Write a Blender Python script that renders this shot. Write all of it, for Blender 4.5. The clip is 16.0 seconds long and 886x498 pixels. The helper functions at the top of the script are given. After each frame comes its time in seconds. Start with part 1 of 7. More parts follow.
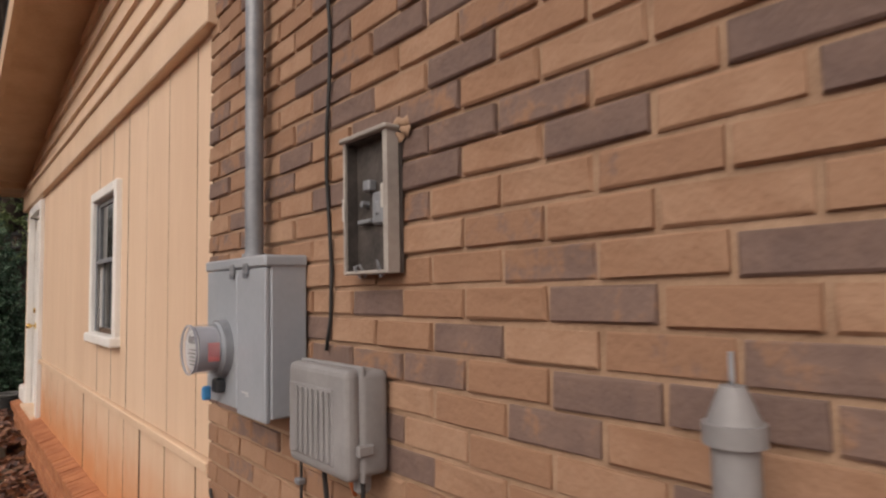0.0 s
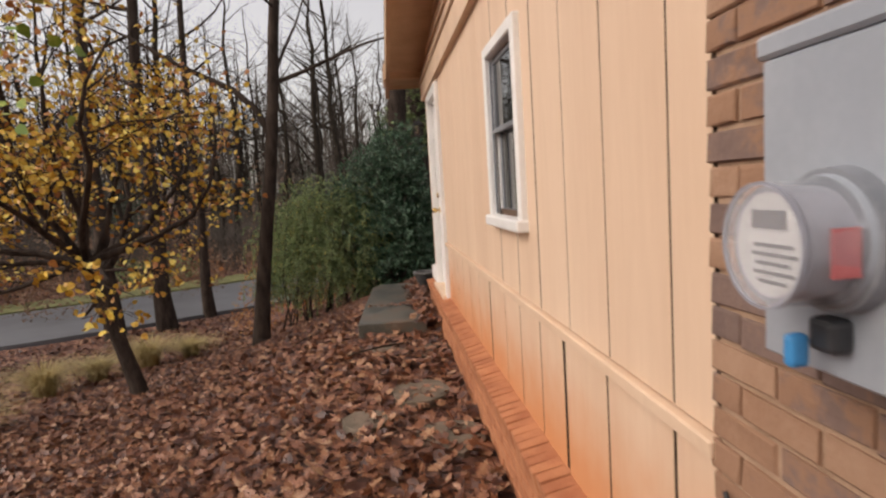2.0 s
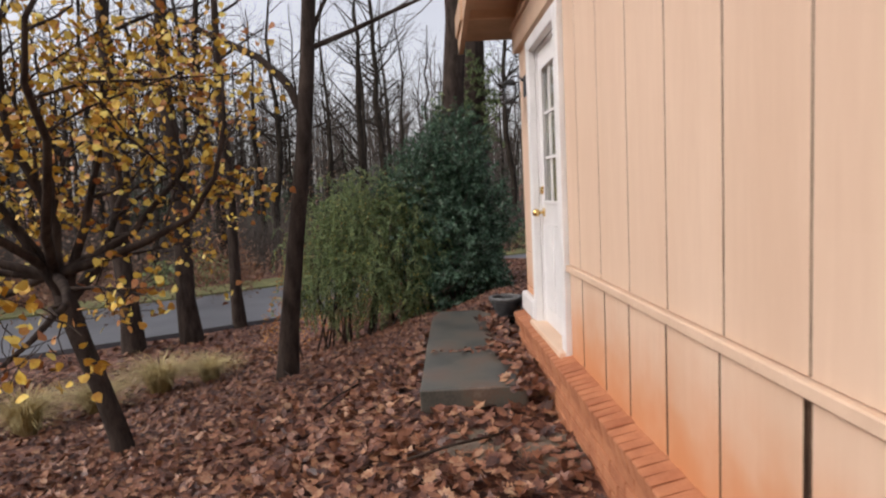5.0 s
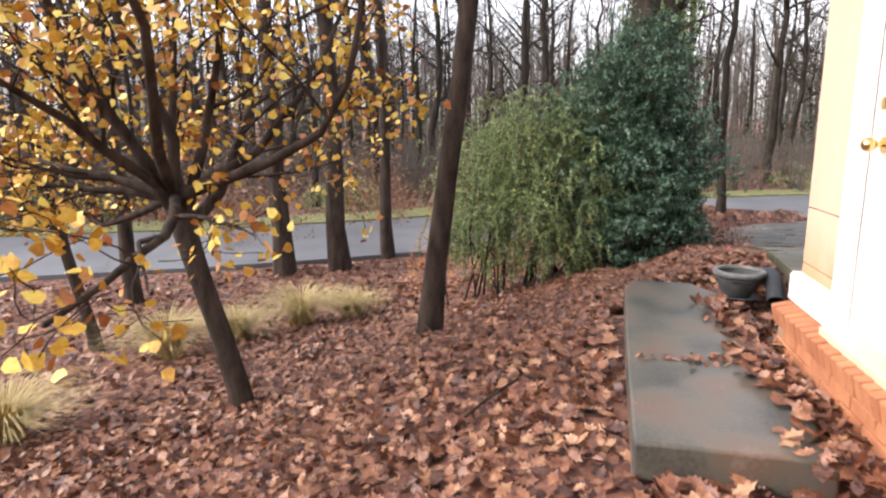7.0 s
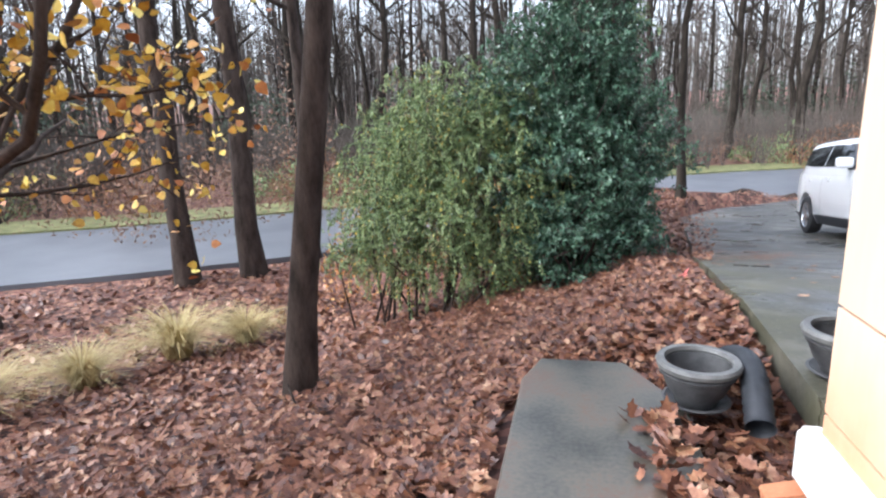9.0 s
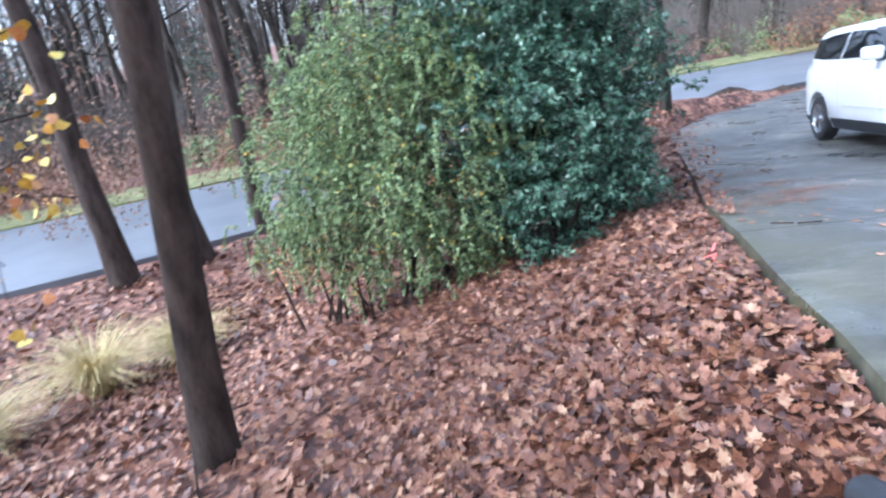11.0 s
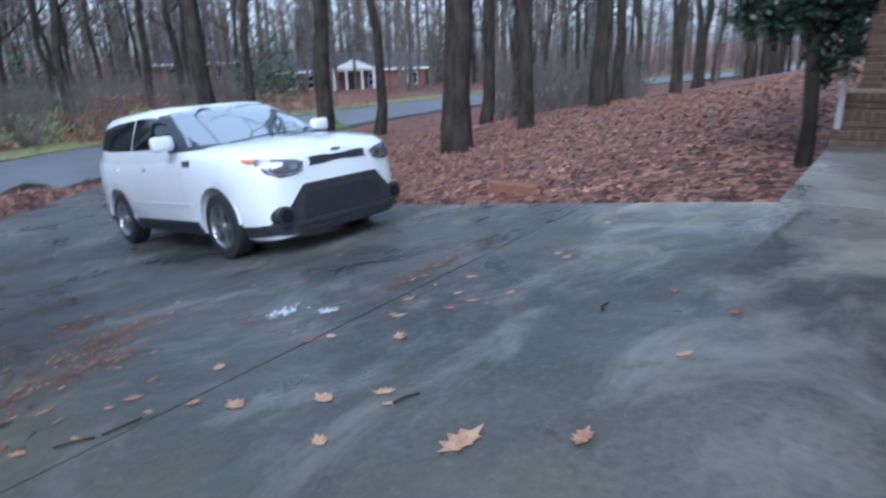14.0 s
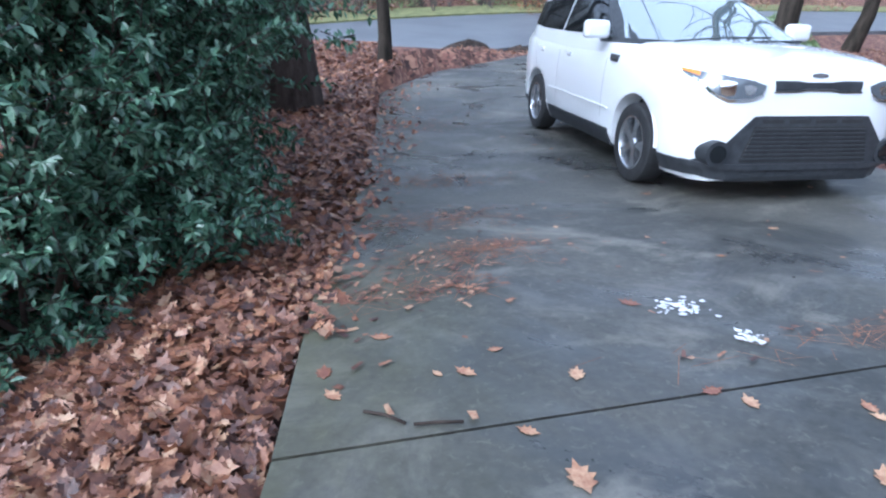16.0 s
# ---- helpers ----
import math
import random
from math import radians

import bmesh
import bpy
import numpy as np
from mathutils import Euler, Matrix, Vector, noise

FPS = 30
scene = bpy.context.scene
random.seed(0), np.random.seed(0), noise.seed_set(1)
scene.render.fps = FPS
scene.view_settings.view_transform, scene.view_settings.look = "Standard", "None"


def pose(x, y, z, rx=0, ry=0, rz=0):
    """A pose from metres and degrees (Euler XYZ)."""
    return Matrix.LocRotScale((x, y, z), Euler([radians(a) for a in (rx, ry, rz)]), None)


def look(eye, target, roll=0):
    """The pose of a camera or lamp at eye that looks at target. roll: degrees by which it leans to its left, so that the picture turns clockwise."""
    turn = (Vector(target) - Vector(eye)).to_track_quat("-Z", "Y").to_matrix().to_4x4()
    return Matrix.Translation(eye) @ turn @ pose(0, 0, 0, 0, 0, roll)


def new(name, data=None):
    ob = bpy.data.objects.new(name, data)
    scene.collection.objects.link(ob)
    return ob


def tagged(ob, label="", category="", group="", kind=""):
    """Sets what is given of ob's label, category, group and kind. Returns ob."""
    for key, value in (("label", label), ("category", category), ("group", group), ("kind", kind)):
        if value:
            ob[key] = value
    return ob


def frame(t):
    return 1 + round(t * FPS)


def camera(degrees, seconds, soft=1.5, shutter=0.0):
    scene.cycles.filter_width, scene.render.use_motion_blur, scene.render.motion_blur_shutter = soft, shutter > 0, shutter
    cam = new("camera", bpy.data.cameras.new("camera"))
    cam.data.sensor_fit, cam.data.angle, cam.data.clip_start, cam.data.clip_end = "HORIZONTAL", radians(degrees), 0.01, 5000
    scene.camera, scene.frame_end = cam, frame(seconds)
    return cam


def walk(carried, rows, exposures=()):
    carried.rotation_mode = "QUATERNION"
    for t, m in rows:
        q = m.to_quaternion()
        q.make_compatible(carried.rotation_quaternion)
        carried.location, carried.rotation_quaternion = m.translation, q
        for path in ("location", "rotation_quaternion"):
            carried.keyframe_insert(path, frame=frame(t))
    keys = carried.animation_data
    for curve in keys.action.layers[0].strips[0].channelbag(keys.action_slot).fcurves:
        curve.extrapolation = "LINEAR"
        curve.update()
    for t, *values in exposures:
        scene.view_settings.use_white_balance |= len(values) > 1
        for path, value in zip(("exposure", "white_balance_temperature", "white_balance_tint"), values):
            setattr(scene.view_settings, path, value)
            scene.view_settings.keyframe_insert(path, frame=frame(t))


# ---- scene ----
cam = camera(73.0, 16.0, soft=2.2, shutter=0.28)
PATH = [
    (0, (-0.738, 0.068, 1.39), (0.544, 1.597, 1.522), -1.1),
    (0.5, (-0.584, 0.367, 1.329), (0.533, 2.024, 1.403), -3.8),
    (1, (-0.506, 0.558, 1.31), (0.116, 2.45, 1.129), -4.7),
    (1.5, (-0.551, 0.889, 1.276), (-0.236, 2.851, 1.046), -3.6),
    (2, (-0.616, 1.188, 1.318), (-0.416, 3.168, 1.116), -3.6),
    (2.5, (-0.587, 1.524, 1.345), (-0.515, 3.523, 1.317), -3.1),
    (3, (-0.63, 1.765, 1.305), (-0.556, 3.76, 1.178), -1.1),
    (3.2, (-0.666, 1.925, 1.295), (-0.469, 3.914, 1.224), -2.8),
    (5.3, (-0.898, 3.719, 1.24), (-0.875, 5.702, 0.984), -2.0),
    (5.5, (-0.945, 3.902, 1.213), (-1.024, 5.872, 0.882), 0.2),
    (6, (-1.108, 4.295, 1.146), (-1.478, 6.203, 0.675), -2.2),
    (6.5, (-1.193, 4.654, 1.158), (-1.566, 6.565, 0.704), -2.0),
    (7, (-1.152, 5.025, 1.165), (-1.584, 6.938, 0.774), -0.9),
    (7.5, (-1.201, 5.329, 1.151), (-1.47, 7.293, 0.889), 0.8),
    (8, (-1.066, 5.836, 1.245), (-1.288, 7.806, 0.978), -2.5),
    (8.5, (-0.805, 6.418, 1.206), (-1.054, 8.382, 0.921), -2.7),
    (8.7, (-0.737, 6.627, 1.227), (-1.056, 8.569, 0.872), -1.3),
    (10.8, (-0.614, 8.234, 1.299), (-0.971, 10.071, 0.595), -6.5),
    (11, (-0.596, 8.404, 1.313), (-0.887, 10.257, 0.617), -9.3),
    (11.5, (-0.45, 8.95, 1.21), (-0.488, 10.856, 0.607), -8.0),
    (12, (-0.315, 9.241, 1.193), (-0.185, 11.169, 0.677), -9.0),
    (12.5, (-0.136, 9.595, 1.069), (0.646, 11.366, 0.567), -7.9),
    (13, (0.049, 9.78, 1.04), (1.395, 11.193, 0.6), -6.6),
    (13.5, (0.073, 9.871, 1.084), (1.701, 10.938, 0.622), -6.5),
    (14, (0.367, 10.062, 1.05), (1.867, 11.231, 0.43), -1.9),
    (14.5, (0.527, 10.243, 1.093), (1.598, 11.645, 0.15), 1.8),
    (15, (0.59, 10.546, 1.025), (1.364, 12.135, 0.091), 4.3),
    (15.5, (0.684, 10.73, 1.048), (1.147, 12.465, 0.168), 2.9),
    (16, (0.771, 10.928, 1.009), (1.23, 12.627, 0.059), 2.7),
]
walk(cam, [(t, look(e, g, r)) for t, e, g, r in PATH], exposures=[(0.0,-0.75,7400,16),(0.7,-0.55,7300,16),(1.5,-0.44,7300,16),(3.0,-0.45,7300,16),(5.5,-0.27,6550,16),(6.2,0.32,6650,16),(7.0,0.82,6650,16),(8.5,0.98,6050,12),(11.0,1.45,5050,10),(12.5,1.08,4900,10),(13.5,0.33,4850,8),(14.0,0.24,4850,8),(14.7,0.6,4900,8),(16.0,0.9,5000,8)])

# ---- world and light ----
world = bpy.data.worlds.new("sky")
scene.world = world
world.use_nodes = True
wn, wl = world.node_tree.nodes, world.node_tree.links
sky = wn.new("ShaderNodeTexSky")
sky.sky_type, sky.sun_disc = "NISHITA", False
sky.sun_elevation, sky.sun_rotation = radians(38), radians(250)
sky.air_density, sky.dust_density = 1.0, 3.0
pale = wn.new("ShaderNodeHueSaturation")
pale.inputs["Saturation"].default_value = 0.32
cloud = wn.new("ShaderNodeTexNoise")
cloud.inputs["Scale"].default_value, cloud.inputs["Detail"].default_value = 2.2, 5.0
veil = wn.new("ShaderNodeMapRange")
veil.inputs["To Min"].default_value, veil.inputs["To Max"].default_value = 1.5, 2.45
wl.new(cloud.outputs["Fac"], veil.inputs["Value"])
wl.new(veil.outputs["Result"], pale.inputs["Value"])
wl.new(sky.outputs["Color"], pale.inputs["Color"])
wl.new(pale.outputs["Color"], wn["Background"].inputs["Color"])
wn["Background"].inputs["Strength"].default_value = 0.15
sun = new("sun", bpy.data.lights.new("sun", "SUN"))
sun.data.energy, sun.data.angle, sun.data.color = 0.4, radians(25), (1.0, 0.95, 0.88)
sun.matrix_world = look((-9, -3, 9), (0, 0, 0))

rng = random.Random(7)


# ---- materials ----
def mat(name, stops, rough=0.7, scale=6.0, detail=5.0, bump=0.2, fine=60.0, metal=0.0, vary=0.0, stretch=(1, 1, 1), coat=0.0, spec=0.5, calm=1.0):
    """A surface: a colour ramp over noise of two sizes, fine relief, and a shift from piece to piece."""
    m = bpy.data.materials.new(name)
    m.use_nodes = True
    n, l = m.node_tree.nodes, m.node_tree.links
    b = n["Principled BSDF"]
    geo = n.new("ShaderNodeNewGeometry")
    mp = n.new("ShaderNodeMapping")
    mp.inputs["Scale"].default_value = stretch
    l.new(geo.outputs["Position"], mp.inputs["Vector"])
    a = n.new("ShaderNodeTexNoise")
    a.inputs["Scale"].default_value, a.inputs["Detail"].default_value = scale, detail
    l.new(mp.outputs["Vector"], a.inputs["Vector"])
    f = n.new("ShaderNodeTexNoise")
    f.inputs["Scale"].default_value, f.inputs["Detail"].default_value = fine, 3.0
    l.new(mp.outputs["Vector"], f.inputs["Vector"])
    mixf = n.new("ShaderNodeMath")
    mixf.operation = "MULTIPLY_ADD"
    mixf.inputs[1].default_value = 0.35
    l.new(f.outputs["Fac"], mixf.inputs[0])
    sub = n.new("ShaderNodeMath")
    sub.operation = "SUBTRACT"
    sub.inputs[1].default_value = 0.175
    l.new(a.outputs["Fac"], sub.inputs[0])
    l.new(sub.outputs[0], mixf.inputs[2])
    last = mixf.outputs[0]
    if vary:
        oi = n.new("ShaderNodeObjectInfo")
        add = n.new("ShaderNodeMath")
        add.operation = "ADD"
        l.new(oi.outputs["Random"], add.inputs[0])
        l.new(geo.outputs["Random Per Island"], add.inputs[1])
        fr = n.new("ShaderNodeMath")
        fr.operation = "FRACT"
        l.new(add.outputs[0], fr.inputs[0])
        mr = n.new("ShaderNodeMapRange")
        mr.inputs["To Min"].default_value, mr.inputs["To Max"].default_value = -vary, vary
        l.new(fr.outputs[0], mr.inputs["Value"])
        if calm < 1.0:
            cm = n.new("ShaderNodeMath")
            cm.operation = "MULTIPLY_ADD"
            cm.inputs[1].default_value, cm.inputs[2].default_value = calm, 0.5 * (1 - calm)
            l.new(last, cm.inputs[0])
            last = cm.outputs[0]
        ad = n.new("ShaderNodeMath")
        ad.operation = "ADD"
        l.new(last, ad.inputs[0])
        l.new(mr.outputs["Result"], ad.inputs[1])
        last = ad.outputs[0]
    ramp = n.new("ShaderNodeValToRGB")
    while len(ramp.color_ramp.elements) < len(stops):
        ramp.color_ramp.elements.new(0.5)
    for e, (p, c) in zip(ramp.color_ramp.elements, stops):
        e.position, e.color = p, (*c, 1)
    l.new(last, ramp.inputs["Fac"])
    l.new(ramp.outputs["Color"], b.inputs["Base Color"])
    b.inputs["Roughness"].default_value, b.inputs["Metallic"].default_value = rough, metal
    b.inputs["Coat Weight"].default_value = coat
    b.inputs["Specular IOR Level"].default_value = spec
    if bump:
        bp = n.new("ShaderNodeBump")
        bp.inputs["Strength"].default_value, bp.inputs["Distance"].default_value = bump, 0.01
        l.new(mixf.outputs[0], bp.inputs["Height"])
        l.new(bp.outputs["Normal"], b.inputs["Normal"])
    return m


def height_stain(m, low, high, colour, strength, scale=5.0):
    """Splashed clay on the lowest boards, ragged upwards."""
    n, l = m.node_tree.nodes, m.node_tree.links
    b = n["Principled BSDF"]
    old = b.inputs["Base Color"].links[0].from_socket
    geo = n.new("ShaderNodeNewGeometry")
    sep = n.new("ShaderNodeSeparateXYZ")
    l.new(geo.outputs["Position"], sep.inputs[0])
    no = n.new("ShaderNodeTexNoise")
    no.inputs["Scale"].default_value, no.inputs["Detail"].default_value = scale, 6.0
    l.new(geo.outputs["Position"], no.inputs["Vector"])
    ma = n.new("ShaderNodeMath")
    ma.operation = "MULTIPLY_ADD"
    ma.inputs[1].default_value = 0.35
    l.new(no.outputs["Fac"], ma.inputs[0])
    l.new(sep.outputs["Z"], ma.inputs[2])
    mr = n.new("ShaderNodeMapRange")
    mr.interpolation_type = "SMOOTHSTEP"
    mr.inputs["From Min"].default_value, mr.inputs["From Max"].default_value = low + 0.17, high + 0.17
    mr.inputs["To Min"].default_value, mr.inputs["To Max"].default_value = strength, 0.0
    l.new(ma.outputs[0], mr.inputs["Value"])
    mix = n.new("ShaderNodeMix")
    mix.data_type = "RGBA"
    mix.inputs["B"].default_value = (*colour, 1)
    l.new(mr.outputs["Result"], mix.inputs["Factor"])
    l.new(old, mix.inputs["A"])
    l.new(mix.outputs["Result"], b.inputs["Base Color"])
    return m


M = {}
M["siding"] = height_stain(mat("siding_paint", [(0.3, (0.66, 0.47, 0.33)), (0.7, (0.74, 0.55, 0.40))], 0.65, 3.0, 6, 0.25, 40, stretch=(1, 1, 0.12), vary=0.06), 0.22, 0.78, (0.60, 0.22, 0.07), 0.85)
M["trim_cream"] = mat("cream_trim_paint", [(0.3, (0.64, 0.46, 0.32)), (0.7, (0.73, 0.54, 0.39))], 0.6, 3, 4, 0.15, 50)
# dark brown that holds the shade between the siding boards in its colour
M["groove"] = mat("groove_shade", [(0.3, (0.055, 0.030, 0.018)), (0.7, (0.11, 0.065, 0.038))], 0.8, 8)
M["white"] = mat("white_paint", [(0.3, (0.74, 0.73, 0.71)), (0.7, (0.84, 0.83, 0.81))], 0.45, 4, 4, 0.1, 40)
M["brick"] = mat("fired_brick", [(0.05, (0.150, 0.100, 0.086)), (0.28, (0.200, 0.132, 0.108)), (0.37, (0.285, 0.160, 0.100)), (0.62, (0.305, 0.172, 0.106)), (0.95, (0.38, 0.235, 0.155))], 0.88, 13, 8, 0.8, 70, vary=0.40, calm=0.62)
M["brick_pale"] = mat("whitened_brick", [(0.3, (0.34, 0.22, 0.15)), (0.7, (0.46, 0.34, 0.26))], 0.85, 20, 5, 0.5, 90)
# darker copy of the brick, with the shadow at the porch in its colour
M["shaded_porch_brick"] = mat("shaded_porch_brick", [(0.25, (0.125, 0.083, 0.060)), (0.5, (0.175, 0.115, 0.080)), (0.8, (0.24, 0.165, 0.12))], 0.88, 9, 6, 0.5, 60, vary=0.16)
M["mortar"] = mat("mortar", [(0.3, (0.30, 0.19, 0.125)), (0.7, (0.42, 0.28, 0.19))], 0.9, 14, 6, 0.6, 120)
M["clay_brick"] = mat("clay_stained_brick", [(0.25, (0.36, 0.13, 0.06)), (0.7, (0.50, 0.21, 0.10))], 0.85, 10, 5, 0.5, 90, vary=0.15)
M["soffit"] = mat("soffit_paint", [(0.3, (0.48, 0.31, 0.19)), (0.7, (0.58, 0.39, 0.25))], 0.65, 4, 4, 0.15, 40)
M["roof"] = mat("asphalt_shingle", [(0.3, (0.05, 0.05, 0.055)), (0.7, (0.10, 0.10, 0.105))], 0.9, 12, 5, 0.5, 80, vary=0.1)
M["grey_metal"] = mat("grey_enamel", [(0.3, (0.33, 0.365, 0.41)), (0.7, (0.40, 0.435, 0.48))], 0.42, 5, 5, 0.06, 60, metal=0.15)
M["zinc"] = mat("galvanised_steel", [(0.3, (0.20, 0.215, 0.24)), (0.7, (0.31, 0.325, 0.35))], 0.45, 9, 5, 0.1, 60, metal=0.3)
M["grey_plastic"] = mat("grey_plastic", [(0.3, (0.23, 0.225, 0.23)), (0.7, (0.30, 0.295, 0.30))], 0.55, 9, 4, 0.1, 80)
M["rusty"] = mat("dark_box_inside", [(0.3, (0.035, 0.03, 0.028)), (0.7, (0.10, 0.085, 0.078))], 0.7, 16, 6, 0.4, 90)
M["black"] = mat("black_rubber", [(0.3, (0.015, 0.015, 0.016)), (0.7, (0.035, 0.035, 0.037))], 0.6, 12, 4, 0.15, 60)
M["black_plastic"] = mat("black_plastic", [(0.3, (0.022, 0.024, 0.028)), (0.7, (0.04, 0.043, 0.048))], 0.5, 20, 3, 0.15, 120)
M["blue"] = mat("blue_plastic", [(0.3, (0.03, 0.22, 0.50)), (0.7, (0.05, 0.30, 0.62))], 0.4, 12)
M["green_wire"] = mat("green_insulation", [(0.3, (0.08, 0.25, 0.14)), (0.7, (0.12, 0.34, 0.2))], 0.5, 12)
M["orange_wire"] = mat("orange_insulation", [(0.3, (0.55, 0.14, 0.04)), (0.7, (0.65, 0.2, 0.06))], 0.5, 12)
M["brass"] = mat("brass", [(0.3, (0.65, 0.45, 0.16)), (0.7, (0.8, 0.58, 0.25))], 0.25, 12, metal=1.0, bump=0.02)
M["concrete"] = mat("stained_concrete", [(0.30, (0.045, 0.046, 0.040)), (0.43, (0.085, 0.083, 0.070)), (0.54, (0.12, 0.108, 0.086)), (0.64, (0.13, 0.088, 0.064)), (0.78, (0.19, 0.16, 0.13))], 0.34, 2.6, 8, 0.25, 55)
M["drive"] = mat("wet_concrete", [(0.30, (0.036, 0.037, 0.034)), (0.45, (0.060, 0.059, 0.052)), (0.58, (0.092, 0.087, 0.074)), (0.75, (0.16, 0.148, 0.122))], 0.33, 0.55, 9, 0.12, 35)


def wet_drive(m):
    """Large stains, pale worn streaks and puddled gloss over the concrete."""
    n, l = m.node_tree.nodes, m.node_tree.links
    b = n["Principled BSDF"]
    old = b.inputs["Base Color"].links[0].from_socket
    geo = n.new("ShaderNodeNewGeometry")
    def layer(scale, lo, hi, colour, amount, stretch, detail=6.0):
        nonlocal old
        mp = n.new("ShaderNodeMapping")
        mp.inputs["Scale"].default_value = stretch
        mp.inputs["Rotation"].default_value = (0, 0, 0.5)
        l.new(geo.outputs["Position"], mp.inputs["Vector"])
        no = n.new("ShaderNodeTexNoise")
        no.inputs["Scale"].default_value, no.inputs["Detail"].default_value, no.inputs["Distortion"].default_value = scale, detail, 0.6
        no.inputs["Roughness"].default_value = 0.68
        l.new(mp.outputs["Vector"], no.inputs["Vector"])
        mr = n.new("ShaderNodeMapRange")
        mr.inputs["From Min"].default_value, mr.inputs["From Max"].default_value = lo, hi
        mr.inputs["To Max"].default_value = amount
        l.new(no.outputs["Fac"], mr.inputs["Value"])
        mix = n.new("ShaderNodeMix")
        mix.data_type = "RGBA"
        mix.inputs["B"].default_value = (*colour, 1)
        l.new(mr.outputs["Result"], mix.inputs["Factor"])
        l.new(old, mix.inputs["A"])
        old = mix.outputs["Result"]
        return mr
    wet = layer(0.9, 0.46, 0.60, (0.034, 0.036, 0.038), 0.8, (1, 1, 1), 9.0)
    layer(3.5, 0.5, 0.66, (0.12, 0.116, 0.104), 0.5, (1, 1, 1), 9.0)
    layer(1.5, 0.52, 0.66, (0.23, 0.215, 0.182), 0.7, (0.7, 1.2, 1), 9.0)
    layer(0.35, 0.56, 0.7, (0.115, 0.11, 0.055), 0.6, (1, 1, 1))
    layer(9.0, 0.60, 0.72, (0.035, 0.035, 0.033), 0.7, (1, 1, 1), 8.0)
    layer(26.0, 0.56, 0.68, (0.16, 0.15, 0.125), 0.5, (1, 1, 1), 5.0)
    sep = n.new("ShaderNodeSeparateXYZ")
    l.new(geo.outputs["Position"], sep.inputs[0])
    # olive moss and algae along the leafy border
    rim = n.new("ShaderNodeMath")
    rim.operation = "MULTIPLY_ADD"
    rim.inputs[1].default_value = -0.15
    l.new(sep.outputs["Y"], rim.inputs[0])
    l.new(sep.outputs["X"], rim.inputs[2])
    near = n.new("ShaderNodeMapRange")
    near.inputs["From Min"].default_value, near.inputs["From Max"].default_value = -0.30, -1.14
    near.inputs["To Min"].default_value, near.inputs["To Max"].default_value = 0.0, 1.0
    l.new(rim.outputs[0], near.inputs["Value"])
    mn = n.new("ShaderNodeTexNoise")
    mn.inputs["Scale"].default_value, mn.inputs["Detail"].default_value, mn.inputs["Roughness"].default_value = 1.7, 8.0, 0.65
    l.new(geo.outputs["Position"], mn.inputs["Vector"])
    spot = n.new("ShaderNodeMapRange")
    spot.inputs["From Min"].default_value, spot.inputs["From Max"].default_value = 0.38, 0.62
    spot.inputs["To Max"].default_value = 0.62
    l.new(mn.outputs["Fac"], spot.inputs["Value"])
    mf = n.new("ShaderNodeMath")
    mf.operation = "MULTIPLY"
    l.new(near.outputs["Result"], mf.inputs[0])
    l.new(spot.outputs["Result"], mf.inputs[1])
    moss = n.new("ShaderNodeMix")
    moss.data_type = "RGBA"
    moss.inputs["B"].default_value = (0.105, 0.100, 0.048, 1)
    l.new(mf.outputs[0], moss.inputs["Factor"])
    l.new(old, moss.inputs["A"])
    old = moss.outputs["Result"]
    # dry, pale concrete before the garage
    no = n.new("ShaderNodeTexNoise")
    no.inputs["Scale"].default_value, no.inputs["Detail"].default_value, no.inputs["Distortion"].default_value = 1.1, 9.0, 0.8
    no.inputs["Roughness"].default_value = 0.68
    l.new(geo.outputs["Position"], no.inputs["Vector"])
    my = n.new("ShaderNodeMapRange")
    my.inputs["From Min"].default_value, my.inputs["From Max"].default_value = 14.2, 10.4
    my.inputs["To Min"].default_value, my.inputs["To Max"].default_value = -0.30, 0.16
    l.new(sep.outputs["Y"], my.inputs["Value"])
    mx = n.new("ShaderNodeMapRange")
    mx.inputs["From Min"].default_value, mx.inputs["From Max"].default_value = 2.0, 4.4
    mx.inputs["To Min"].default_value, mx.inputs["To Max"].default_value = -0.30, 0.0
    l.new(sep.outputs["X"], mx.inputs["Value"])
    s1 = n.new("ShaderNodeMath")
    l.new(my.outputs["Result"], s1.inputs[0])
    l.new(mx.outputs["Result"], s1.inputs[1])
    s2 = n.new("ShaderNodeMath")
    l.new(s1.outputs[0], s2.inputs[0])
    l.new(no.outputs["Fac"], s2.inputs[1])
    dry = n.new("ShaderNodeMapRange")
    dry.inputs["From Min"].default_value, dry.inputs["From Max"].default_value = 0.46, 0.66
    dry.inputs["To Max"].default_value = 0.9
    l.new(s2.outputs[0], dry.inputs["Value"])
    mixd = n.new("ShaderNodeMix")
    mixd.data_type = "RGBA"
    mixd.inputs["B"].default_value = (0.33, 0.30, 0.24, 1)
    l.new(dry.outputs["Result"], mixd.inputs["Factor"])
    l.new(old, mixd.inputs["A"])
    l.new(mixd.outputs["Result"], b.inputs["Base Color"])
    ro = n.new("ShaderNodeMapRange")
    ro.inputs["From Max"].default_value = 0.75
    ro.inputs["To Min"].default_value, ro.inputs["To Max"].default_value = 0.58, 0.24
    l.new(wet.outputs["Result"], ro.inputs["Value"])
    l.new(ro.outputs["Result"], b.inputs["Roughness"])


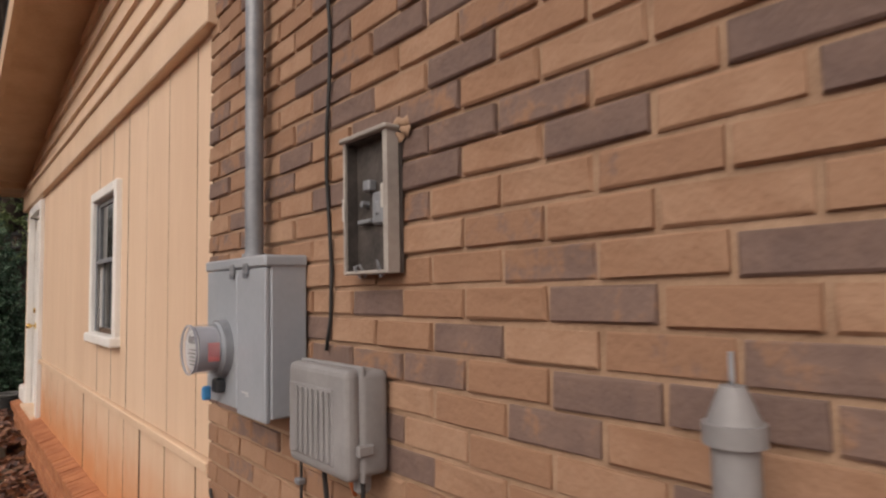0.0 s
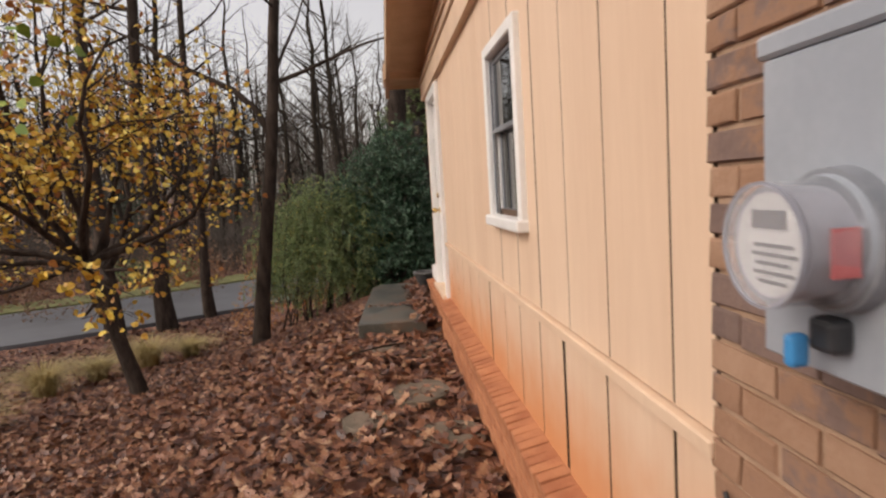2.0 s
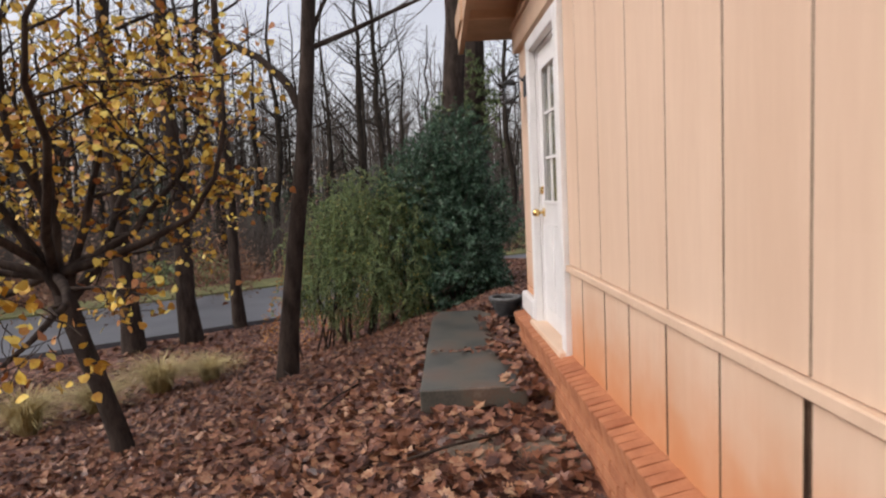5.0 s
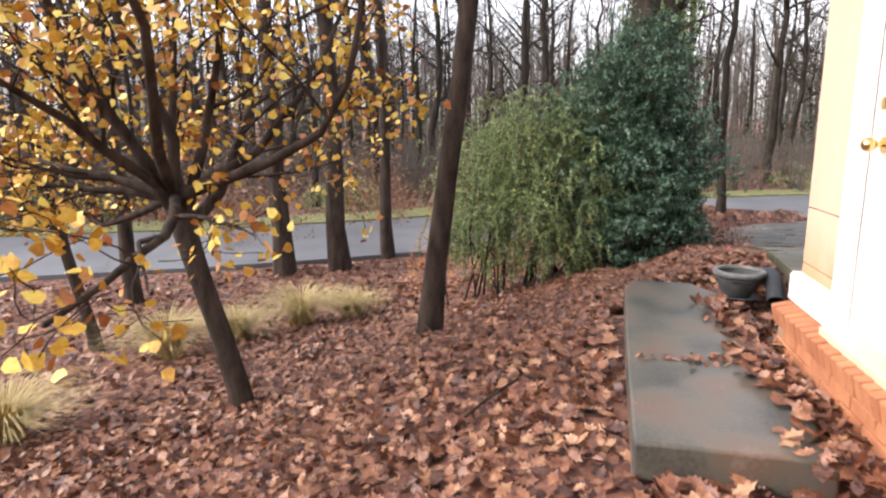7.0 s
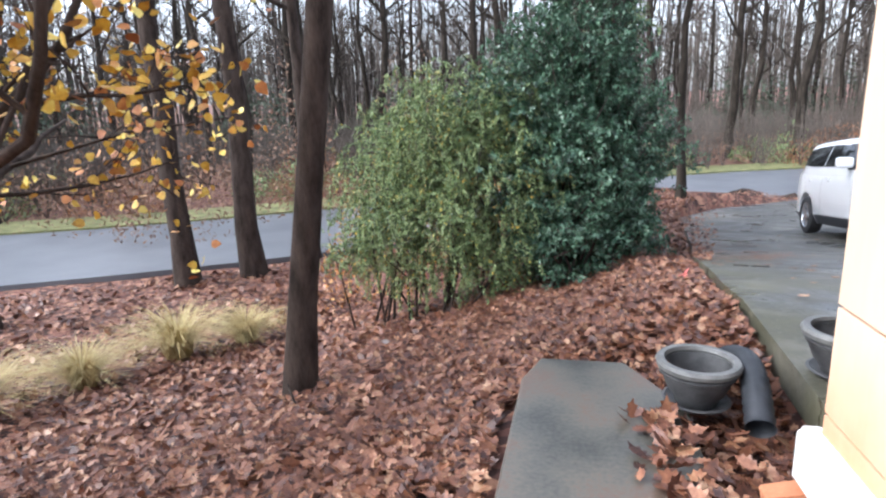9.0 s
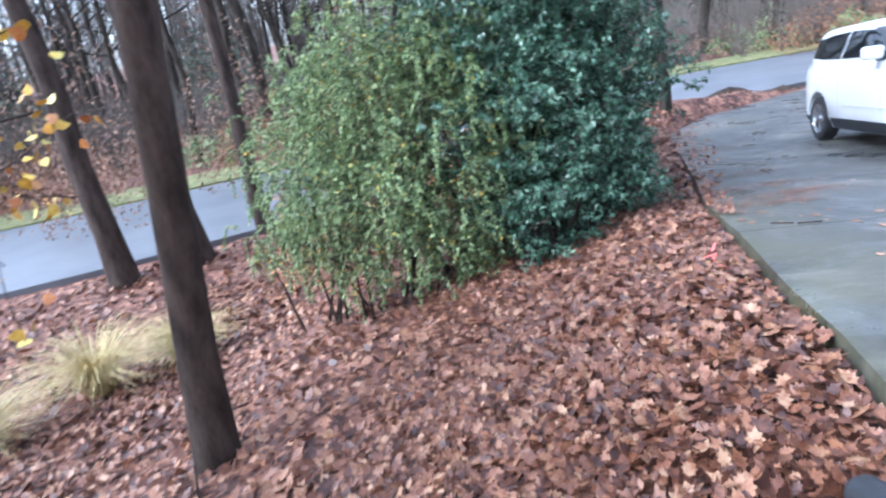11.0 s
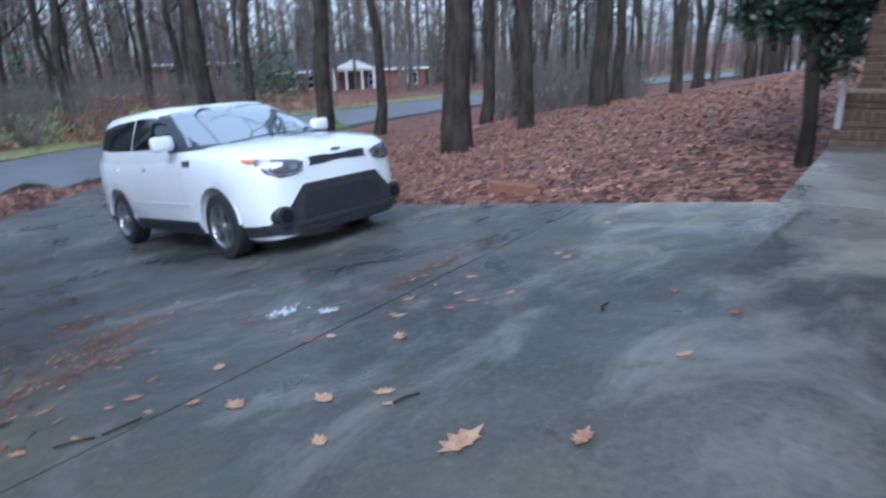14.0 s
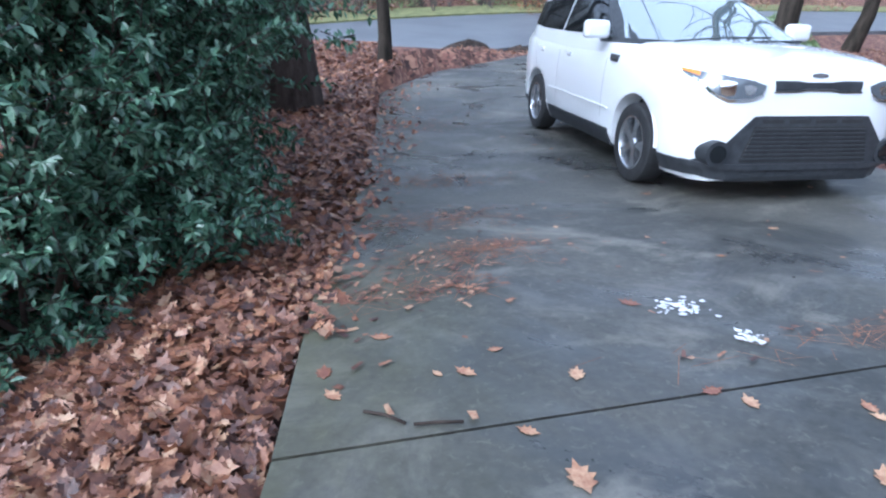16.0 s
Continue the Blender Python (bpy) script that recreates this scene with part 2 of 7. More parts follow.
wet_drive(M["drive"])
M["asphalt"] = mat("wet_asphalt", [(0.3, (0.10, 0.105, 0.115)), (0.7, (0.15, 0.155, 0.165))], 0.4, 0.8, 8, 0.2, 60)
M["soil"] = mat("leafy_soil", [(0.30, (0.045, 0.022, 0.016)), (0.5, (0.12, 0.055, 0.038)), (0.7, (0.20, 0.10, 0.068))], 0.9, 9, 9, 0.9, 70)


def leafy(m):
    """Matted leaves: a patchwork of leaf-sized cells, each with its own tone and tilt."""
    n, l = m.node_tree.nodes, m.node_tree.links
    b = n["Principled BSDF"]
    geo = n.new("ShaderNodeNewGeometry")
    vo = n.new("ShaderNodeTexVoronoi")
    vo.inputs["Scale"].default_value = 13.0
    wob = n.new("ShaderNodeTexNoise")
    wob.inputs["Scale"].default_value = 18.0
    add = n.new("ShaderNodeVectorMath")
    add.operation = "MULTIPLY_ADD"
    add.inputs[1].default_value = (0.07, 0.07, 0.07)
    l.new(wob.outputs["Color"], add.inputs[0])
    l.new(geo.outputs["Position"], wob.inputs["Vector"])
    l.new(geo.outputs["Position"], add.inputs[2])
    l.new(add.outputs["Vector"], vo.inputs["Vector"])
    ramp = n.new("ShaderNodeValToRGB")
    while len(ramp.color_ramp.elements) < 4:
        ramp.color_ramp.elements.new(0.5)
    for e, (p, c) in zip(ramp.color_ramp.elements, ((0.1, (0.04, 0.017, 0.012)), (0.4, (0.11, 0.044, 0.03)), (0.7, (0.19, 0.08, 0.052)), (0.95, (0.31, 0.16, 0.10)))):
        e.position, e.color = p, (*c, 1)
    sep = n.new("ShaderNodeSeparateColor")
    l.new(vo.outputs["Color"], sep.inputs["Color"])
    l.new(sep.outputs["Red"], ramp.inputs["Fac"])
    l.new(ramp.outputs["Color"], b.inputs["Base Color"])
    bp = n.new("ShaderNodeBump")
    bp.inputs["Strength"].default_value, bp.inputs["Distance"].default_value = 0.9, 0.03
    l.new(sep.outputs["Green"], bp.inputs["Height"])
    l.new(bp.outputs["Normal"], b.inputs["Normal"])


leafy(M["soil"])
M["litter"] = mat("dead_leaf", [(0.08, (0.050, 0.021, 0.016)), (0.30, (0.120, 0.048, 0.029)), (0.56, (0.215, 0.087, 0.047)), (0.80, (0.320, 0.152, 0.082)), (0.97, (0.44, 0.27, 0.16))], 0.44, 30, 3, 0.3, 140, vary=0.40)
M["bark"] = mat("dark_bark", [(0.3, (0.022, 0.016, 0.013)), (0.7, (0.078, 0.058, 0.047))], 0.95, 9, 7, 1.0, 60, stretch=(1, 1, 0.3), spec=0.15)
M["bark_grey"] = mat("grey_bark", [(0.3, (0.016, 0.013, 0.010)), (0.7, (0.056, 0.045, 0.035))], 0.95, 7, 7, 1.0, 50, stretch=(1, 1, 0.3), spec=0.15)
M["twig"] = mat("far_twig", [(0.3, (0.056, 0.046, 0.038)), (0.7, (0.13, 0.107, 0.088))], 0.95, 3, 4, 0.0, 20, vary=0.12)
M["yellow_leaf"] = mat("yellow_leaf", [(0.2, (0.45, 0.22, 0.02)), (0.5, (0.70, 0.45, 0.05)), (0.8, (0.78, 0.64, 0.15))], 0.5, 20, 3, 0.1, 90, vary=0.3)
M["orange_leaf"] = mat("orange_leaf", [(0.2, (0.30, 0.10, 0.03)), (0.5, (0.50, 0.20, 0.05)), (0.8, (0.60, 0.34, 0.10))], 0.5, 20, 3, 0.1, 90, vary=0.3)
M["rust_leaf"] = mat("rust_leaf", [(0.2, (0.15, 0.06, 0.03)), (0.5, (0.27, 0.11, 0.05)), (0.8, (0.37, 0.18, 0.09))], 0.7, 14, 3, 0.1, 60, vary=0.3)
M["orange_leaf_far"] = mat("far_rusty_leaf", [(0.2, (0.13, 0.075, 0.05)), (0.5, (0.22, 0.125, 0.08)), (0.8, (0.30, 0.19, 0.12))], 0.8, 6, 3, 0.0, 30, vary=0.3)
M["green_leaf"] = mat("fresh_green_leaf", [(0.2, (0.09, 0.14, 0.05)), (0.5, (0.18, 0.26, 0.10)), (0.8, (0.32, 0.39, 0.16))], 0.45, 12, 3, 0.1, 90, vary=0.3)
M["far_green"] = mat("far_evergreen", [(0.2, (0.035, 0.05, 0.03)), (0.5, (0.06, 0.08, 0.05)), (0.8, (0.10, 0.12, 0.08))], 0.8, 6, 3, 0.0, 30, vary=0.3)
M["holly_leaf"] = mat("dark_glossy_leaf", [(0.2, (0.028, 0.066, 0.038)), (0.5, (0.068, 0.138, 0.080)), (0.8, (0.160, 0.260, 0.165))], 0.26, 10, 3, 0.1, 90, vary=0.3)
M["camellia_leaf"] = mat("camellia_leaf", [(0.2, (0.012, 0.028, 0.014)), (0.5, (0.028, 0.055, 0.030)), (0.8, (0.07, 0.11, 0.06))], 0.35, 10, 3, 0.1, 90, vary=0.3)
M["straw"] = mat("dry_grass", [(0.2, (0.28, 0.20, 0.07)), (0.5, (0.46, 0.36, 0.15)), (0.8, (0.58, 0.49, 0.25))], 0.7, 12, 3, 0.1, 60, vary=0.3)
M["verge"] = mat("verge_grass", [(0.3, (0.10, 0.11, 0.035)), (0.7, (0.24, 0.23, 0.09))], 0.9, 3, 8, 0.6, 50)
M["pot"] = mat("weathered_pot", [(0.3, (0.03, 0.03, 0.032)), (0.7, (0.085, 0.085, 0.085))], 0.55, 14, 5, 0.3, 80)
M["pot_rim"] = mat("pale_pot_rim", [(0.3, (0.10, 0.10, 0.095)), (0.7, (0.19, 0.19, 0.18))], 0.55, 14, 5, 0.3, 80)
M["pink"] = mat("pink_ribbon", [(0.3, (0.80, 0.16, 0.14)), (0.7, (0.95, 0.26, 0.22))], 0.4, 30)
M["car_white"] = mat("white_car_paint", [(0.3, (0.78, 0.79, 0.80)), (0.7, (0.80, 0.81, 0.82))], 0.25, 2, 2, 0.0, 20, coat=0.8)
M["alloy"] = mat("alloy_wheel", [(0.3, (0.45, 0.46, 0.48)), (0.7, (0.6, 0.61, 0.63))], 0.25, 8, metal=0.9, bump=0)
M["chrome"] = mat("chrome", [(0.3, (0.75, 0.75, 0.76)), (0.7, (0.85, 0.85, 0.86))], 0.08, 8, metal=1.0, bump=0)
M["orange_lens"] = mat("orange_lens", [(0.3, (0.75, 0.22, 0.03)), (0.7, (0.85, 0.3, 0.05))], 0.15, 8, bump=0)
M["dark_inside"] = mat("dark_interior", [(0.3, (0.02, 0.02, 0.02)), (0.7, (0.04, 0.04, 0.04))], 0.8, 8)
M["curtain"] = mat("cream_curtain", [(0.3, (0.42, 0.36, 0.20)), (0.7, (0.56, 0.48, 0.28))], 0.8, 5, 4, 0.3, 40, stretch=(1, 6, 0.3))
M["screen"] = mat("insect_screen", [(0.3, (0.05, 0.055, 0.05)), (0.7, (0.085, 0.09, 0.08))], 0.6, 5)
M["paint_spill"] = mat("white_spill", [(0.3, (0.55, 0.56, 0.58)), (0.7, (0.82, 0.83, 0.85))], 0.6, 25)
M["pale_concrete"] = mat("pale_concrete", [(0.3, (0.24, 0.235, 0.22)), (0.7, (0.38, 0.37, 0.35))], 0.6, 4, 7, 0.2, 60)
M["moss"] = mat("moss_stone", [(0.3, (0.10, 0.085, 0.06)), (0.7, (0.21, 0.16, 0.12))], 0.85, 9, 7, 0.6, 60)
M["far_brick"] = mat("far_brick", [(0.3, (0.20, 0.085, 0.06)), (0.7, (0.28, 0.13, 0.095))], 0.9, 6, 5, 0.2, 40)
M["shutter"] = mat("dark_shutter", [(0.3, (0.03, 0.03, 0.035)), (0.7, (0.05, 0.05, 0.055))], 0.6, 6)
M["label_white"] = mat("label_white", [(0.3, (0.62, 0.62, 0.61)), (0.7, (0.74, 0.74, 0.73))], 0.5, 30)
M["label_dark"] = mat("label_dark", [(0.3, (0.03, 0.03, 0.035)), (0.7, (0.06, 0.06, 0.065))], 0.4, 30)
M["label_red"] = mat("label_red", [(0.3, (0.45, 0.10, 0.11)), (0.7, (0.55, 0.16, 0.16))], 0.5, 30)
M["needles"] = mat("pine_needles", [(0.2, (0.16, 0.07, 0.04)), (0.8, (0.34, 0.17, 0.10))], 0.7, 30, vary=0.3)


def glass(name, tint=(1, 1, 1), rough=0.0, ior=1.45):
    m = bpy.data.materials.new(name)
    m.use_nodes = True
    b = m.node_tree.nodes["Principled BSDF"]
    b.inputs["Base Color"].default_value = (*tint, 1)
    b.inputs["Transmission Weight"].default_value, b.inputs["Roughness"].default_value, b.inputs["IOR"].default_value = 1.0, rough, ior
    return m



def gloss(name, colour, ior, rough):
    m = bpy.data.materials.new(name)
    m.use_nodes = True
    b = m.node_tree.nodes["Principled BSDF"]
    b.inputs["Base Color"].default_value, b.inputs["IOR"].default_value, b.inputs["Roughness"].default_value = (*colour, 1), ior, rough
    return m


M["house_glass"] = gloss("dark_window_glass", (0.012, 0.014, 0.013), 2.6, 0.03)
M["glass"] = glass("window_glass", (0.9, 0.93, 0.92))
M["dark_glass"] = glass("tinted_glass", (0.10, 0.12, 0.13))
M["car_glass"] = glass("windscreen_glass", (0.5, 0.6, 0.6))
M["clear"] = glass("clear_plastic", (0.95, 0.95, 0.96), 0.03)
M["thin_clear"] = gloss("thin_clear_plastic", (0.75, 0.76, 0.80), 1.45, 0.06)
M["thin_clear"].node_tree.nodes["Principled BSDF"].inputs["Alpha"].default_value = 0.16


# ---- builders ----
def mesh_of(name, verts, faces, material, smooth=False):
    me = bpy.data.meshes.new(name)
    me.from_pydata(verts, [], faces)
    if smooth:
        me.polygons.foreach_set("use_smooth", [True] * len(me.polygons))
    me.materials.append(material)
    me.update()
    return me


def hang(ob, parent):
    if parent is not None:
        ob.parent = parent
    return ob


def part(name, bm, material, parent=None, label="", smooth=False):
    me = bpy.data.meshes.new(name)
    bmesh.ops.recalc_face_normals(bm, faces=bm.faces[:])
    bm.to_mesh(me)
    bm.free()
    if smooth:
        me.polygons.foreach_set("use_smooth", [True] * len(me.polygons))
        me.set_sharp_from_angle(angle=radians(40))
    me.materials.append(material)
    ob = hang(new(name, me), parent)
    return tagged(ob, label)


def piece(name, verts, faces, material, parent=None, label="", smooth=False):
    return tagged(hang(new(name, mesh_of(name, verts, faces, material, smooth)), parent), label)


def thing(name, label, category, at=None, group="", kind=""):
    ob = new(name)
    ob.empty_display_size = 0.1
    if at is not None:
        ob.matrix_world = at
    return tagged(ob, label, category, group, kind)


def box(bm, x0, x1, y0, y1, z0, z1, bevel=0.0, seg=1):
    r = bmesh.ops.create_cube(bm, size=1, matrix=Matrix.Translation(((x0 + x1) / 2, (y0 + y1) / 2, (z0 + z1) / 2)) @ Matrix.Diagonal((abs(x1 - x0), abs(y1 - y0), abs(z1 - z0), 1)))
    if bevel:
        es = list({e for v in r["verts"] for e in v.link_edges})
        bmesh.ops.bevel(bm, geom=es, offset=bevel, segments=seg, affect="EDGES", profile=0.5)
    return bm


def boxes(*args, bevel=0.0, seg=1):
    bm = bmesh.new()
    for a in args:
        box(bm, *a, bevel=bevel, seg=seg)
    return bm


def cyl(bm, p, q, r0, r1=None, n=20):
    p, q = Vector(p), Vector(q)
    d = q - p
    m = Matrix.Translation((p + q) / 2) @ d.to_track_quat("Z", "Y").to_matrix().to_4x4()
    bmesh.ops.create_cone(bm, cap_ends=True, segments=n, radius1=r0, radius2=r0 if r1 is None else r1, depth=d.length, matrix=m)
    return bm


def lathe(profile, n=28, ring=False):
    """A solid of revolution about z from (radius, height) pairs; ring: open in the middle, its ends joined."""
    bm = bmesh.new()
    rings = []
    for r, z in profile:
        rings.append([bm.verts.new((r * math.cos(2 * math.pi * k / n), r * math.sin(2 * math.pi * k / n), z)) for k in range(n)])
    for a, b in zip(rings, rings[1:] + (rings[:1] if ring else [])):
        for k in range(n):
            bm.faces.new((a[k], a[(k + 1) % n], b[(k + 1) % n], b[k]))
    if not ring:
        bm.faces.new(rings[0])
        bm.faces.new(rings[-1])
    return bm


def tube(verts, faces, pts, radii, n=6):
    """Adds a tapered tube along pts to a mesh in the making."""
    base = len(verts)
    for i, p in enumerate(pts):
        d = (pts[min(i + 1, len(pts) - 1)] - pts[max(i - 1, 0)])
        d = d.normalized() if d.length > 1e-6 else Vector((0, 0, 1))
        s = d.cross(Vector((0.31, 0.95, 0.05)))
        s = s.normalized() if s.length > 1e-3 else Vector((1, 0, 0))
        u = d.cross(s)
        for k in range(n):
            a = 2 * math.pi * k / n
            verts.append(p + (s * math.cos(a) + u * math.sin(a)) * radii[i])
    for i in range(len(pts) - 1):
        for k in range(n):
            a, b = base + i * n + k, base + i * n + (k + 1) % n
            faces.append((a, b, b + n, a + n))
    faces.append(tuple(base + (len(pts) - 1) * n + k for k in range(n)))
    return verts, faces


def wire(name, pts, r, material, parent=None, label="", n=6):
    v, f = tube([], [], [Vector(p) for p in pts], [r] * len(pts), n)
    return piece(name, v, f, material, parent, label, True)


def leaf_shape(c, d, u, size, kind):
    """Corner points and faces of one small leaf at c, along d, with normal u."""
    s = d.cross(u)
    if kind == "oak":
        out = [(-0.55, 0), (-0.30, 0.10), (-0.26, 0.27), (-0.10, 0.19), (0.0, 0.34), (0.12, 0.20), (0.26, 0.28), (0.32, 0.11), (0.58, 0.02), (0.33, -0.10), (0.24, -0.27), (0.10, -0.20), (-0.02, -0.34), (-0.12, -0.18), (-0.28, -0.26), (-0.31, -0.09)]
        curl = 0.75
    elif kind == "heart":
        out = [(-0.45, 0), (-0.4, 0.3), (-0.05, 0.42), (0.3, 0.2), (0.55, 0), (0.3, -0.2), (-0.05, -0.42), (-0.4, -0.3)]
        curl = 0.3
    else:
        out = [(-0.5, 0), (-0.1, 0.2), (0.5, 0), (-0.1, -0.2)]
        curl = 0.4
    return [c + (d * a + s * b + u * (curl * (b * b - 0.12 + 0.4 * a * a))) * size for a, b in out]


def leaves(name, spots, material, parent=None, kind="small", label=""):
    """spots: (place, size, flatness) of each leaf; one joined mesh."""
    v, f = [], []
    for p, size, flat in spots:
        u = Vector((rng.gauss(0, 1), rng.gauss(0, 1), rng.gauss(0, 1) + flat)).normalized()
        d = Vector((rng.gauss(0, 1), rng.gauss(0, 1), rng.gauss(0, 1)))
        d = (d - u * d.dot(u)).normalized()
        pts = leaf_shape(Vector(p), d, u, size, kind)
        k = len(v)
        v.extend(pts)
        if kind == "small":
            f.append((k, k + 1, k + 2))
            f.append((k, k + 2, k + 3))
        else:
            f.append(tuple(range(k, k + len(pts))))
    ob = piece(name, v, f, material, parent, label)
    return tagged(ob, kind="stuff") if parent is None else ob
def sstep(a, b, t):
    t = min(1.0, max(0.0, (t - a) / (b - a)))
    return t * t * (3 - 2 * t)


CAR, CAR_TURN, CAR_TILT, CAR_SIZE = (3.926, 14.568), 175.2, 7.2, 0.882


def drive_z(x, y):
    # concrete drive: level by the garage, falling to the car, then easing off to the road
    if y < CAR[1]:
        return 0.14 - 0.1844 * max(0.0, y - 10.5)
    if y < 17.5:
        return -0.61 - 0.1263 * (y - CAR[1])
    return -0.98 - 0.0933 * (min(y, 28.0) - 17.5)


def ground_z(x, y):
    s = max(0.0, -0.8 - x)
    z = -0.15 - 0.33 * min(s, 3.0) - 0.13 * min(max(s - 3.0, 0.0), 6.0)
    z -= 0.14 * min(max(0.0, y - 8.9), 6.0) * (1.0 - sstep(3.0, 9.0, s) * 0.6)
    z -= 0.07 * sstep(0.0, 1.0, (3.5 - y) / 5.0)
    z = max(z, -2.1)
    edge = max(0.0, 0.25 - x)
    z = z + (max(z, drive_z(x, y) - 0.10 - 0.38 * edge) - z) * sstep(8.4, 10.0, y)
    if x > 3.5:
        z = max(z, drive_z(x, y) - 0.05 + 0.52 * sstep(10.6, 11.3, y) * (1 - math.exp(-0.16 * max(0.0, x - 5.5))) * (1 - sstep(20, 30, y)))
    far = sstep(22.0, 30.0, y + 0.25 * x)
    return z * (1 - far) + far * -2.1


# ---- ground, road and drive ----
def axis(a, b, fine_a, fine_b, fine, coarse):
    out, p = [], a
    while p < b:
        out.append(p)
        p += fine if fine_a <= p < fine_b else max(coarse, min(12.0, 0.12 * min(abs(p - fine_a), abs(p - fine_b))))
    return out + [b]


def build_ground():
    xs, ys = axis(-160, 190, -9, 10, 0.22, 0.6), axis(-60, 260, -3, 20, 0.22, 0.6)
    v, f = [], []
    for y in ys:
        for x in xs:
            z = ground_z(x, y)
            far = math.hypot(x - 2, y - 12)
            z += 0.035 * noise.noise((x * 0.9, y * 0.9, 0)) + (0.3 * noise.noise((x * 0.05, y * 0.05, 3)) * min(1, max(0, (far - 25) / 30)))
            hill = 0.03 * max(0, far - 75)
            z += hill
            if -0.03 < x < 14 and y < 8.6 and far < 30:
                z = min(z, -0.2)
            if 4.2 < x < 8.5 and 9.0 < y < 10.8:
                z = min(z, 0.02)
            # the drive and the road lie in beds cut a little deeper
            if on_drive(x, y, 0.25):
                z = min(z, drive_z(x, y) - 0.16)
            if on_road(x, y, 0.5) and far < 90:
                z = min(z, road_z(x, y) - 0.1)
            v.append((x, y, z))
    n = len(xs)
    for j in range(len(ys) - 1):
        for i in range(n - 1):
            k = j * n + i
            f.append((k, k + 1, k + 1 + n, k + n))
    ob = piece("ground", v, f, M["soil"], None, "", True)
    return tagged(ob, "reddish brown soil under wet fallen leaves", "ground", kind="structure")


LEFT = [(0.30, 8.75), (0.44, 10.8), (0.66, 12.0), (0.84, 13.25), (1.24, 15.0), (1.62, 17.0), (2.05, 19.6), (3.4, 22.0), (5.6, 24.2), (8.6, 27.3)]
RIGHT = [(4.42, 8.75), (4.45, 10.45), (4.76, 11.75), (5.08, 12.95), (5.5, 14.75), (6.1, 17.0), (7.2, 19.6), (9.6, 22.0), (12.0, 24.2), (15.0, 27.3)]
ROAD = [(-60.0, 8.0), (-24.0, 15.5), (-12.0, 19.5), (-5.0, 23.5), (2.0, 28.8), (9.0, 32.0), (17.0, 33.6), (30.0, 34.8), (48.0, 33.0), (70.0, 27.0), (110.0, 10.0)]


def along(line, y):
    for (xa, ya), (xb, yb) in zip(line, line[1:]):
        if ya <= y <= yb:
            return xa + (xb - xa) * (y - ya) / (yb - ya)
    return None


def on_drive(x, y, grow=0.0):
    a, b = along(LEFT, y), along(RIGHT, y)
    return a is not None and a - grow < x < b + grow


def road_mid(x):
    for (xa, ya), (xb, yb) in zip(ROAD, ROAD[1:]):
        if xa <= x <= xb:
            return ya + (yb - ya) * (x - xa) / (xb - xa), (yb - ya) / (xb - xa)
    return None, 0


def road_z(x, y):
    m, s = road_mid(max(-59.9, min(109.9, x)))
    far = math.hypot(x - 2, m - 12)
    return -1.98 + 0.03 * max(0, far - 75)


def on_road(x, y, grow=0.0):
    m, s = road_mid(x)
    return m is not None and abs(y - m) / math.hypot(1, s) < 3.0 + grow


def slab_strip(name, left, right, zf, thick, material, step=0.5):
    """A slab between two border lines, its edges a real step down."""
    top = []
    for (la, lb), (ra, rb) in zip(zip(left, left[1:]), zip(right, right[1:])):
        n = max(1, int(math.dist(la, lb) / step))
        for i in range(n):
            t = i / n
            top.append(((la[0] + (lb[0] - la[0]) * t, la[1] + (lb[1] - la[1]) * t), (ra[0] + (rb[0] - ra[0]) * t, ra[1] + (rb[1] - ra[1]) * t)))
    top.append((left[-1], right[-1]))
    across = 10
    v, f = [], []
    for a, b in top:
        for k in range(across + 1):
            t = k / across
            x, y = a[0] + (b[0] - a[0]) * t, a[1] + (b[1] - a[1]) * t
            v.append((x, y, zf(x, y)))
    w = across + 1
    for j in range(len(top) - 1):
        for k in range(across):
            i = j * w + k
            f.append((i, i + 1, i + 1 + w, i + w))
    rim = [j * w for j in range(len(top))] + [(len(top) - 1) * w + k for k in range(1, w)] + [j * w + across for j in range(len(top) - 2, -1, -1)] + [k for k in range(across - 1, 0, -1)]
    low = len(v)
    for i in rim:
        v.append((v[i][0], v[i][1], v[i][2] - thick))
    for i in range(len(rim)):
        j = (i + 1) % len(rim)
        f.append((rim[i], rim[j], low + j, low + i))
    bm = bmesh.new()
    vs = [bm.verts.new(p) for p in v]
    for q in f:
        bm.faces.new([vs[i] for i in q])
    return part(name, bm, material)


def split_line(line, y):
    """The part of a border line below y and the part above it."""
    x = along(line, y)
    return [p for p in line if p[1] < y] + [(x, y)], [(x, y)] + [p for p in line if p[1] > y]


build_ground()
drive = thing("driveway", "", "", kind="structure")
lo_l, hi_l = split_line(LEFT, 12.01)
lo_r, hi_r = split_line(RIGHT, 12.01)
lo_l[-1], lo_r[-1] = (lo_l[-1][0], 12.005), (lo_r[-1][0], 12.005)
hi_l[0], hi_r[0] = (hi_l[0][0], 12.016), (hi_r[0][0], 12.016)
for l, r in ((lo_l, lo_r), (hi_l, hi_r)):
    hang(slab_strip("slab", l, r, drive_z, 0.16, M["drive"]), drive)
walkway = part("slab", boxes((4.47, 6.88, 9.72, 10.62, -0.1, 0.135), bevel=0.008), M["drive"], drive)
tagged(drive, "wet grey concrete driveway with a joint, sloping to the road", "driveway", kind="structure")

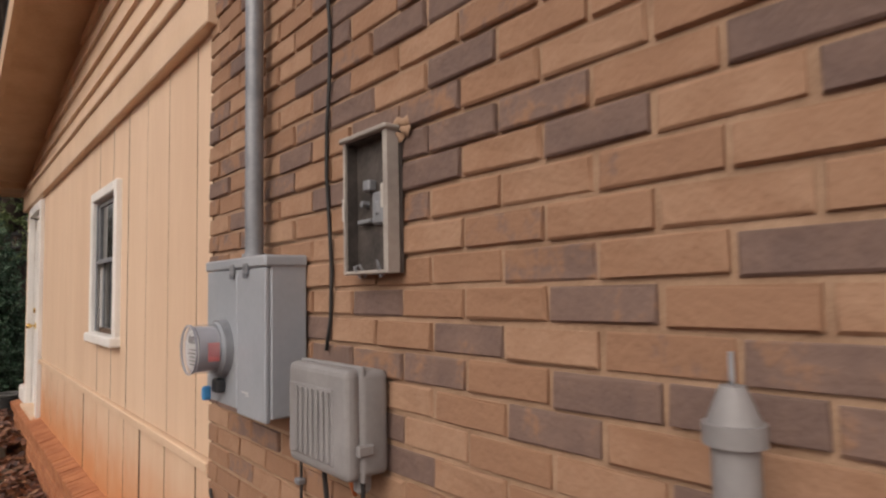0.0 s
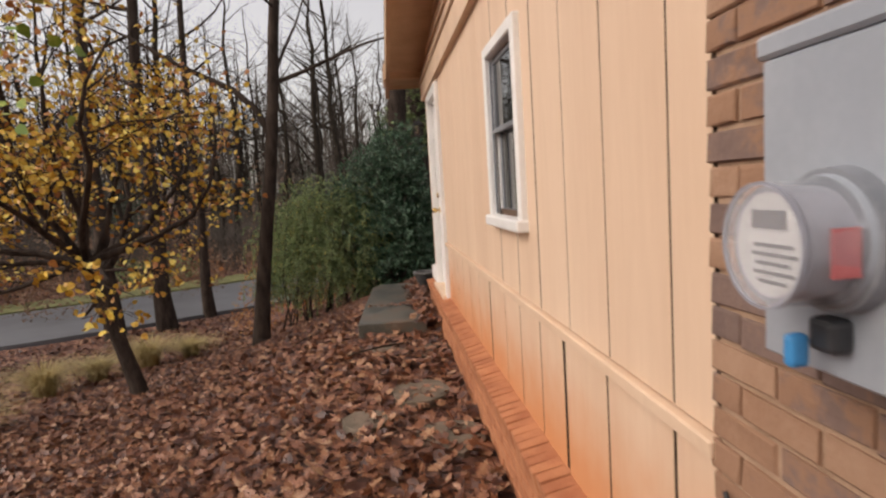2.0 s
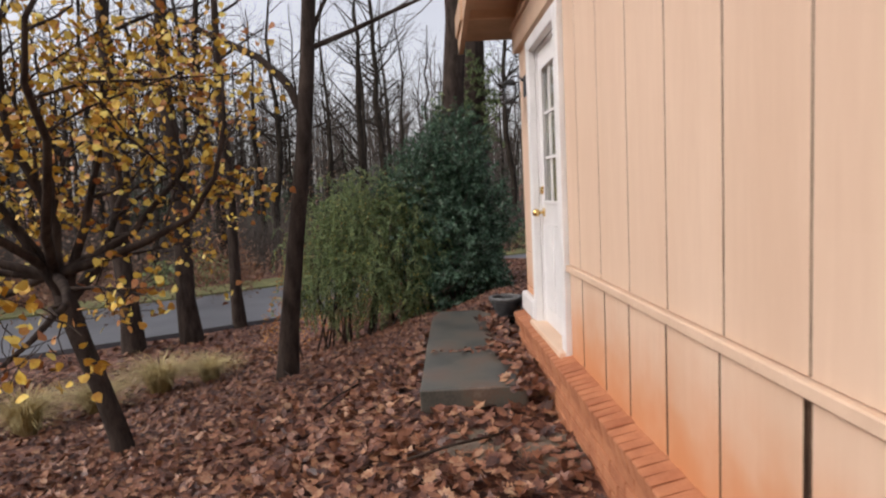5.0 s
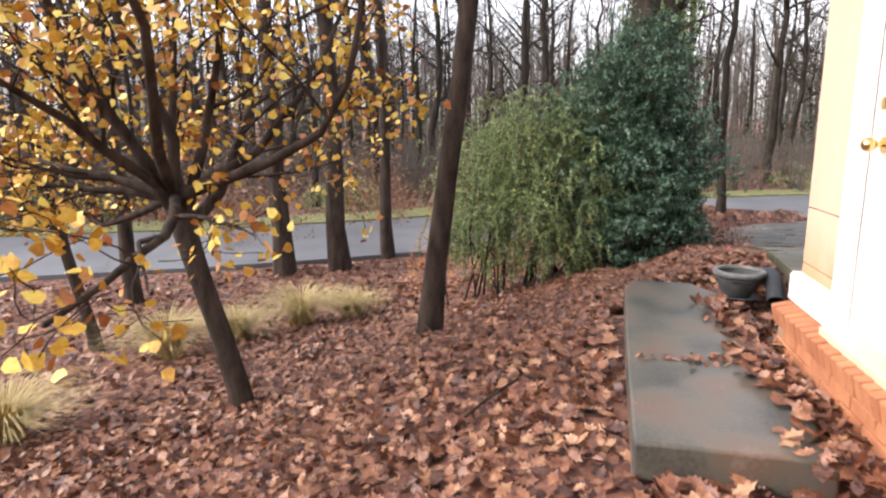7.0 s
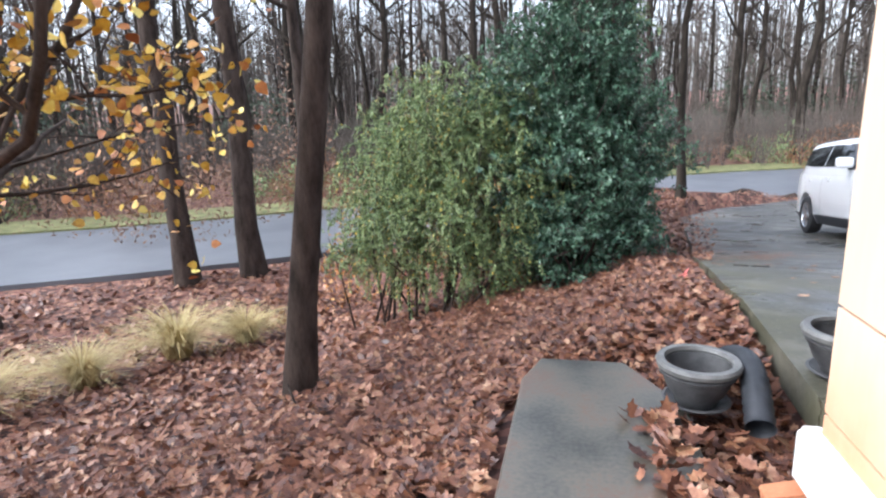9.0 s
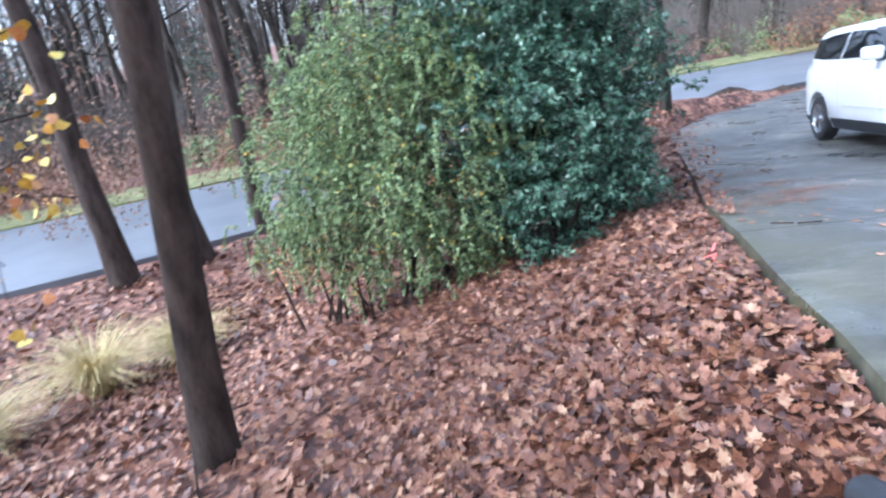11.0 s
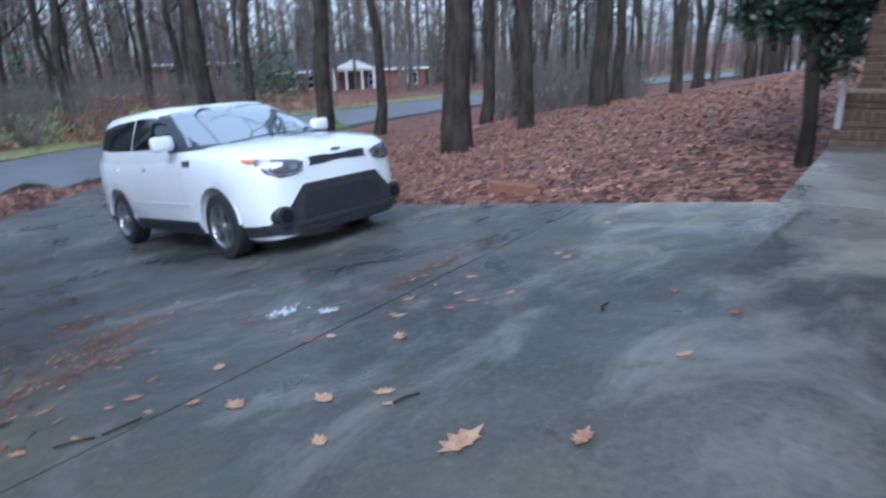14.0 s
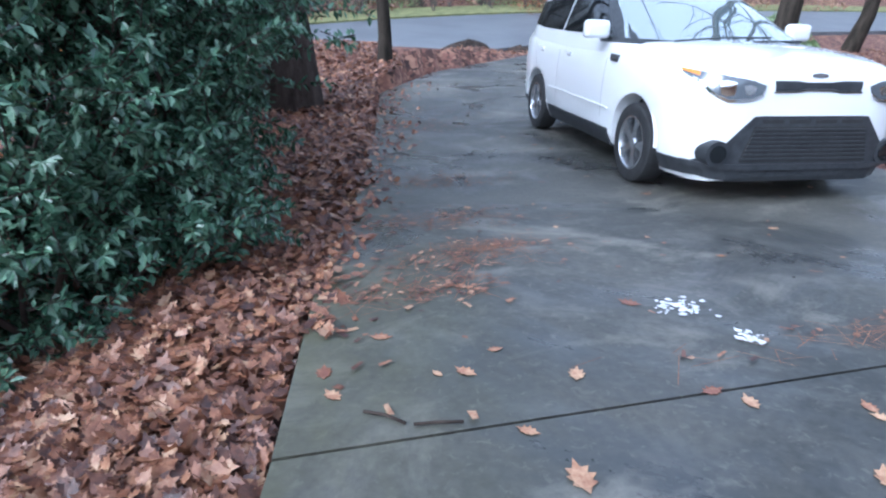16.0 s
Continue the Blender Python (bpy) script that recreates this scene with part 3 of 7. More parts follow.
mid = []
for (xa, ya), (xb, yb) in zip(ROAD, ROAD[1:]):
    for i in range(8):
        t = i / 8
        mid.append((xa + (xb - xa) * t, ya + (yb - ya) * t))
for _ in range(12):
    mid = [mid[0]] + [((mid[i - 1][0] + 2 * mid[i][0] + mid[i + 1][0]) / 4, (mid[i - 1][1] + 2 * mid[i][1] + mid[i + 1][1]) / 4) for i in range(1, len(mid) - 1)] + [mid[-1]]


def beside(line, d):
    out = []
    for i, p in enumerate(line):
        a, b = line[max(0, i - 1)], line[min(len(line) - 1, i + 1)]
        t = Vector((b[0] - a[0], b[1] - a[1])).normalized()
        out.append((p[0] - t.y * d, p[1] + t.x * d))
    return out


tagged(slab_strip("road", beside(mid, 3.0), beside(mid, -3.0), road_z, 0.3, M["asphalt"], 2.0), "wet grey asphalt road curving through the woods", "road", kind="structure")
tagged(slab_strip("verge", beside(mid, 5.2), beside(mid, 3.02), lambda x, y: road_z(x, y) + 0.05, 0.4, M["verge"], 2.0), "yellowish green grass verge beside the road", "verge", kind="structure")


# ---- house shell ----
def wall_x(name, x0, x1, y0, y1, z0, z1, holes, material, label):
    """A wall along y with openings (ya, yb, za, zb) through it."""
    bm = bmesh.new()
    at = y0
    for ya, yb, za, zb in sorted(holes):
        box(bm, x0, x1, at, ya, z0, z1)
        box(bm, x0, x1, ya, yb, z0, za)
        box(bm, x0, x1, ya, yb, zb, z1)
        at = yb
    box(bm, x0, x1, at, y1, z0, z1)
    return tagged(part(name, bm, material), label, "wall", kind="structure")


WIN = (3.76, 4.36, 1.19, 1.97)
DOOR = (7.05, 7.86, 0.25, 2.24)
CORNER = 8.43
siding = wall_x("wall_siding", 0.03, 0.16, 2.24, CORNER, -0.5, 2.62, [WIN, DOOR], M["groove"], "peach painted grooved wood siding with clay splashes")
brick_wall = wall_x("wall_brick", 0.008, 0.16, -4.0, 2.24, -0.6, 3.72, [], M["mortar"], "tan and brown brick wall with recessed mortar joints")

# boards between the grooves, cut at the belt and round the openings
UPPER = [2.26, 2.44, 2.82, 3.18, 3.55, 3.92, 4.31, 4.74, 5.13, 5.53, 5.92, 6.32, 6.70, 6.95]
LOWER = [2.26, 2.44, 2.85, 3.26, 3.60, 3.96, 4.31, 4.74, 5.16, 5.55, 5.94, 6.28, 6.68, 6.95]


def shade_edges(ob):
    """Paints the edges that face into the grooves dark: groove shade as colour, with some grime."""
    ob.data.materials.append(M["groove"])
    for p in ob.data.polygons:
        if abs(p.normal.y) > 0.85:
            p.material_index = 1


def board(y0, y1, z0, z1, x=0.012, hole=None):
    """One board; where it meets the window it is notched round it."""
    g = 0.0050
    a, b = y0 + g, y1 - g
    if hole is None or b < hole[0] or a > hole[1]:
        shade_edges(part("board", boxes((x, 0.03, a, b, z0, z1), bevel=0.002), M["siding"], siding))
        return
    h0, h1, v0, v1 = hole
    bm = boxes((x, 0.03, a, b, z0, v0), (x, 0.03, a, b, v1, z1))
    if a < h0:
        box(bm, x, 0.03, a, h0, v0, v1)
    if b > h1:
        box(bm, x, 0.03, h1, b, v0, v1)
    shade_edges(part("board", bm, M["siding"], siding))


for a, b in zip(LOWER, LOWER[1:]):
    gap = 0.024 if abs(a - 3.26) < 0.01 or abs(a - 4.74) < 0.01 else rng.uniform(0.002, 0.009)
    board(a + gap, b, 0.235, 0.745 + rng.uniform(-0.004, 0.004), 0.014)
for a, b in zip(UPPER, UPPER[1:]):
    board(a, b, 0.80, 2.36, hole=(WIN[0] - 0.03, WIN[1] + 0.03, WIN[2] - 0.05, WIN[3] + 0.03))
board(6.94, 7.96, 2.335, 2.36)
for z0, z1 in ((0.40, 0.455), (0.462, 0.742), (0.750, 2.36)):
    board(7.95, CORNER - 0.005, z0, z1)
tagged(part("trim", boxes((-0.012, 0.03, 2.25, 6.94, 0.757, 0.795), bevel=0.004), M["trim_cream"]), "peach painted horizontal wood batten on the siding", "trim", kind="structure")
tagged(part("frieze", boxes((-0.035, 0.03, 2.2, CORNER + 0.03, 2.36, 2.54), (-0.055, 0.03, 2.2, CORNER + 0.03, 2.54, 2.57), bevel=0.005), M["trim_cream"]), "peach painted frieze board under the gable", "trim", kind="structure")
# lap siding of the gable
lap = thing("wall_gable", "peach painted lap siding in the gable", "wall", kind="structure")
RIDGE_Y, RIDGE_Z, EAVE_Y, EAVE_Z = 2.2, 3.66, 8.95, 2.535
for i in range(14):
    z0 = 2.575 + i * 0.155
    top = EAVE_Y - (z0 + 0.0 - EAVE_Z) / (RIDGE_Z - EAVE_Z) * (EAVE_Y - RIDGE_Y)
    y1 = min(CORNER + 0.03, top - 0.05)
    if y1 < 2.4:
        break
    v = [(-0.022, 2.2, z0), (-0.022, y1, z0), (0.004, y1, z0 + 0.17), (0.004, 2.2, z0 + 0.17), (0.03, 2.2, z0), (0.03, y1, z0), (0.03, y1, z0 + 0.17), (0.03, 2.2, z0 + 0.17)]
    f = [(0, 1, 2, 3), (4, 7, 6, 5), (0, 4, 5, 1), (3, 2, 6, 7), (1, 5, 6, 2), (0, 3, 7, 4)]
    piece("lap_board", v, f, M["trim_cream"], lap)
# roof over the gable, with soffit and fascia
def slope(y):
    return EAVE_Z + (EAVE_Y - y) / (EAVE_Y - RIDGE_Y) * (RIDGE_Z - EAVE_Z)


def roof_slab(x0, x1, d0, d1, material, name, parent):
    y0, y1 = RIDGE_Y, EAVE_Y
    v = [(x, y, slope(y) + d) for x in (x0, x1) for y in (y0, y1) for d in (d0, d1)]
    f = [(0, 1, 3, 2), (4, 6, 7, 5), (0, 4, 5, 1), (2, 3, 7, 6), (0, 2, 6, 4), (1, 5, 7, 3)]
    bm = bmesh.new()
    vs = [bm.verts.new(p) for p in v]
    for q in f:
        bm.faces.new([vs[i] for i in q])
    return part(name, bm, material, parent)


roof = thing("roof", "dark shingle roof with peach soffit and fascia", "roof", kind="structure")
roof_slab(-0.44, 8.2, 0.16, 0.22, M["roof"], "shingles", roof)
roof_slab(-0.39, 8.0, 0.06, 0.155, M["soffit"], "soffit", roof)
roof_slab(-0.44, -0.395, -0.05, 0.155, M["soffit"], "fascia", roof)
part("eave_return", boxes((-0.46, 0.0, 8.36, 8.95, 2.62, 2.80), bevel=0.006), M["soffit"], roof)
part("shingles", boxes((-0.44, 8.2, -5.0, RIDGE_Y - 0.01, RIDGE_Z + 0.02, RIDGE_Z + 0.22)), M["roof"], roof)
# the closed rest of the house
tagged(part("wall_front", boxes((0.16, 3.2, CORNER - 0.15, CORNER - 0.002, -0.5, 2.7)), M["trim_cream"]), "peach painted front wall", "wall", kind="structure")
tagged(part("wall_back", boxes((0.16, 8.0, -4.0, -3.85, -0.5, 3.65)), M["trim_cream"]), "plain back wall of the house", "wall", kind="structure")
tagged(part("wall_inner", boxes((2.6, 2.7, -3.85, CORNER - 0.15, -0.5, 2.6)), M["curtain"]), "cream plastered inner wall", "wall", kind="structure")
tagged(part("floor", boxes((0.16, 2.6, -3.85, CORNER - 0.15, 0.05, 0.15)), M["dark_inside"]), "dark floor inside the house", "floor", kind="structure")
tagged(part("ceiling", boxes((0.16, 2.6, -3.85, CORNER - 0.15, 2.5, 2.6)), M["trim_cream"]), "plain ceiling inside the house", "ceiling", kind="structure")


def build_window():
    y0, y1, z0, z1 = WIN
    w = thing("window_1", "white framed sash window with dark insect screen", "window", kind="structure")
    part("window_frame", boxes((-0.02, 0.03, y0 - 0.06, y0, z0 - 0.05, z1 + 0.06), (-0.02, 0.03, y1, y1 + 0.06, z0 - 0.05, z1 + 0.06), (-0.022, 0.03, y0, y1, z1, z1 + 0.06), bevel=0.006), M["white"], w)
    part("window_sill", boxes((-0.045, 0.06, y0 - 0.07, y1 + 0.07, z0 - 0.085, z0 - 0.03), bevel=0.01, seg=2), M["white"], w)
    part("jamb", boxes((0.03, 0.16, y0, y0 + 0.012, z0 - 0.03, z1), (0.03, 0.16, y1 - 0.012, y1, z0 - 0.03, z1), (0.03, 0.16, y0 + 0.012, y1 - 0.012, z1 - 0.012, z1), bevel=0.002), M["white"], w)
    zm = 1.59
    for za, zb, x in ((zm, z1 - 0.014, 0.016), (z0 - 0.02, zm + 0.022, 0.040)):
        s = part("sash", boxes((x, x + 0.022, y0 + 0.014, y0 + 0.034, za, zb), (x, x + 0.022, y1 - 0.034, y1 - 0.014, za, zb), (x, x + 0.022, y0 + 0.034, y1 - 0.034, za, za + 0.022), (x, x + 0.022, y0 + 0.034, y1 - 0.034, zb - 0.022, zb), bevel=0.003), M["zinc"], w)
        part("pane", boxes((x + 0.008, x + 0.013, y0 + 0.035, y1 - 0.035, za + 0.023, zb - 0.023)), M["house_glass"], s)
    part("blind", boxes((0.125, 0.135, y0 + 0.02, y1 - 0.02, z0, z1 - 0.02)), M["dark_inside"], w, "dark drawn blind")
    part("screen_rail", boxes((0.004, 0.014, y0 + 0.014, y1 - 0.014, zm - 0.008, zm + 0.012), (0.004, 0.014, y0 + 0.003, y0 + 0.016, z0 - 0.02, z1 - 0.014), (0.004, 0.014, y1 - 0.016, y1 - 0.003, z0 - 0.02, z1 - 0.014), bevel=0.002), M["zinc"], w)


def build_door():
    y0, y1, z0, z1 = DOOR
    d = thing("door_1", "white painted half-glazed side door with brass knob, shut", "door", kind="structure")
    part("casing", boxes((-0.024, 0.03, y0 - 0.10, y0, z0 - 0.02, z1 + 0.09), (-0.024, 0.03, y1, y1 + 0.09, z0 - 0.02, z1 + 0.09), (-0.026, 0.03, y0, y1, z1, z1 + 0.09), bevel=0.006), M["white"], d)
    part("jamb", boxes((0.03, 0.16, y0, y0 + 0.02, z0, z1), (0.03, 0.16, y1 - 0.02, y1, z0, z1), (0.03, 0.16, y0 + 0.02, y1 - 0.02, z1 - 0.02, z1)), M["white"], d)
    part("threshold", boxes((-0.06, 0.16, y0 - 0.09, y1 + 0.08, z0 - 0.03, z0 + 0.012), bevel=0.006), M["trim_cream"], d)
    g0, g1, h0, h1 = y0 + 0.16, y1 - 0.16, 1.16, 2.08
    bm = bmesh.new()
    ya, yb, za, zb = y0 + 0.022, y1 - 0.022, z0 + 0.018, z1 - 0.022
    for q in ((ya, g0, za, zb), (g1, yb, za, zb), (g0, g1, za, h0), (g0, g1, h1, zb)):
        box(bm, 0.045, 0.085, *q)
    leaf = part("door_leaf", bm, M["white"], d)
    fr = 0.018
    part("moulding", boxes((0.033, 0.045, g0 - fr, g0 + 0.006, h0 - fr, h1 + fr), (0.033, 0.045, g1 - 0.006, g1 + fr, h0 - fr, h1 + fr), (0.033, 0.045, g0, g1, h0 - fr, h0 + 0.006), (0.033, 0.045, g0, g1, h1 - 0.006, h1 + fr), bevel=0.003), M["white"], leaf)
    for i in range(1, 3):
        y = g0 + (g1 - g0) * i / 3
        part("muntin", boxes((0.05, 0.07, y - 0.01, y + 0.01, h0, h1), bevel=0.003), M["white"], leaf)
        z = h0 + (h1 - h0) * i / 3
        part("muntin", boxes((0.048, 0.072, g0, g1, z - 0.01, z + 0.01), bevel=0.003), M["white"], leaf)
    part("pane", boxes((0.058, 0.063, g0, g1, h0, h1)), M["glass"], leaf)
    part("curtain", boxes((0.10, 0.11, g0 - 0.05, g1 + 0.05, h0 - 0.05, h1 + 0.05)), M["curtain"], leaf, "cream curtain behind the glass")
    for a, b in ((y0 + 0.13, y0 + 0.37), (y0 + 0.44, y1 - 0.13)):
        part("panel", boxes((0.036, 0.0455, a, b, z0 + 0.14, 1.0), bevel=0.008), M["white"], leaf)
    kb = bmesh.new()
    cyl(kb, (0.045, y1 - 0.085, 1.08), (0.035, y1 - 0.085, 1.08), 0.032)
    cyl(kb, (0.036, y1 - 0.085, 1.08), (-0.005, y1 - 0.085, 1.08), 0.011)
    bmesh.ops.create_uvsphere(kb, u_segments=16, v_segments=10, radius=0.028, matrix=Matrix.Translation((-0.015, y1 - 0.085, 1.08)))
    part("knob", kb, M["brass"], leaf, "brass door knob", True)
    db = bmesh.new()
    cyl(db, (0.045, y1 - 0.085, 1.24), (0.02, y1 - 0.085, 1.24), 0.03, 0.026)
    part("deadbolt", db, M["brass"], leaf, "brass deadbolt", True)


build_window()
build_door()
tagged(part("skirting", boxes((-0.03, 0.03, 7.965, CORNER + 0.035, 0.245, 0.39), (-0.022, 0.03, 7.965, CORNER + 0.03, 0.39, 0.40), bevel=0.008), M["white"]), "white painted skirting board at the house corner", "trim", kind="structure")


def brick_box(l, h, d, bev=0.004, rough=0.0, r=None):
    """A brick with arrises worn off: l along y, h along z, d deep, front face at x = 0."""
    v, f = [], []
    y0, y1, z0, z1 = -l / 2, l / 2, -h / 2, h / 2
    j = (lambda: (r.uniform(-rough, rough) if r else 0.0))
    for x, b in ((d, 0), (bev, 0), (0, bev)):
        for y, z in ((y0 + b, z0 + b), (y1 - b, z0 + b), (y1 - b, z1 - b), (y0 + b, z1 - b)):
            v.append((x + (j() if x < d else 0), y + j(), z + j()))
    for k in (0, 4):
        for i in range(4):
            f.append((k + i, k + (i + 1) % 4, k + 4 + (i + 1) % 4, k + 4 + i))
    f.append((8, 9, 10, 11))
    return v, f


def build_bricks():
    r = random.Random(3)
    course, pitch = 0.0657, 0.1964
    shapes = []
    for k in range(6):
        v, f = brick_box(pitch - 0.011, course - 0.011, 0.03, 0.003, 0.0022, r)
        shapes.append([mesh_of("brick", v, f, M["brick"]), mesh_of("brick", v, f, M["brick_pale"])])
    hv, hf = brick_box(pitch / 2 - 0.012, course - 0.011, 0.03, 0.003, 0.0022, r)
    half = mesh_of("brick", hv, hf, M["brick"])
    jv, jf = [], []
    nz = int(4.15 / course)
    for i in range(nz):
        z = -0.4453 + course * (i + 0.5)
        off = 0.0 if i % 2 else pitch / 2
        y = 2.2656 - pitch / 2 - off
        row = [(2.2656 - pitch / 4, True)] if off else []
        while y > -3.9:
            row.append((y, False))
            y -= pitch
        for y, is_half in row:
            px, py, pz = r.uniform(-0.003, 0.003), r.uniform(-0.002, 0.002), r.uniform(-0.0015, 0.0015)
            if 0.2 < y and 0.72 < z < 2.16:
                pale = r.random() < 0.004
                me = half if is_half else r.choice(shapes)[1 if pale else 0]
                ob = hang(new("brick", me), brick_wall)
                ob.location = (px, y + py, z + pz)
                ob.rotation_euler = (r.uniform(-0.006, 0.006), 0, 0)
            else:
                v, f = (hv, hf) if is_half else brick_box(pitch - 0.011, course - 0.011, 0.03, 0.003, 0.0022, r)
                k = len(jv)
                jv.extend((a + px, b + y + py, c + z + pz) for a, b, c in v)
                jf.extend(tuple(k + q for q in g) for g in f)
    tagged(piece("brickwork", jv, jf, M["brick"], brick_wall), kind="stuff")


def build_ledge():
    """Bricks laid on edge as a sill under the siding, over a low brick base."""
    r = random.Random(5)
    ledge = thing("ledge", "clay-stained brick ledge along the foot of the siding", "ledge", kind="structure")
    part("bed", boxes((-0.065, 0.03, 2.24, CORNER + 0.02, -0.5, 0.12)), M["mortar"], ledge)
    y, k = 2.245, 0
    v, f = brick_box(0.062, 0.10, 0.13, 0.005, 0.002, r)
    me = mesh_of("brick", v, f, M["clay_brick"])
    while y < CORNER - 0.03:
        ob = hang(new("brick", me), ledge)
        ob.location = (-0.098 + r.uniform(-0.004, 0.004), y + 0.035, 0.168 + r.uniform(-0.003, 0.003))
        ob.rotation_euler = (0, radians(-12), 0)
        y += 0.0715
    jv, jf = [], []
    for i in range(8):
        z = 0.085 - i * 0.0677
        y = 2.25 + (0.1 if i % 2 else 0)
        while y < CORNER:
            v, f = brick_box(0.195, 0.057, 0.03, 0.004, 0.002, r)
            n = len(jv)
            jv.extend((a - 0.078, b + y, c + z) for a, b, c in v)
            jf.extend(tuple(n + q for q in g) for g in f)
            y += 0.2065
    tagged(piece("brickwork", jv, jf, M["clay_brick"], ledge), kind="stuff")


# ---- trees and plants ----
def grow(seed, height, r0, first=0.35, levels=3, spread=0.75, lean=(0, 0), limbs=9, twist=0.05, sides=8):
    """A bare tree: tapered trunk, limbs and twigs. Returns trunk and branch meshes' lists and the twig ends."""
    r = random.Random(seed)
    tv, tf, bv, bf, ends = [], [], [], [], []

    def limb(p, d, length, rad, level):
        n = 5 if level < 2 else 3
        pts, radii = [p], [rad]
        for i in range(n):
            d = (d + Vector((r.gauss(0, 0.16), r.gauss(0, 0.16), r.gauss(0.05, 0.10)))).normalized()
            p = p + d * length / n
            pts.append(p)
            radii.append(rad * (1 - 0.8 * (i + 1) / n))
        tube(bv, bf, pts, radii, 5 if level == 1 else 3)
        if level >= 2:
            ends.extend(pts[1:])
        if level < levels:
            for _ in range(r.randint(3, 5) if level < 2 else r.randint(2, 4)):
                t = r.uniform(0.3, 1.0) * (len(pts) - 1)
                i = min(int(t), len(pts) - 2)
                q = pts[i].lerp(pts[i + 1], t - i)
                nd = (d + Vector((r.gauss(0, spread), r.gauss(0, spread), r.gauss(0.15, spread * 0.6)))).normalized()
                limb(q, nd, length * r.uniform(0.4, 0.65), radii[i] * 0.5, level + 1)

    pts, radii = [], []
    n = 14
    p = Vector((0, 0, -0.25))
    dx, dy = 0.0, 0.0
    for i in range(n + 1):
        t = i / n
        dx += r.gauss(0, twist)
        dy += r.gauss(0, twist)
        pts.append(Vector((lean[0] * t * height + dx, lean[1] * t * height + dy, -0.25 + (height + 0.25) * t)) if i else p)
        radii.append(r0 * ((1 - 0.85 * t) + (0.35 * (1 - t * 12) if t < 0.08 else 0)))
    tube(tv, tf, pts, radii, sides)
    for _ in range(limbs):
        t = r.uniform(first, 0.97) * n
        i = min(int(t), n - 1)
        q = pts[i].lerp(pts[i + 1], t - i)
        a = r.uniform(0, 2 * math.pi)
        d = Vector((math.cos(a), math.sin(a), r.uniform(0.2, 0.9))).normalized()
        limb(q, d, height * (1 - 0.6 * t / n) * r.uniform(0.18, 0.34), radii[i] * r.uniform(0.3, 0.5), 1)
    return tv, tf, bv, bf, ends


def tree(name, at, label, seed, height, r0, bark, extra=(), **kw):
    tv, tf, bv, bf, ends = grow(seed, height, r0, **kw)
    for line, rads in extra:
        tube(bv, bf, [Vector(p) for p in line], rads, 6)
    x, y = at
    t = thing(name, label, "tree", pose(x, y, ground_at(x, y)))
    piece("trunk", tv, tf, bark, t, "", True)
    if bv:
        piece("crown", bv, bf, bark, t, "", True)
    return t, ends


def ground_at(x, y):
    far = math.hypot(x - 2, y - 12)
    return ground_z(x, y) + 0.03 * max(0, far - 75) - 0.02


def forked_tree():
    """The small tree beside the path: short trunk, many rising limbs, yellow leaves still on."""
    r = random.Random(21)
    x, y = -4.05, 9.5
    t = thing("maple_tree", "small dark forked tree with sparse yellow leaves", "tree", pose(x, y, ground_at(x, y)))
    tv, tf, bv, bf, spots, gold = [], [], [], [], [], []
    pts = [Vector(p) for p in ((0.05, 0, -0.2), (0.0, 0, 0.2), (-0.14, 0.02, 0.7), (-0.30, 0.03, 1.2), (-0.42, 0.05, 1.6), (-0.50, 0.06, 1.9))]
    tube(tv, tf, pts, [0.14, 0.108, 0.095, 0.095, 0.105, 0.07], 10)

    def shoot(p, d, length, rad, level):
        n = 6 if level < 2 else 4
        line, radii = [p], [rad]
        for i in range(n):
            d = (d + Vector((r.gauss(0, 0.20), r.gauss(0, 0.20), r.gauss(0.04, 0.14)))).normalized()
            p = p + d * length / n
            line.append(p)
            radii.append(max(0.0035, rad * (1 - 0.75 * (i + 1) / n)))
        if max(q.x for q in line) > 1.75 - 0.25 * max(0.0, -line[-1].y) or min(q.z for q in line) < 1.3:
            return
        tube(bv, bf, line, radii, 6 if level == 1 else 4)
        if level >= 2:
            for q in line[1:]:
                for _ in range(r.choice((0, 1, 1, 2, 3)) if level < 4 else r.choice((0, 1, 1, 2))):
                    o = q + Vector((r.gauss(0, 0.09), r.gauss(0, 0.09), r.gauss(-0.05, 0.08)))
                    (gold if r.random() < 0.25 else spots).append((o, r.uniform(0.055, 0.095), 0.3))
        if level < 4:
            for _ in range(r.randint(3, 5)):
                k = r.uniform(0.25, 1.0) * n
                i = min(int(k), n - 1)
                nd = (d + Vector((r.gauss(0, 0.75), r.gauss(0, 0.75), r.gauss(0.0, 0.45)))).normalized()
                shoot(line[i].lerp(line[i + 1], k - i), nd, length * r.uniform(0.4, 0.62), radii[i] * 0.5, level + 1)

    for k in range(15):
        a = 2 * math.pi * k / 15 + r.uniform(-0.2, 0.2)
        up = r.choice((0.12, 0.3, 0.6, 1.4, 2.2, 3.0))
        i = r.randint(4, 5)
        shoot(pts[i], Vector((math.cos(a) - 0.15, math.sin(a), up)).normalized(), r.uniform(1.9, 3.6), 0.055, 1)
    piece("trunk", tv, tf, M["bark"], t, "", True)
    piece("crown", bv, bf, M["bark"], t, "", True)
    leaves("leaf_crown", spots, M["yellow_leaf"], t, "heart", "yellow heart-shaped leaves")
    leaves("leaf_crown", gold, M["orange_leaf"], t, "heart", "orange leaves")


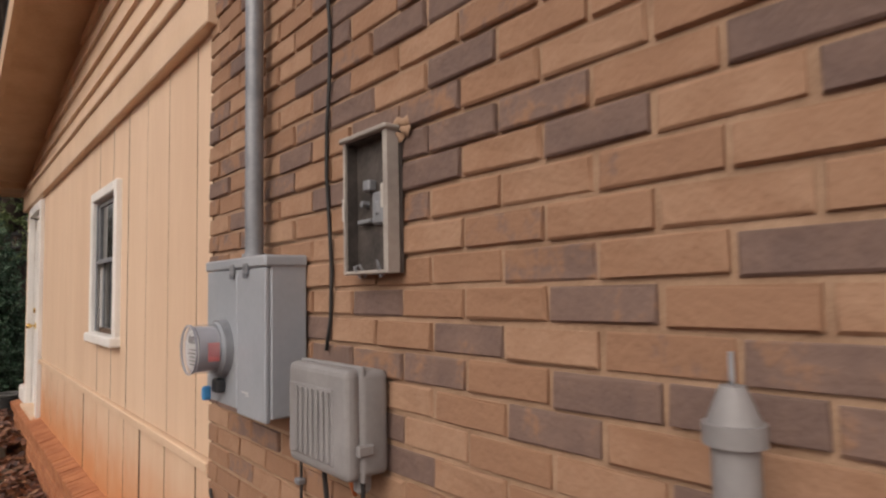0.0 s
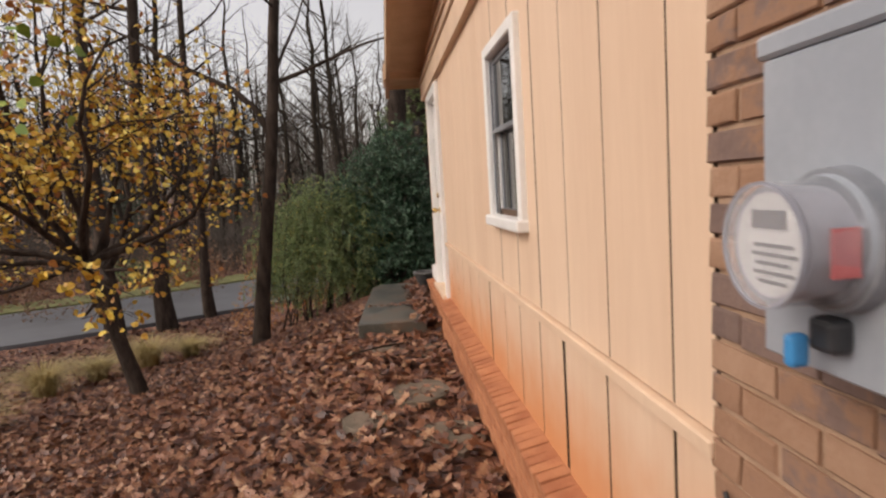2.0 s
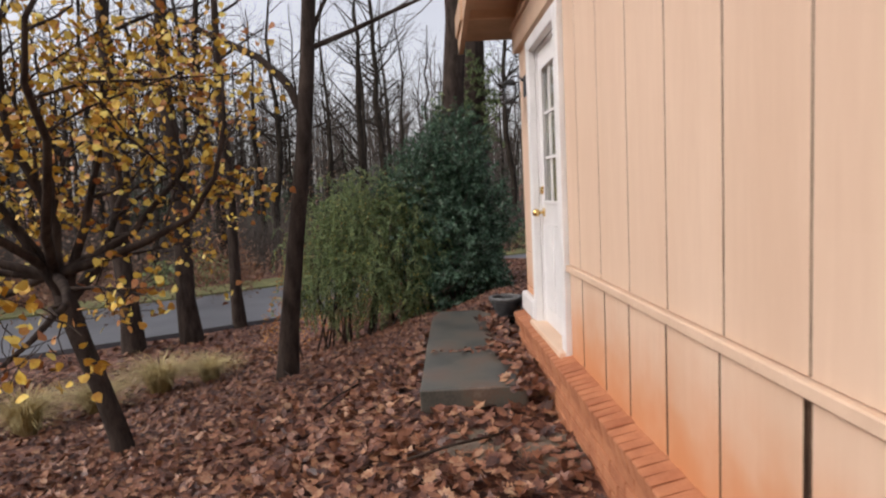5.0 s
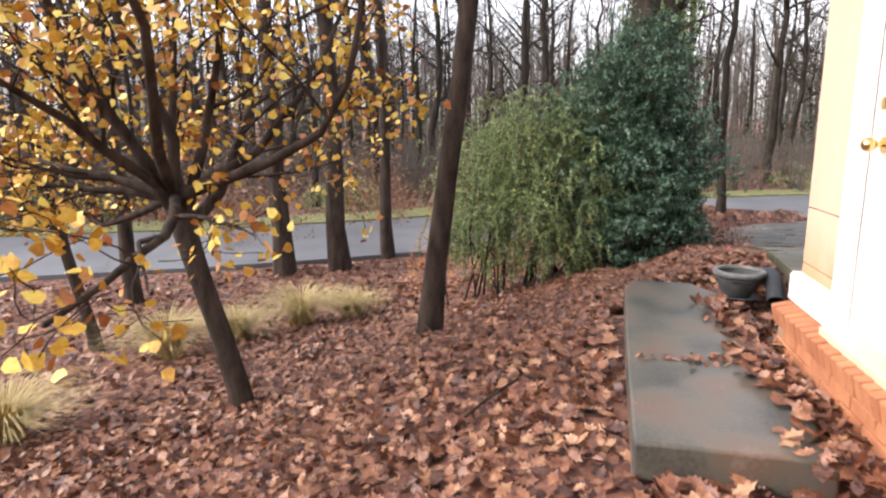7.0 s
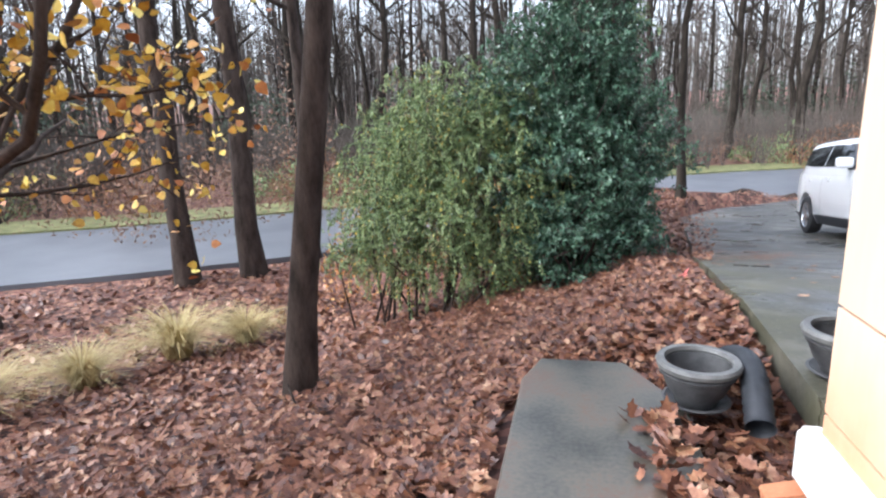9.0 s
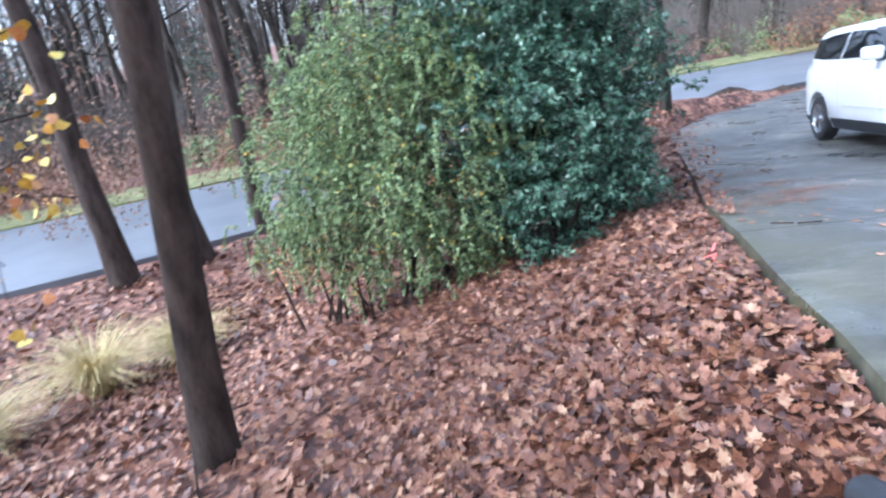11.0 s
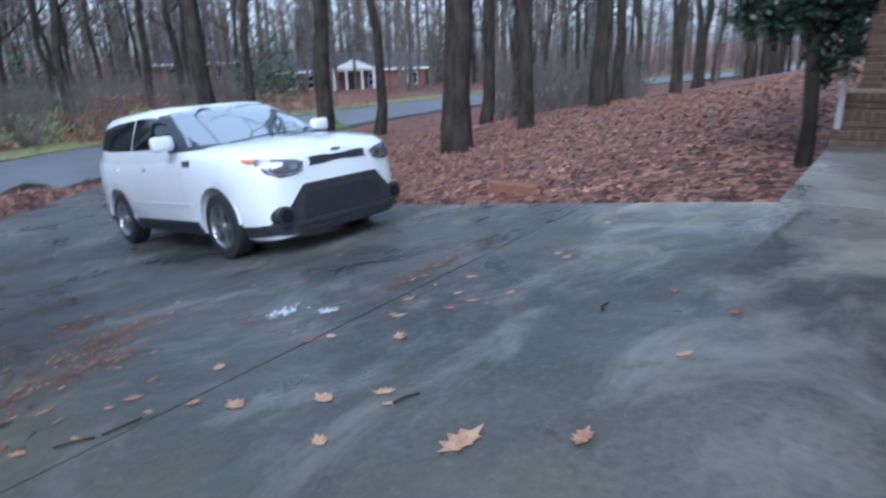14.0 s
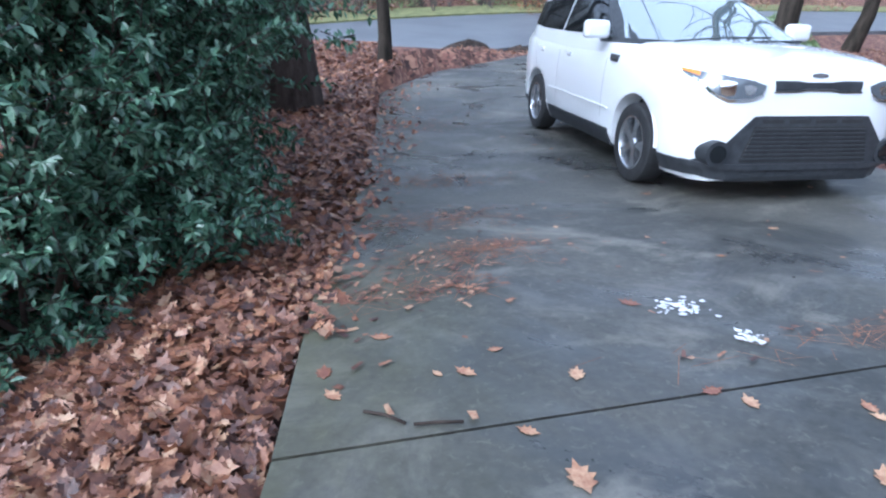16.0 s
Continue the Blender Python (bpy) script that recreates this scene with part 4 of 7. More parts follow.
def shrub(name, label, blobs, material, count, size, seed, stems=14, base=None, shoot=0.3, narrow=0.22, droop=0.1, fill=(0.35, 1.0), turned=0.0):
    """A bush of leafy shoots that rise from woody stems over uneven lobes, each shoot set with leaves and ending in a tuft."""
    r = random.Random(seed)
    cx, cy = base
    t = thing(name, label, "bush", pose(cx, cy, ground_at(cx, cy)))
    sv, sf = [], []
    lv, lf, yv, yf = [], [], [], []
    total = sum(b[3] * b[4] for b in blobs)
    z0 = ground_at(cx, cy)

    def leaf(o, d, u, l):
        v, f = (yv, yf) if r.random() < turned else (lv, lf)
        w = d.cross(u).normalized() * l * narrow
        k = len(v)
        v.extend((o, o + d * l * 0.45 + w + u * l * 0.06, o + d * l - u * l * 0.10, o + d * l * 0.45 - w + u * l * 0.06))
        f.extend(((k, k + 1, k + 2), (k, k + 2, k + 3)))

    for bx, by, bz, rx, rz in blobs:
        for _ in range(stems):
            a, q = r.uniform(0, 6.28), r.uniform(0.2, 0.95)
            e = Vector((bx + math.cos(a) * rx * q, by + math.sin(a) * rx * q, bz + rz * r.uniform(-0.3, 0.9) * math.sqrt(1 - q * q)))
            s = Vector((bx + r.gauss(0, 0.15), by + r.gauss(0, 0.15), ground_at(bx + cx, by + cy) - z0 + 0.02))
            m = s.lerp(e, 0.5) + Vector((r.gauss(0, 0.1), r.gauss(0, 0.1), 0.12))
            tube(sv, sf, [s, m, e], [0.02, 0.013, 0.004], 4)
        for _ in range(int(count * rx * rz / total)):
            u = Vector((r.gauss(0, 1), r.gauss(0, 1), r.gauss(0.1, 1))).normalized()
            k = r.uniform(*fill) ** 0.55 * (1 + 0.5 * noise.noise(u * 2.2 + Vector((bx, by, bz)) * 1.7))
            c = Vector((bx + u.x * rx * k, by + u.y * rx * k, bz + u.z * rz * k))
            if c.z < ground_at(c.x + cx, c.y + cy) - z0 + 0.10:
                continue
            d = (u * 0.8 + Vector((r.gauss(0, 0.5), r.gauss(0, 0.5), r.uniform(0.0, 0.7)))).normalized()
            length = shoot * r.uniform(0.5, 1.3)
            n = max(4, int(length / (size * 0.42)))
            q = c - d * length * 0.6
            line = [q]
            for i in range(n):
                d = (d + Vector((r.gauss(0, 0.07), r.gauss(0, 0.07), -droop * i / n))).normalized()
                q = q + d * length / n
                line.append(q)
                for _ in range(2 if i < n - 1 else 5):
                    side = d.cross(Vector((r.gauss(0, 1), r.gauss(0, 1), r.gauss(0, 1)))).normalized()
                    ld = (d * r.uniform(0.3, 0.9) + side + Vector((0, 0, -0.12))).normalized()
                    up = (Vector((r.gauss(0, 0.35), r.gauss(0, 0.35), 1)) - ld * ld.z).normalized()
                    leaf(q, ld, (up - ld * up.dot(ld)).normalized(), size * r.uniform(0.65, 1.25))
            tube(sv, sf, [line[0], line[len(line) // 2], line[-1]], [0.004, 0.003, 0.0015], 3)
    piece("woody_core", sv, sf, M["bark"], t, "", True)
    piece("foliage", lv, lf, material, t)
    if yv:
        piece("foliage", yv, yf, M["yellow_leaf"], t, "leaves turning yellow")
    return t


def grass_clump(x, y, size, seed, parts=700):
    r = random.Random(seed)
    v, f = [], []
    for _ in range(parts):
        a = r.uniform(0, 6.28)
        out, h = r.uniform(0.2, 1.0) * size, r.uniform(0.5, 1.0) * size * 0.85
        d, s = Vector((math.cos(a), math.sin(a), 0)), Vector((-math.sin(a), math.cos(a), 0)) * 0.006
        p = d * r.uniform(0, 0.14) * size
        for t in (0, 0.4, 0.75, 1.0):
            c = p + d * out * t * t + Vector((0, 0, h * (1.7 * t - 0.95 * t * t)))
            w = s * (1 - 0.8 * t)
            v.extend((c - w, c + w))
        k = len(v) - 8
        f.extend((k + 2 * i, k + 2 * i + 1, k + 2 * i + 3, k + 2 * i + 2) for i in range(3))
    ob = new("grass_clump", mesh_of("grass_clump", v, f, M["straw"]))
    ob.location = (x, y, ground_at(x, y) - 0.02)
    tagged(ob, "straw-yellow drooping clump of ornamental grass", "grass", "grass clumps on the slope")


def litter(name, area, count, size, seed, keep, lift=0.012, kind="oak"):
    r = random.Random(seed)
    spots = []
    x0, x1, y0, y1 = area
    while len(spots) < count:
        x, y = r.uniform(x0, x1), r.uniform(y0, y1)
        k = keep(x, y)
        if k <= 0 or r.random() > k:
            continue
        z = ground_at(x, y) + 0.035 * noise.noise((x * 0.9, y * 0.9, 0)) + 0.045 + r.uniform(0, lift * 3.5)
        spots.append(((x, y, z), size * r.uniform(0.5, 1.2), 2.4))
    ob = leaves(name, spots, M["litter"], None, kind)
    return tagged(ob, "wet reddish brown fallen oak leaves covering the ground", "leaf litter", kind="stuff")


forked_tree()
tree("oak_tree", (-2.80, 11.4), "dark trunk of a tall bare oak beside the bushes", 4, 15, 0.125, M["bark"], extra=[([(0.46, 0, 3.6), (0.30, 0.05, 3.95), (-0.05, 0.1, 4.3), (-0.9, 0.2, 4.75), (-1.6, 0.2, 5.2), (-2.3, 0.4, 5.6)], [0.07, 0.06, 0.05, 0.04, 0.025, 0.01]), ([(0.55, 0, 4.3), (0.8, 0.1, 4.9), (1.05, 0.0, 5.3), (1.25, 0.15, 5.9)], [0.04, 0.03, 0.02, 0.008])], lean=(0.12, 0.0), first=0.3, limbs=12, twist=0.03, sides=12)
for i, (x, y, h, r0, s) in enumerate(((-7.75, 17.5, 17, 0.22, 11), (-6.65, 18.2, 18, 0.23, 12), (-5.9, 19.6, 16, 0.16, 13), (-9.6, 14.8, 15, 0.15, 14))):
    tree("bare_tree", (x, y), "grey-brown bare woodland tree between slope and road", s, h, r0, M["bark"], first=0.3, limbs=11)
for x, y, h, r0, s in ((-0.05, 17.6, 22, 0.32, 15), (0.75, 18.4, 22, 0.36, 16)):
    tree("pine_tree", (x, y), "thick dark trunk of a tall pine behind the holly", s, h, r0, M["bark"], first=0.55, limbs=10, sides=12)
for x, y, h, r0, s in ((9.4, 16.7, 18, 0.25, 17), (2.33, 20.9, 9, 0.11, 18), (11.6, 28.2, 20, 0.30, 19), (13.4, 25.0, 20, 0.30, 20), (15.5, 21.5, 19, 0.24, 22), (16.8, 21.0, 17, 0.2, 23), (12.5, 17.0, 16, 0.16, 24), (17.0, 17.2, 18, 0.24, 25), (20.0, 16.0, 16, 0.16, 26)):
    tree("bare_tree", (x, y), "tall bare tree on the leaf-covered slope", s, h, r0, M["bark_grey"], first=0.3, limbs=11, lean=(0.01, -0.02))
shrub("green_bush", "loose feathery green bush with small leaves and bare stems below", [(-0.95, 0.1, 1.25, 0.75, 0.60), (-0.2, -0.15, 1.15, 0.75, 0.62), (0.4, 0.3, 1.4, 0.85, 0.95), (-0.3, 0.4, 2.0, 0.90, 0.85), (-0.8, 1.0, 1.7, 1.05, 1.1), (0.3, 0.9, 2.3, 0.8, 0.7), (0.35, -0.3, 0.70, 0.5, 0.5), (-1.35, 0.3, 0.75, 0.5, 0.45), (-0.6, -0.05, 0.65, 0.55, 0.4)], M["green_leaf"], 1650, 0.040, 31, stems=3, base=(-1.6, 13.6), shoot=0.55, narrow=0.24, droop=0.35, fill=(0.2, 1.0), turned=0.03)
shrub("holly_bush", "dense dark green glossy holly bush with leaf tufts", [(0, 0, 1.0, 1.0, 1.0), (0.35, 0.6, 1.5, 1.0, 1.15), (-0.3, 0.4, 2.2, 0.95, 0.95), (0.0, 1.4, 1.6, 1.1, 1.5), (0.1, 1.0, 2.9, 0.75, 0.9), (0.25, 2.4, 1.2, 0.9, 1.1), (0.45, -0.1, 0.55, 0.55, 0.5), (-0.05, -0.55, 0.55, 0.6, 0.5)], M["holly_leaf"], 5200, 0.058, 32, stems=7, base=(-0.35, 14.0), shoot=0.27, narrow=0.23, droop=0.08, fill=(0.25, 1.0))
for i, (x, y, s) in enumerate(((-6.4, 11.6, 1.0), (-5.5, 13.7, 1.05), (-4.9, 14.4, 0.8), (-5.9, 8.85, 0.8), (-6.0, 12.6, 0.8))):
    grass_clump(x, y, s, 40 + i)


shrub("ivy", "dark ivy climbing the trunks of the pines", [(-0.35, -0.25, 3.6, 0.42, 1.2), (0.4, 0.45, 4.4, 0.45, 1.4)], M["green_leaf"], 210, 0.08, 35, stems=3, base=(0.3, 17.9), shoot=0.4, narrow=0.28, droop=0.3)


def young_tree(x, y):
    """A thin leaning tree on the slope with yellow leaves on low, spreading limbs."""
    r = random.Random(58)
    t = thing("young_maple", "thin dark young tree with low limbs and yellow leaves", "tree", pose(x, y, ground_at(x, y)))
    tv, tf, bv, bf, spots = [], [], [], [], []
    line = [Vector(q) for q in ((0.05, 0, -0.2), (0.0, 0, 0.3), (-0.14, 0.0, 0.9), (-0.30, 0.02, 1.5), (-0.36, 0.02, 2.3), (-0.30, 0.0, 3.1))]
    tube(tv, tf, line, [0.12, 0.09, 0.08, 0.075, 0.05, 0.02], 9)
    for k in range(16):
        q = line[3].lerp(line[5], r.random())
        a = 2.4 * k
        d = Vector((math.cos(a), math.sin(a), r.uniform(-0.1, 0.8))).normalized()
        pts = [q]
        for i in range(6):
            d = (d + Vector((r.gauss(0, 0.16), r.gauss(0, 0.16), r.gauss(-0.03, 0.12)))).normalized()
            q = q + d * r.uniform(0.2, 0.34)
            pts.append(q)
            e = q + Vector((r.gauss(0, 0.3), r.gauss(0, 0.3), r.gauss(0, 0.2)))
            tube(bv, bf, [q, e], [0.006, 0.003], 4)
            for _ in range(r.randint(2, 7)):
                spots.append((q.lerp(e, r.random()) + Vector((r.gauss(0, 0.1), r.gauss(0, 0.1), r.gauss(-0.06, 0.08))), r.uniform(0.06, 0.10), 0.3))
        tube(bv, bf, pts, [0.03, 0.024, 0.018, 0.014, 0.010, 0.007, 0.004], 5)
    piece("trunk", tv, tf, M["bark"], t, "", True)
    piece("crown", bv, bf, M["bark"], t, "", True)
    leaves("leaf_crown", spots, M["yellow_leaf"], t, "heart", "yellow heart-shaped leaves")


young_tree(-7.86, 11.9)


def paper_scrap(x, y):
    """A crumpled scrap of white paper."""
    r = random.Random(71)
    bm = bmesh.new()
    bmesh.ops.create_icosphere(bm, subdivisions=3, radius=0.06)
    for q in bm.verts:
        q.co *= 1 + 0.45 * noise.noise(q.co * 28) + r.uniform(-0.05, 0.05)
        q.co.z *= 0.65
    ob = part("paper_scrap", bm, M["label_white"])
    ob.location = (x, y, ground_at(x, y) + 0.09)
    tagged(ob, "crumpled white paper scrap lying on dead leaves", "litter")


paper_scrap(-4.82, 7.63)


def woods():
    """Bare woodland round the place, out to the far slope."""
    r = random.Random(77)
    kinds = []
    for k in range(5):
        tv, tf, bv, bf, ends = grow(100 + k, 15 + k, 0.17 + 0.02 * k, first=0.3, limbs=18, levels=3, sides=6, twist=0.12)
        kinds.append((mesh_of("trunk", tv, tf, M["bark_grey"], True), mesh_of("crown", bv, bf, M["bark_grey"], True)))
    placed = []
    n = 0
    while n < 150:
        x, y = r.uniform(-48, 70), r.uniform(12, 80)
        far = math.hypot(x - 1, y - 10)
        if far < 22 or far > 75 or on_road(x, y, 1.2) or (x < 17 and 8 < y < 32 and x > -4) or any(math.hypot(x - a, y - b) < 2.2 for a, b in placed):
            continue
        if x > 6 and 0.70 < (x - 1) / (y - 9.5) < 1.38 and (far > 38 or r.random() < 0.6):
            continue
        placed.append((x, y))
        n += 1
        t = thing("bare_tree", "slender bare tree in the woods beyond the road", "tree", pose(x, y, ground_at(x, y), 0, 0, r.uniform(0, 360)), "trees of the woods")
        t.scale = (1, 1, r.uniform(0.8, 1.2))
        for nm, me in zip(("trunk", "crown"), r.choice(kinds)):
            hang(new(nm, me), t)


def far_woods():
    r = random.Random(78)
    v, f = [], []
    for _ in range(3600):
        a, d = r.uniform(0, 2 * math.pi), r.uniform(52, 125)
        x, y = 2 + d * math.cos(a), 12 + d * math.sin(a)
        if on_road(x, y, 1.5):
            continue
        p = Vector((x, y, ground_at(x, y) - 0.3))
        h = r.uniform(10, 20)
        top = p + Vector((r.gauss(0, 0.6), r.gauss(0, 0.6), h))
        tube(v, f, [p, p.lerp(top, 0.5), top], [r.uniform(0.12, 0.22), 0.1, 0.03], 3)
        for _ in range(11):
            q = p.lerp(top, r.uniform(0.25, 0.98))
            e = q + Vector((r.gauss(0, 1.6), r.gauss(0, 1.6), r.uniform(0.4, 2.8)))
            tube(v, f, [q, e], [0.05, 0.02], 3)
            for _ in range(3):
                w = q.lerp(e, r.uniform(0.3, 1))
                tube(v, f, [w, w + Vector((r.gauss(0, 0.8), r.gauss(0, 0.8), r.uniform(0.1, 1.2)))], [0.028, 0.012], 3)
    tagged(piece("far_woods", v, f, M["twig"]), "hazy grey-brown bare woods on the far slope", "woods", kind="stuff")


def undergrowth(name, label, spots_at, material, count, size, seed, height):
    r = random.Random(seed)
    spots = []
    for _ in range(count):
        cx, cy, cr = r.choice(spots_at)
        a, q = r.uniform(0, 6.28), cr * math.sqrt(r.random())
        x, y = cx + q * math.cos(a), cy + q * math.sin(a)
        h = height * (1 - (q / cr) ** 2 * 0.7) * r.random() * (0.6 + 0.4 * noise.noise((x, y, 2)))
        spots.append(((x, y, ground_at(x, y) + 0.1 + h), size * r.uniform(0.6, 1.3), 0.5))
    ob = leaves(name, spots, material, None, "small")
    tagged(ob, label, "undergrowth", kind="stuff")


woods()
far_woods()
undergrowth("young_beeches", "young beeches still holding rusty leaves in the woods", [(-10.5, 21.5, 1.6), (-13.5, 23.0, 2.0), (-17.5, 22.0, 2.2), (-8.2, 24.5, 1.5), (-21.0, 19.0, 2.2), (-5.0, 27.0, 1.5)], M["orange_leaf_far"], 9000, 0.13, 85, 8.5)
def keep_path(x, y):
    if on_drive(x, y, 0.03) or x > -0.10 and y < 8.6 or (-0.90 < x < -0.16 and 7.17 < y < 9.70):
        return 0
    return 1


def keep_near(x, y):
    if not keep_path(x, y):
        return 0
    c = math.hypot(x + 1.0, y - 6)
    return 1 if c < 5 else 0.45


litter("leaf_litter", (-5.5, -0.08, 1.0, 17.0), 30000, 0.105, 51, keep_near)
litter("leaf_litter", (-1.5, 2.6, 9.4, 24.0), 22000, 0.085, 52, lambda x, y: keep_path(x, y) * (1 if x > -1.5 else 0) * (x < (along(LEFT, y) if along(LEFT, y) else 0.3)))
litter("leaf_litter", (-18, -4, 4, 24), 17000, 0.14, 53, lambda x, y: 0 if on_road(x, y, 0.3) else 1)
litter("leaf_litter", (4.4, 20, 10.3, 28), 26000, 0.072, 54, lambda x, y: 0 if on_drive(x, y, 0.0) or on_road(x, y, 0.3) or y < 10.78 and x < 9 else 1)
litter("leaf_litter", (-1.6, 0.85, 8.9, 14.0), 17000, 0.070, 55, lambda x, y: keep_path(x, y) * (x < (along(LEFT, y) if along(LEFT, y) else 0.3)))
build_bricks()
build_ledge()


# ---- electrical things on the brick wall ----
M["box_grey"] = mat("pale_box_plastic", [(0.3, (0.30, 0.27, 0.25)), (0.7, (0.40, 0.37, 0.34))], 0.55, 14, 5, 0.12, 80)
M["meter_grey"] = mat("meter_plastic", [(0.3, (0.24, 0.25, 0.29)), (0.7, (0.32, 0.33, 0.38))], 0.3, 20)
M["pale_edge"] = mat("torn_pale_plastic", [(0.3, (0.42, 0.40, 0.37)), (0.7, (0.55, 0.53, 0.50))], 0.6, 40)
def build_meter_box():
    t = thing("meter_box", "grey enamelled electricity meter box on the brick wall", "meter box")
    y0, y1, z0, z1, x = 1.500, 1.928, 1.072, 1.472, -0.115
    ym = 1.69
    part("body", boxes((x + 0.012, -0.004, y0, y1, z0, z1 - 0.012), bevel=0.004), M["grey_metal"], t)
    part("hood", boxes((x - 0.006, -0.004, y0 - 0.006, y1 + 0.006, z1 - 0.018, z1 + 0.012), bevel=0.005), M["grey_metal"], t)
    d1 = part("cover", boxes((x - 0.002, x + 0.012, y0 + 0.003, ym - 0.002, z0 - 0.008, z1 - 0.02), bevel=0.003), M["grey_metal"], t)
    d2 = part("cover", boxes((x - 0.002, x + 0.012, ym + 0.002, y1 - 0.003, z0 + 0.004, z1 - 0.02), bevel=0.003), M["grey_metal"], t)
    for y in (ym + 0.02, ym - 0.075):
        part("latch", boxes((x - 0.012, x - 0.002, y - 0.012, y + 0.012, z1 - 0.036, z1 - 0.005), (x - 0.016, x - 0.004, y - 0.005, y + 0.005, z1 - 0.045, z1 - 0.028), bevel=0.002), M["zinc"], t)
    part("scratch", boxes((x - 0.0035, x - 0.002, 1.61, 1.65, 1.125, 1.128), (x - 0.0035, x - 0.002, 1.605, 1.625, 1.119, 1.121)), M["label_white"], d1)
    yc, zc = 1.79, 1.235
    ring = bmesh.new()
    cyl(ring, (x, yc, zc), (x - 0.022, yc, zc), 0.082, 0.079, 36)
    part("socket_ring", ring, M["zinc"], t, "", True)
    b2 = bmesh.new()
    cyl(b2, (x - 0.022, yc, zc), (x - 0.03, yc, zc), 0.073, 0.071, 36)
    part("collar", b2, M["grey_metal"], t, "", True)
    m = part("meter", cyl(bmesh.new(), (x - 0.03, yc, zc), (x - 0.087, yc, zc), 0.060, 0.064, 32), M["meter_grey"], t, "round electricity meter under a clear cover", True)
    dome = bmesh.new()
    for a, b, r0, r1 in ((0.03, 0.098, 0.070, 0.067), (0.098, 0.104, 0.067, 0.061)):
        cyl(dome, (x - a, yc, zc), (x - b, yc, zc), r0, r1, 36)
    part("cover_dome", dome, M["thin_clear"], m, "clear plastic dome", True)
    part("face", cyl(bmesh.new(), (x - 0.0865, yc, zc), (x - 0.0878, yc, zc), 0.057, 0.057, 32), M["label_white"], m)
    part("rim", lathe_ring((x - 0.094, yc, zc), 0.0655, 0.069, 0.005), M["meter_grey"], m, "", True)
    part("display", boxes((x - 0.090, x - 0.0875, yc - 0.03, yc + 0.025, zc + 0.018, zc + 0.038)), M["label_dark"], m)
    for i, w in enumerate((0.04, 0.046, 0.034, 0.042, 0.028)):
        part("print_bar", boxes((x - 0.0892, x - 0.0875, yc - w, yc + w * 0.6, zc - 0.002 - i * 0.010, zc + 0.002 - i * 0.010)), M["label_dark"], m)
    part("warning_label", boxes((x - 0.066, x - 0.036, yc - 0.0665, yc - 0.0625, zc - 0.03, zc + 0.02)), M["label_red"], m, "faded red label")
    part("drain_boss", boxes((x - 0.03, x, yc - 0.02, yc + 0.02, zc - 0.125, zc - 0.085), bevel=0.008, seg=2), M["black_plastic"], t)
    part("seal", boxes((x - 0.055, x - 0.03, yc + 0.01, yc + 0.028, zc - 0.145, zc - 0.105), bevel=0.007, seg=2), M["blue"], t, "blue plastic seal")


def lathe_ring(c, r0, r1, w, n=36):
    bm = bmesh.new()
    rings = []
    for r, dx in ((r0, 0), (r1, 0), (r1, -w), (r0, -w)):
        rings.append([bm.verts.new((c[0] + dx, c[1] + r * math.cos(6.28318 * k / n), c[2] + r * math.sin(6.28318 * k / n))) for k in range(n)])
    for i in range(4):
        a, b = rings[i], rings[(i + 1) % 4]
        for k in range(n):
            bm.faces.new((a[k], a[(k + 1) % n], b[(k + 1) % n], b[k]))
    return bm


